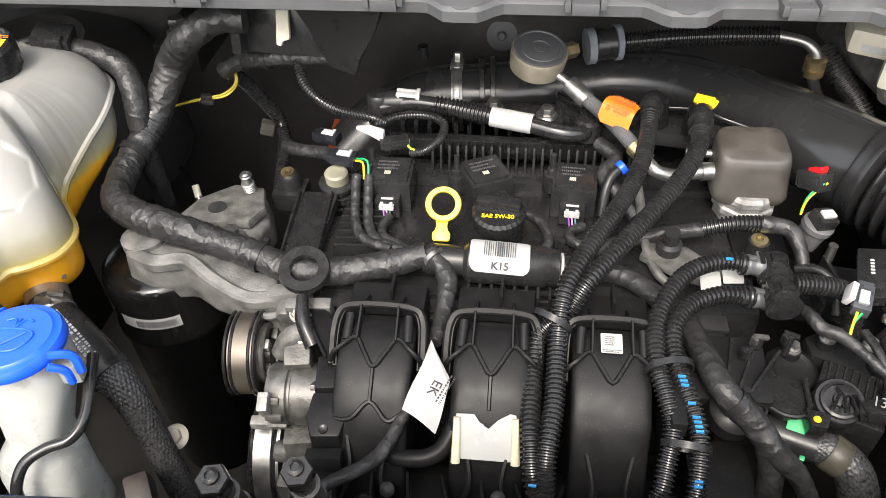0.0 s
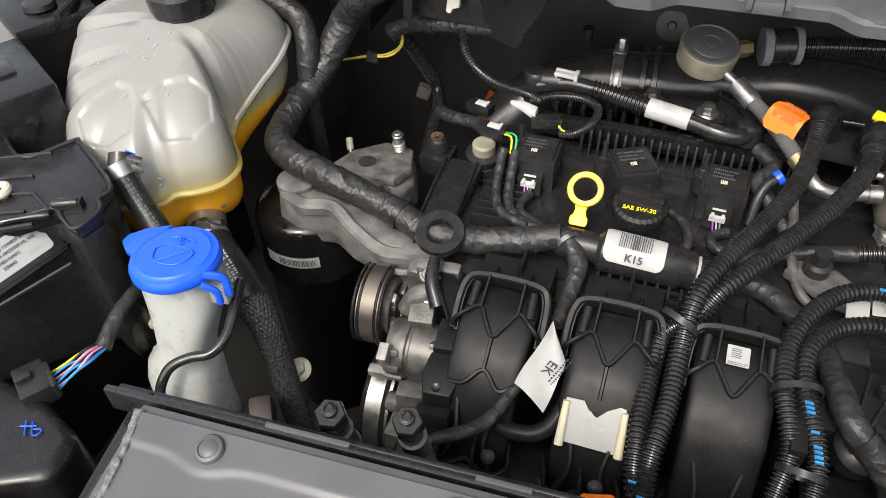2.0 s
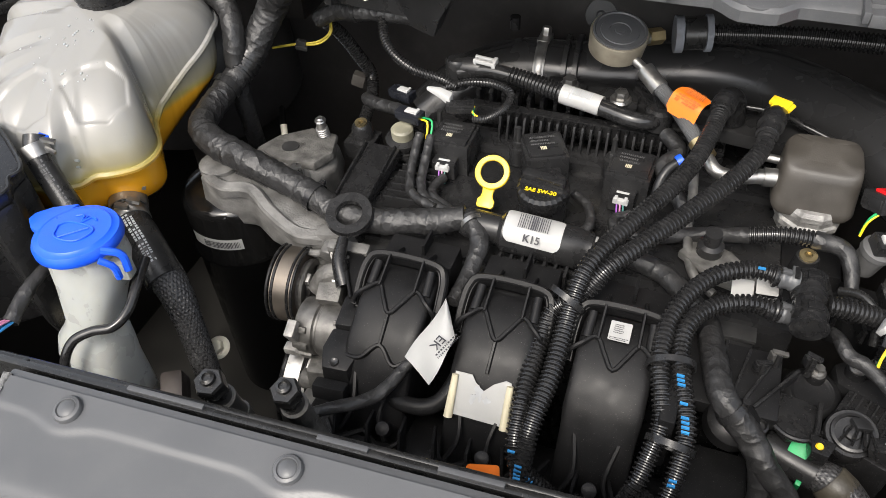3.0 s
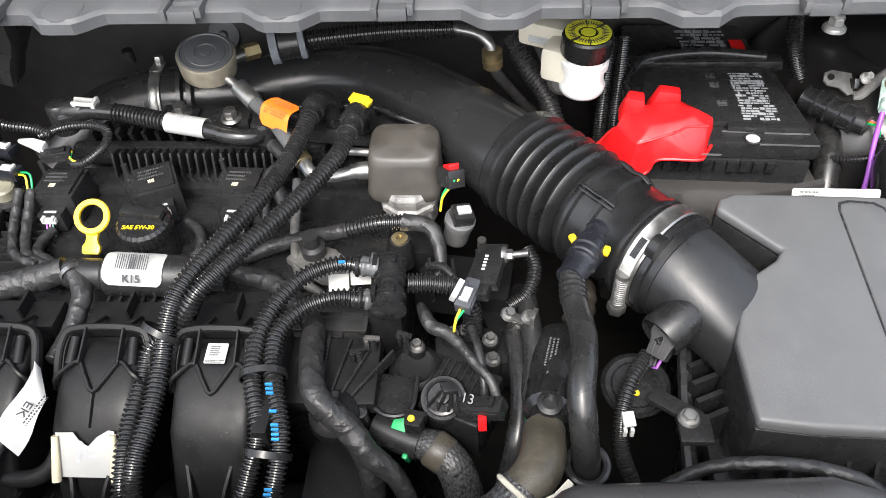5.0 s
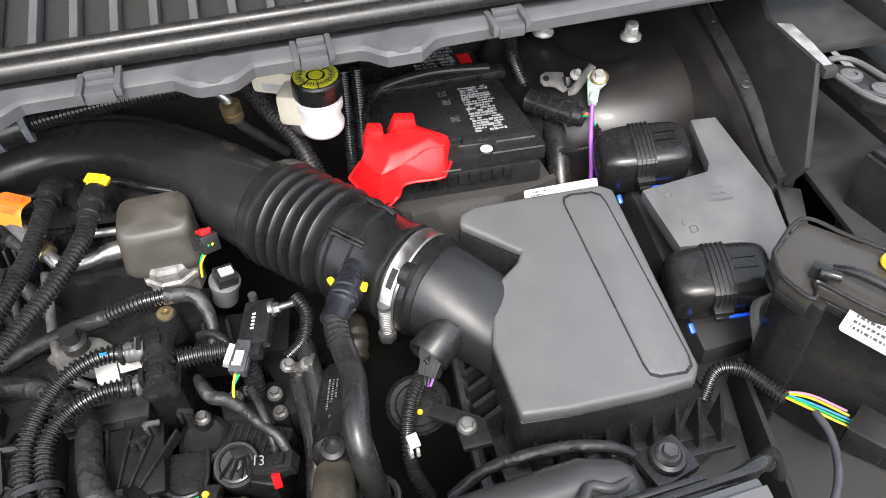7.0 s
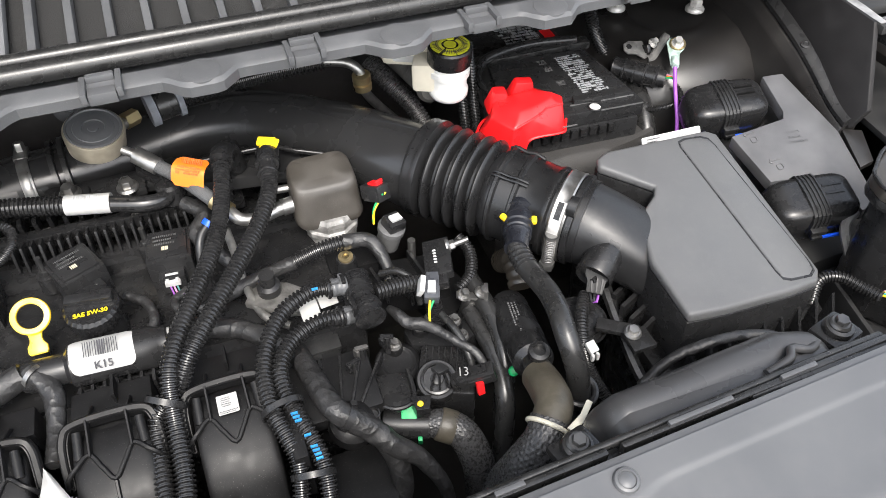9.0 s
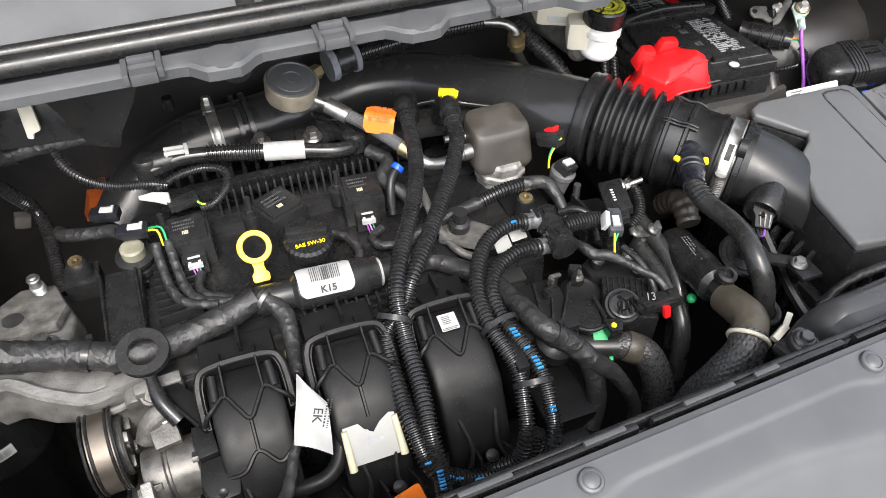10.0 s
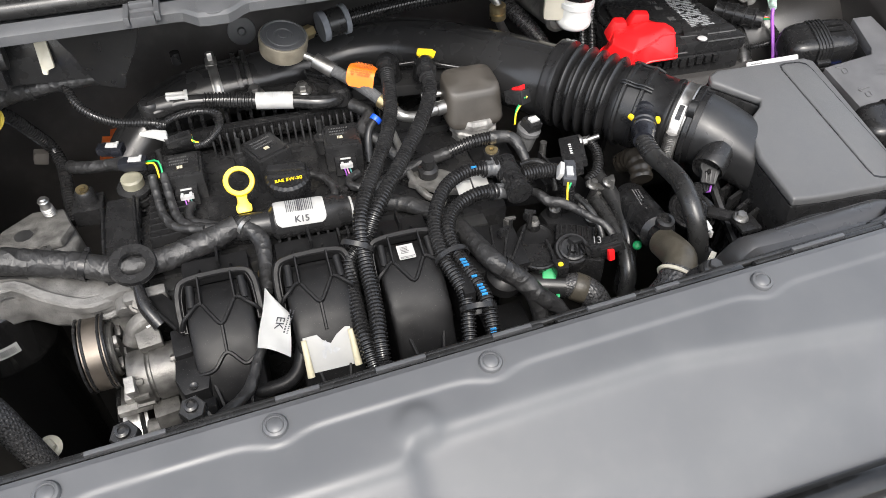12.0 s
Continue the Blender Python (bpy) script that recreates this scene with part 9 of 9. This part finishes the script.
# ---- wiring under the cowl, left ----
pc = thing("bulkhead_connector", "large black bulkhead connector with a white lever", "connector", (-0.20, 0.63, 0.98))
part("block", Shape().box((-0.195, 0.636, 0.992), (0.105, 0.05, 0.048), (-10, 0, -6)), BLACK, pc, bevel=0.004)
part("collar", Shape().box((-0.243, 0.630, 0.998), (0.010, 0.056, 0.052), (-10, 0, -6)), BLACK, pc, bevel=0.002)
part("lever", Shape().rings([[Vector(p) for p in ((-0.206, 0.617, 1.026), (-0.194, 0.616, 1.026), (-0.192, 0.597, 0.995), (-0.1985, 0.595, 0.994), (-0.199, 0.591, 0.991), (-0.204, 0.592, 0.992))], [Vector(p) for p in ((-0.206, 0.622, 1.022), (-0.194, 0.621, 1.022), (-0.192, 0.603, 0.993), (-0.1985, 0.601, 0.992), (-0.199, 0.597, 0.989), (-0.204, 0.598, 0.990))]]).box((-0.2, 0.624, 1.010), (0.010, 0.004, 0.010), (-40, 0, -6)), CREAM, pc, "cream locking lever", bevel=0.0015)
part("blue_wire", Shape().tube([(-0.238, 0.606, 1.008), (-0.250, 0.600, 1.012)], 0.0018, 6), SKYBLUE, pc)
dr = thing("cowl_drain", "black funnel-shaped drain below the cowl", "drain", (-0.14, 0.60, 0.96))
part("funnel", Shape().rings([[Vector(p) for p in ((-0.180, 0.585, 1.032), (-0.100, 0.582, 1.032), (-0.100, 0.64, 1.032), (-0.180, 0.64, 1.032))], [Vector(p) for p in ((-0.172, 0.596, 1.005), (-0.110, 0.594, 1.005), (-0.110, 0.64, 1.005), (-0.172, 0.64, 1.005))], [Vector(p) for p in ((-0.168, 0.602, 0.985), (-0.128, 0.600, 0.975), (-0.128, 0.635, 0.975), (-0.168, 0.635, 0.985))], [Vector(p) for p in ((-0.160, 0.606, 0.962), (-0.135, 0.604, 0.955), (-0.135, 0.63, 0.955), (-0.160, 0.63, 0.962))]]), NECK, dr, bevel=0.003, smooth=20)
cb = thing("crossing_loom", "black taped loom below the bulkhead connector", "wiring harness", (-0.2, 0.62, 0.96))
part("loom", Shape().tube([(-0.285, 0.640, 0.935), (-0.262, 0.640, 0.948), (-0.235, 0.628, 0.957), (-0.205, 0.622, 0.964), (-0.175, 0.617, 0.968), (-0.150, 0.612, 0.970)], [0.0085, 0.0095, 0.0095, 0.009, 0.009, 0.0085], 16, 0.0018, wrap=0.14), TAPE, cb)
band([(-0.285, 0.640, 0.935), (-0.235, 0.628, 0.957), (-0.150, 0.612, 0.970)], 0.45, 0.005, 0.0102, BLACK, cb)
for k in range(2):
    hose("yellow_wire", "thin yellow wire hanging at the firewall", [(-0.278 + 0.001 * k, 0.655 - 0.002 * k, 0.930), (-0.277 + 0.002 * k, 0.645, 0.918), (-0.288 + 0.002 * k, 0.633, 0.912 - 0.002 * k), (-0.312, 0.627, 0.909 - 0.001 * k), (-0.338, 0.620, 0.904)], 0.0012, DULLYELLOW, category="wire", group="yellow wires")
part("tie", Shape().box((-0.304, 0.628, 0.911), (0.011, 0.006, 0.007), (0, 8, 8)).box((-0.304, 0.626, 0.906), (0.014, 0.004, 0.005), (0, 8, 8)), BLACK, thing("wire_clip", "small black clip on the yellow wires", "clip", (-0.304, 0.628, 0.91)), bevel=0.001)
hose("firewall_loom", "black convoluted loom down the firewall", [(-0.284, 0.655, 0.925), (-0.274, 0.668, 0.905), (-0.262, 0.682, 0.870), (-0.254, 0.690, 0.845), (-0.246, 0.672, 0.828), (-0.243, 0.640, 0.815), (-0.240, 0.600, 0.795)], 0.0078, CONVO, ridge=0.16, pitch=0.0034)
part("clip", Shape().box((-0.268, 0.684, 0.838), (0.016, 0.012, 0.016), (0, 20, 10)), surface("dull brown-grey plastic", (0.06, 0.055, 0.05), 0.5), thing("loom_clip", "small dull clip on the firewall loom", "clip", (-0.268, 0.684, 0.83)), bevel=0.002)
ul = thing("wing_loom", "black taped loom with a plug behind the coolant tank", "wiring harness", (-0.39, 0.58, 0.97))
part("loom", Shape().tube([(-0.405, 0.588, 0.985), (-0.385, 0.592, 0.978), (-0.362, 0.588, 0.966), (-0.350, 0.574, 0.950), (-0.347, 0.562, 0.92), (-0.350, 0.562, 0.87), (-0.356, 0.575, 0.80)], [0.010, 0.0115, 0.0115, 0.011, 0.0105, 0.010, 0.010], 16, 0.0025, wrap=0.08), TAPE, ul)
part("plug", Shape().box((-0.418, 0.585, 0.992), (0.034, 0.028, 0.026), (10, 10, 10)).box((-0.412, 0.572, 1.0), (0.02, 0.01, 0.012), (10, 10, 10)), BLACK, ul, bevel=0.002)
part("green_wire", Shape().tube([(-0.436, 0.584, 0.996), (-0.460, 0.578, 0.990), (-0.485, 0.57, 0.975)], 0.003, 8), CONVO, ul)
stw = thing("tower_bolt", "grey nut on the shaded strut tower", "bolt", (-0.352, 0.70, 0.93))
part("nut", Shape().turn([(0.013, 0), (0.013, 0.004), (0.010, 0.006)], (-0.352, 0.70, 0.945), (0, 0, 1), 20).hexa((-0.352, 0.70, 0.950), (0, 0, 1), 0.0095, 0.014), STEEL, stw)
part("bracket", Shape().box((-0.352, 0.76, 0.925), (0.05, 0.16, 0.034)), BODY, stw, bevel=0.004)
fs = thing("firewall_stud", "pale stud on the dark firewall", "stud", (-0.33, 0.60, 0.81))
part("stud", Shape().rod((-0.331, 0.599, 0.815), (-0.326, 0.590, 0.806), 0.0040), CREAM, fs)
part("shank", Shape().rod((-0.329, 0.595, 0.811), (-0.40, 0.70, 0.76), 0.004), GLOSS, fs)
part("tip", Shape().rod((-0.326, 0.590, 0.806), (-0.318, 0.578, 0.795), 0.0035), STEEL, fs)
fp2 = thing("firewall_plug", "round grey grommet on the firewall", "grommet", (0.0, 0.815, 0.89))
part("disc", Shape().turn([(0.019, 0), (0.0185, 0.002), (0.006, 0.0025), (0.004, 0.006), (0.0, 0.006)], (-0.004, 0.818, 0.893), (0, -1, 0.25), 28), COWL, fp2)
cwr = thing("loose_strip", "thin tan strip along the back of the bay", "strip", (0.3, 0.72, 1.0))
part("strip", Shape().box((0.14, 0.80, 0.995), (0.14, 0.004, 0.004), (0, 1, -2)), surface("tan sealing strip", (0.38, 0.30, 0.15), 0.7), cwr)

# actuator and wiring at the cam end
act = thing("cam_actuator", "black cam actuator with a pale collar and two plugs", "actuator", (-0.15, 0.545, 0.84))
part("barrel", Shape().turn([(0.017, -0.075), (0.017, -0.052), (0.0195, -0.050), (0.0195, -0.044), (0.0165, -0.042), (0.0165, -0.036), (0.0190, -0.034), (0.0190, -0.028), (0.0155, -0.026), (0.0155, -0.022), (0.0165, -0.020), (0.0165, -0.013), (0.0145, -0.012), (0.0145, -0.008), (0.0175, -0.006), (0.0175, 0.001), (0.0155, 0.002), (0.0155, 0.006), (0.0185, 0.008), (0.0185, 0.012), (0.013, 0.014)], (-0.150, 0.545, 0.862), (0, -0.1, 1), 28), BLACK, act)
part("collar", Shape().turn([(0.0115, 0), (0.0115, 0.009), (0.0095, 0.011)], (-0.150, 0.543, 0.876), (0, -0.1, 1), 24), surface("aged pale plastic", (0.20, 0.19, 0.14), 0.45), act, "pale collar")
connector("cam_plug", "black plug with a pale lock on the cam actuator", (-0.143, 0.552, 0.896), (0, 0, 80), (0.014, 0.025, 0.010), dark, WHITE, "cam plugs", wires=((YELLOW, [(-0.122, 0.545, 0.896), (-0.120, 0.535, 0.884)]), (GREEN, [(-0.120, 0.547, 0.897), (-0.118, 0.536, 0.884)])))
connector("cam_plug", "black plug with a pale lock beside the actuator", (-0.168, 0.592, 0.892), (0, 0, 75), (0.014, 0.024, 0.010), dark, WHITE, "cam plugs")
hose("cam_lead", "taped lead to the cam plugs", [(-0.222, 0.618, 0.862), (-0.215, 0.600, 0.872), (-0.195, 0.586, 0.878), (-0.170, 0.575, 0.884), (-0.158, 0.565, 0.888)], 0.0068, TAPE, wrap=0.08)
for k, x in enumerate((-0.128, -0.116)):
    hose("coil_lead", "black taped lead in front of the coils", [(x, 0.535, 0.888), (x + 0.002, 0.515, 0.878), (x + 0.006, 0.490, 0.868), (x + 0.018, 0.470, 0.866), (x + 0.045, 0.456, 0.868)], 0.0046, TAPE, group="coil leads", step=0.0015, wrap=0.16)
hose("coil_lead", "black taped lead below the coil plug", [(-0.094, 0.508, 0.862), (-0.098, 0.490, 0.862), (-0.090, 0.472, 0.866), (-0.068, 0.458, 0.868)], 0.0046, TAPE, group="coil leads", step=0.0015, wrap=0.16)
hose("coil_lead", "black taped lead curling past the oil cap", [(0.034, 0.515, 0.868), (0.050, 0.500, 0.868), (0.056, 0.478, 0.866), (0.046, 0.460, 0.864)], 0.0046, TAPE, group="coil leads", step=0.0015, wrap=0.16)
hose("coil_lead", "black taped lead below the third coil", [(0.088, 0.508, 0.862), (0.075, 0.498, 0.862), (0.080, 0.484, 0.862), (0.105, 0.480, 0.862)], 0.0046, TAPE, group="coil leads", step=0.0015, wrap=0.16)
hose("turbo_lead", "black taped lead beside the third coil", [(0.102, 0.600, 0.892), (0.118, 0.580, 0.888), (0.106, 0.560, 0.882), (0.120, 0.540, 0.876), (0.136, 0.52, 0.866)], 0.0075, TAPE, wrap=0.08)
cs = thing("cam_sensor", "black cam sensor with a brass insert", "sensor", (-0.208, 0.561, 0.84))
part("body", Shape().turn([(0.013, -0.04), (0.011, -0.004), (0.008, 0.0)], (-0.206, 0.561, 0.868), (0, -0.1, 1), 10).box((-0.206, 0.561, 0.84), (0.032, 0.03, 0.02)), BLACK, cs)
part("insert", Shape().turn([(0.0068, 0), (0.0068, 0.002), (0.0032, 0.002), (0.0032, 0)], (-0.206, 0.561, 0.868), (0, -0.1, 1), 18), BRASS, cs)
oc = thing("hose_elbow", "black elbow with a bright yellow clip", "elbow", (0.187, 0.59, 0.92))
part("elbow", Shape().tube([(0.192, 0.612, 0.905), (0.193, 0.606, 0.925), (0.191, 0.592, 0.934), (0.188, 0.575, 0.935)], 0.0115, 18), SATIN, oc)
part("clip", Shape().box((0.193, 0.599, 0.9445), (0.018, 0.010, 0.004), (10, 0, -25)).box((0.2015, 0.596, 0.941), (0.004, 0.009, 0.008), (10, 25, -25)).box((0.190, 0.593, 0.943), (0.009, 0.008, 0.004), (20, 0, -25)), YELLOW, oc, "bright yellow clip", bevel=0.0012)
oc = thing("hose_elbow", "black elbow at the top of the hose", "elbow", (0.15, 0.62, 0.91))
part("elbow", Shape().tube([(0.160, 0.628, 0.900), (0.156, 0.625, 0.922), (0.150, 0.615, 0.930), (0.147, 0.602, 0.930)], 0.0115, 18), SATIN, oc)
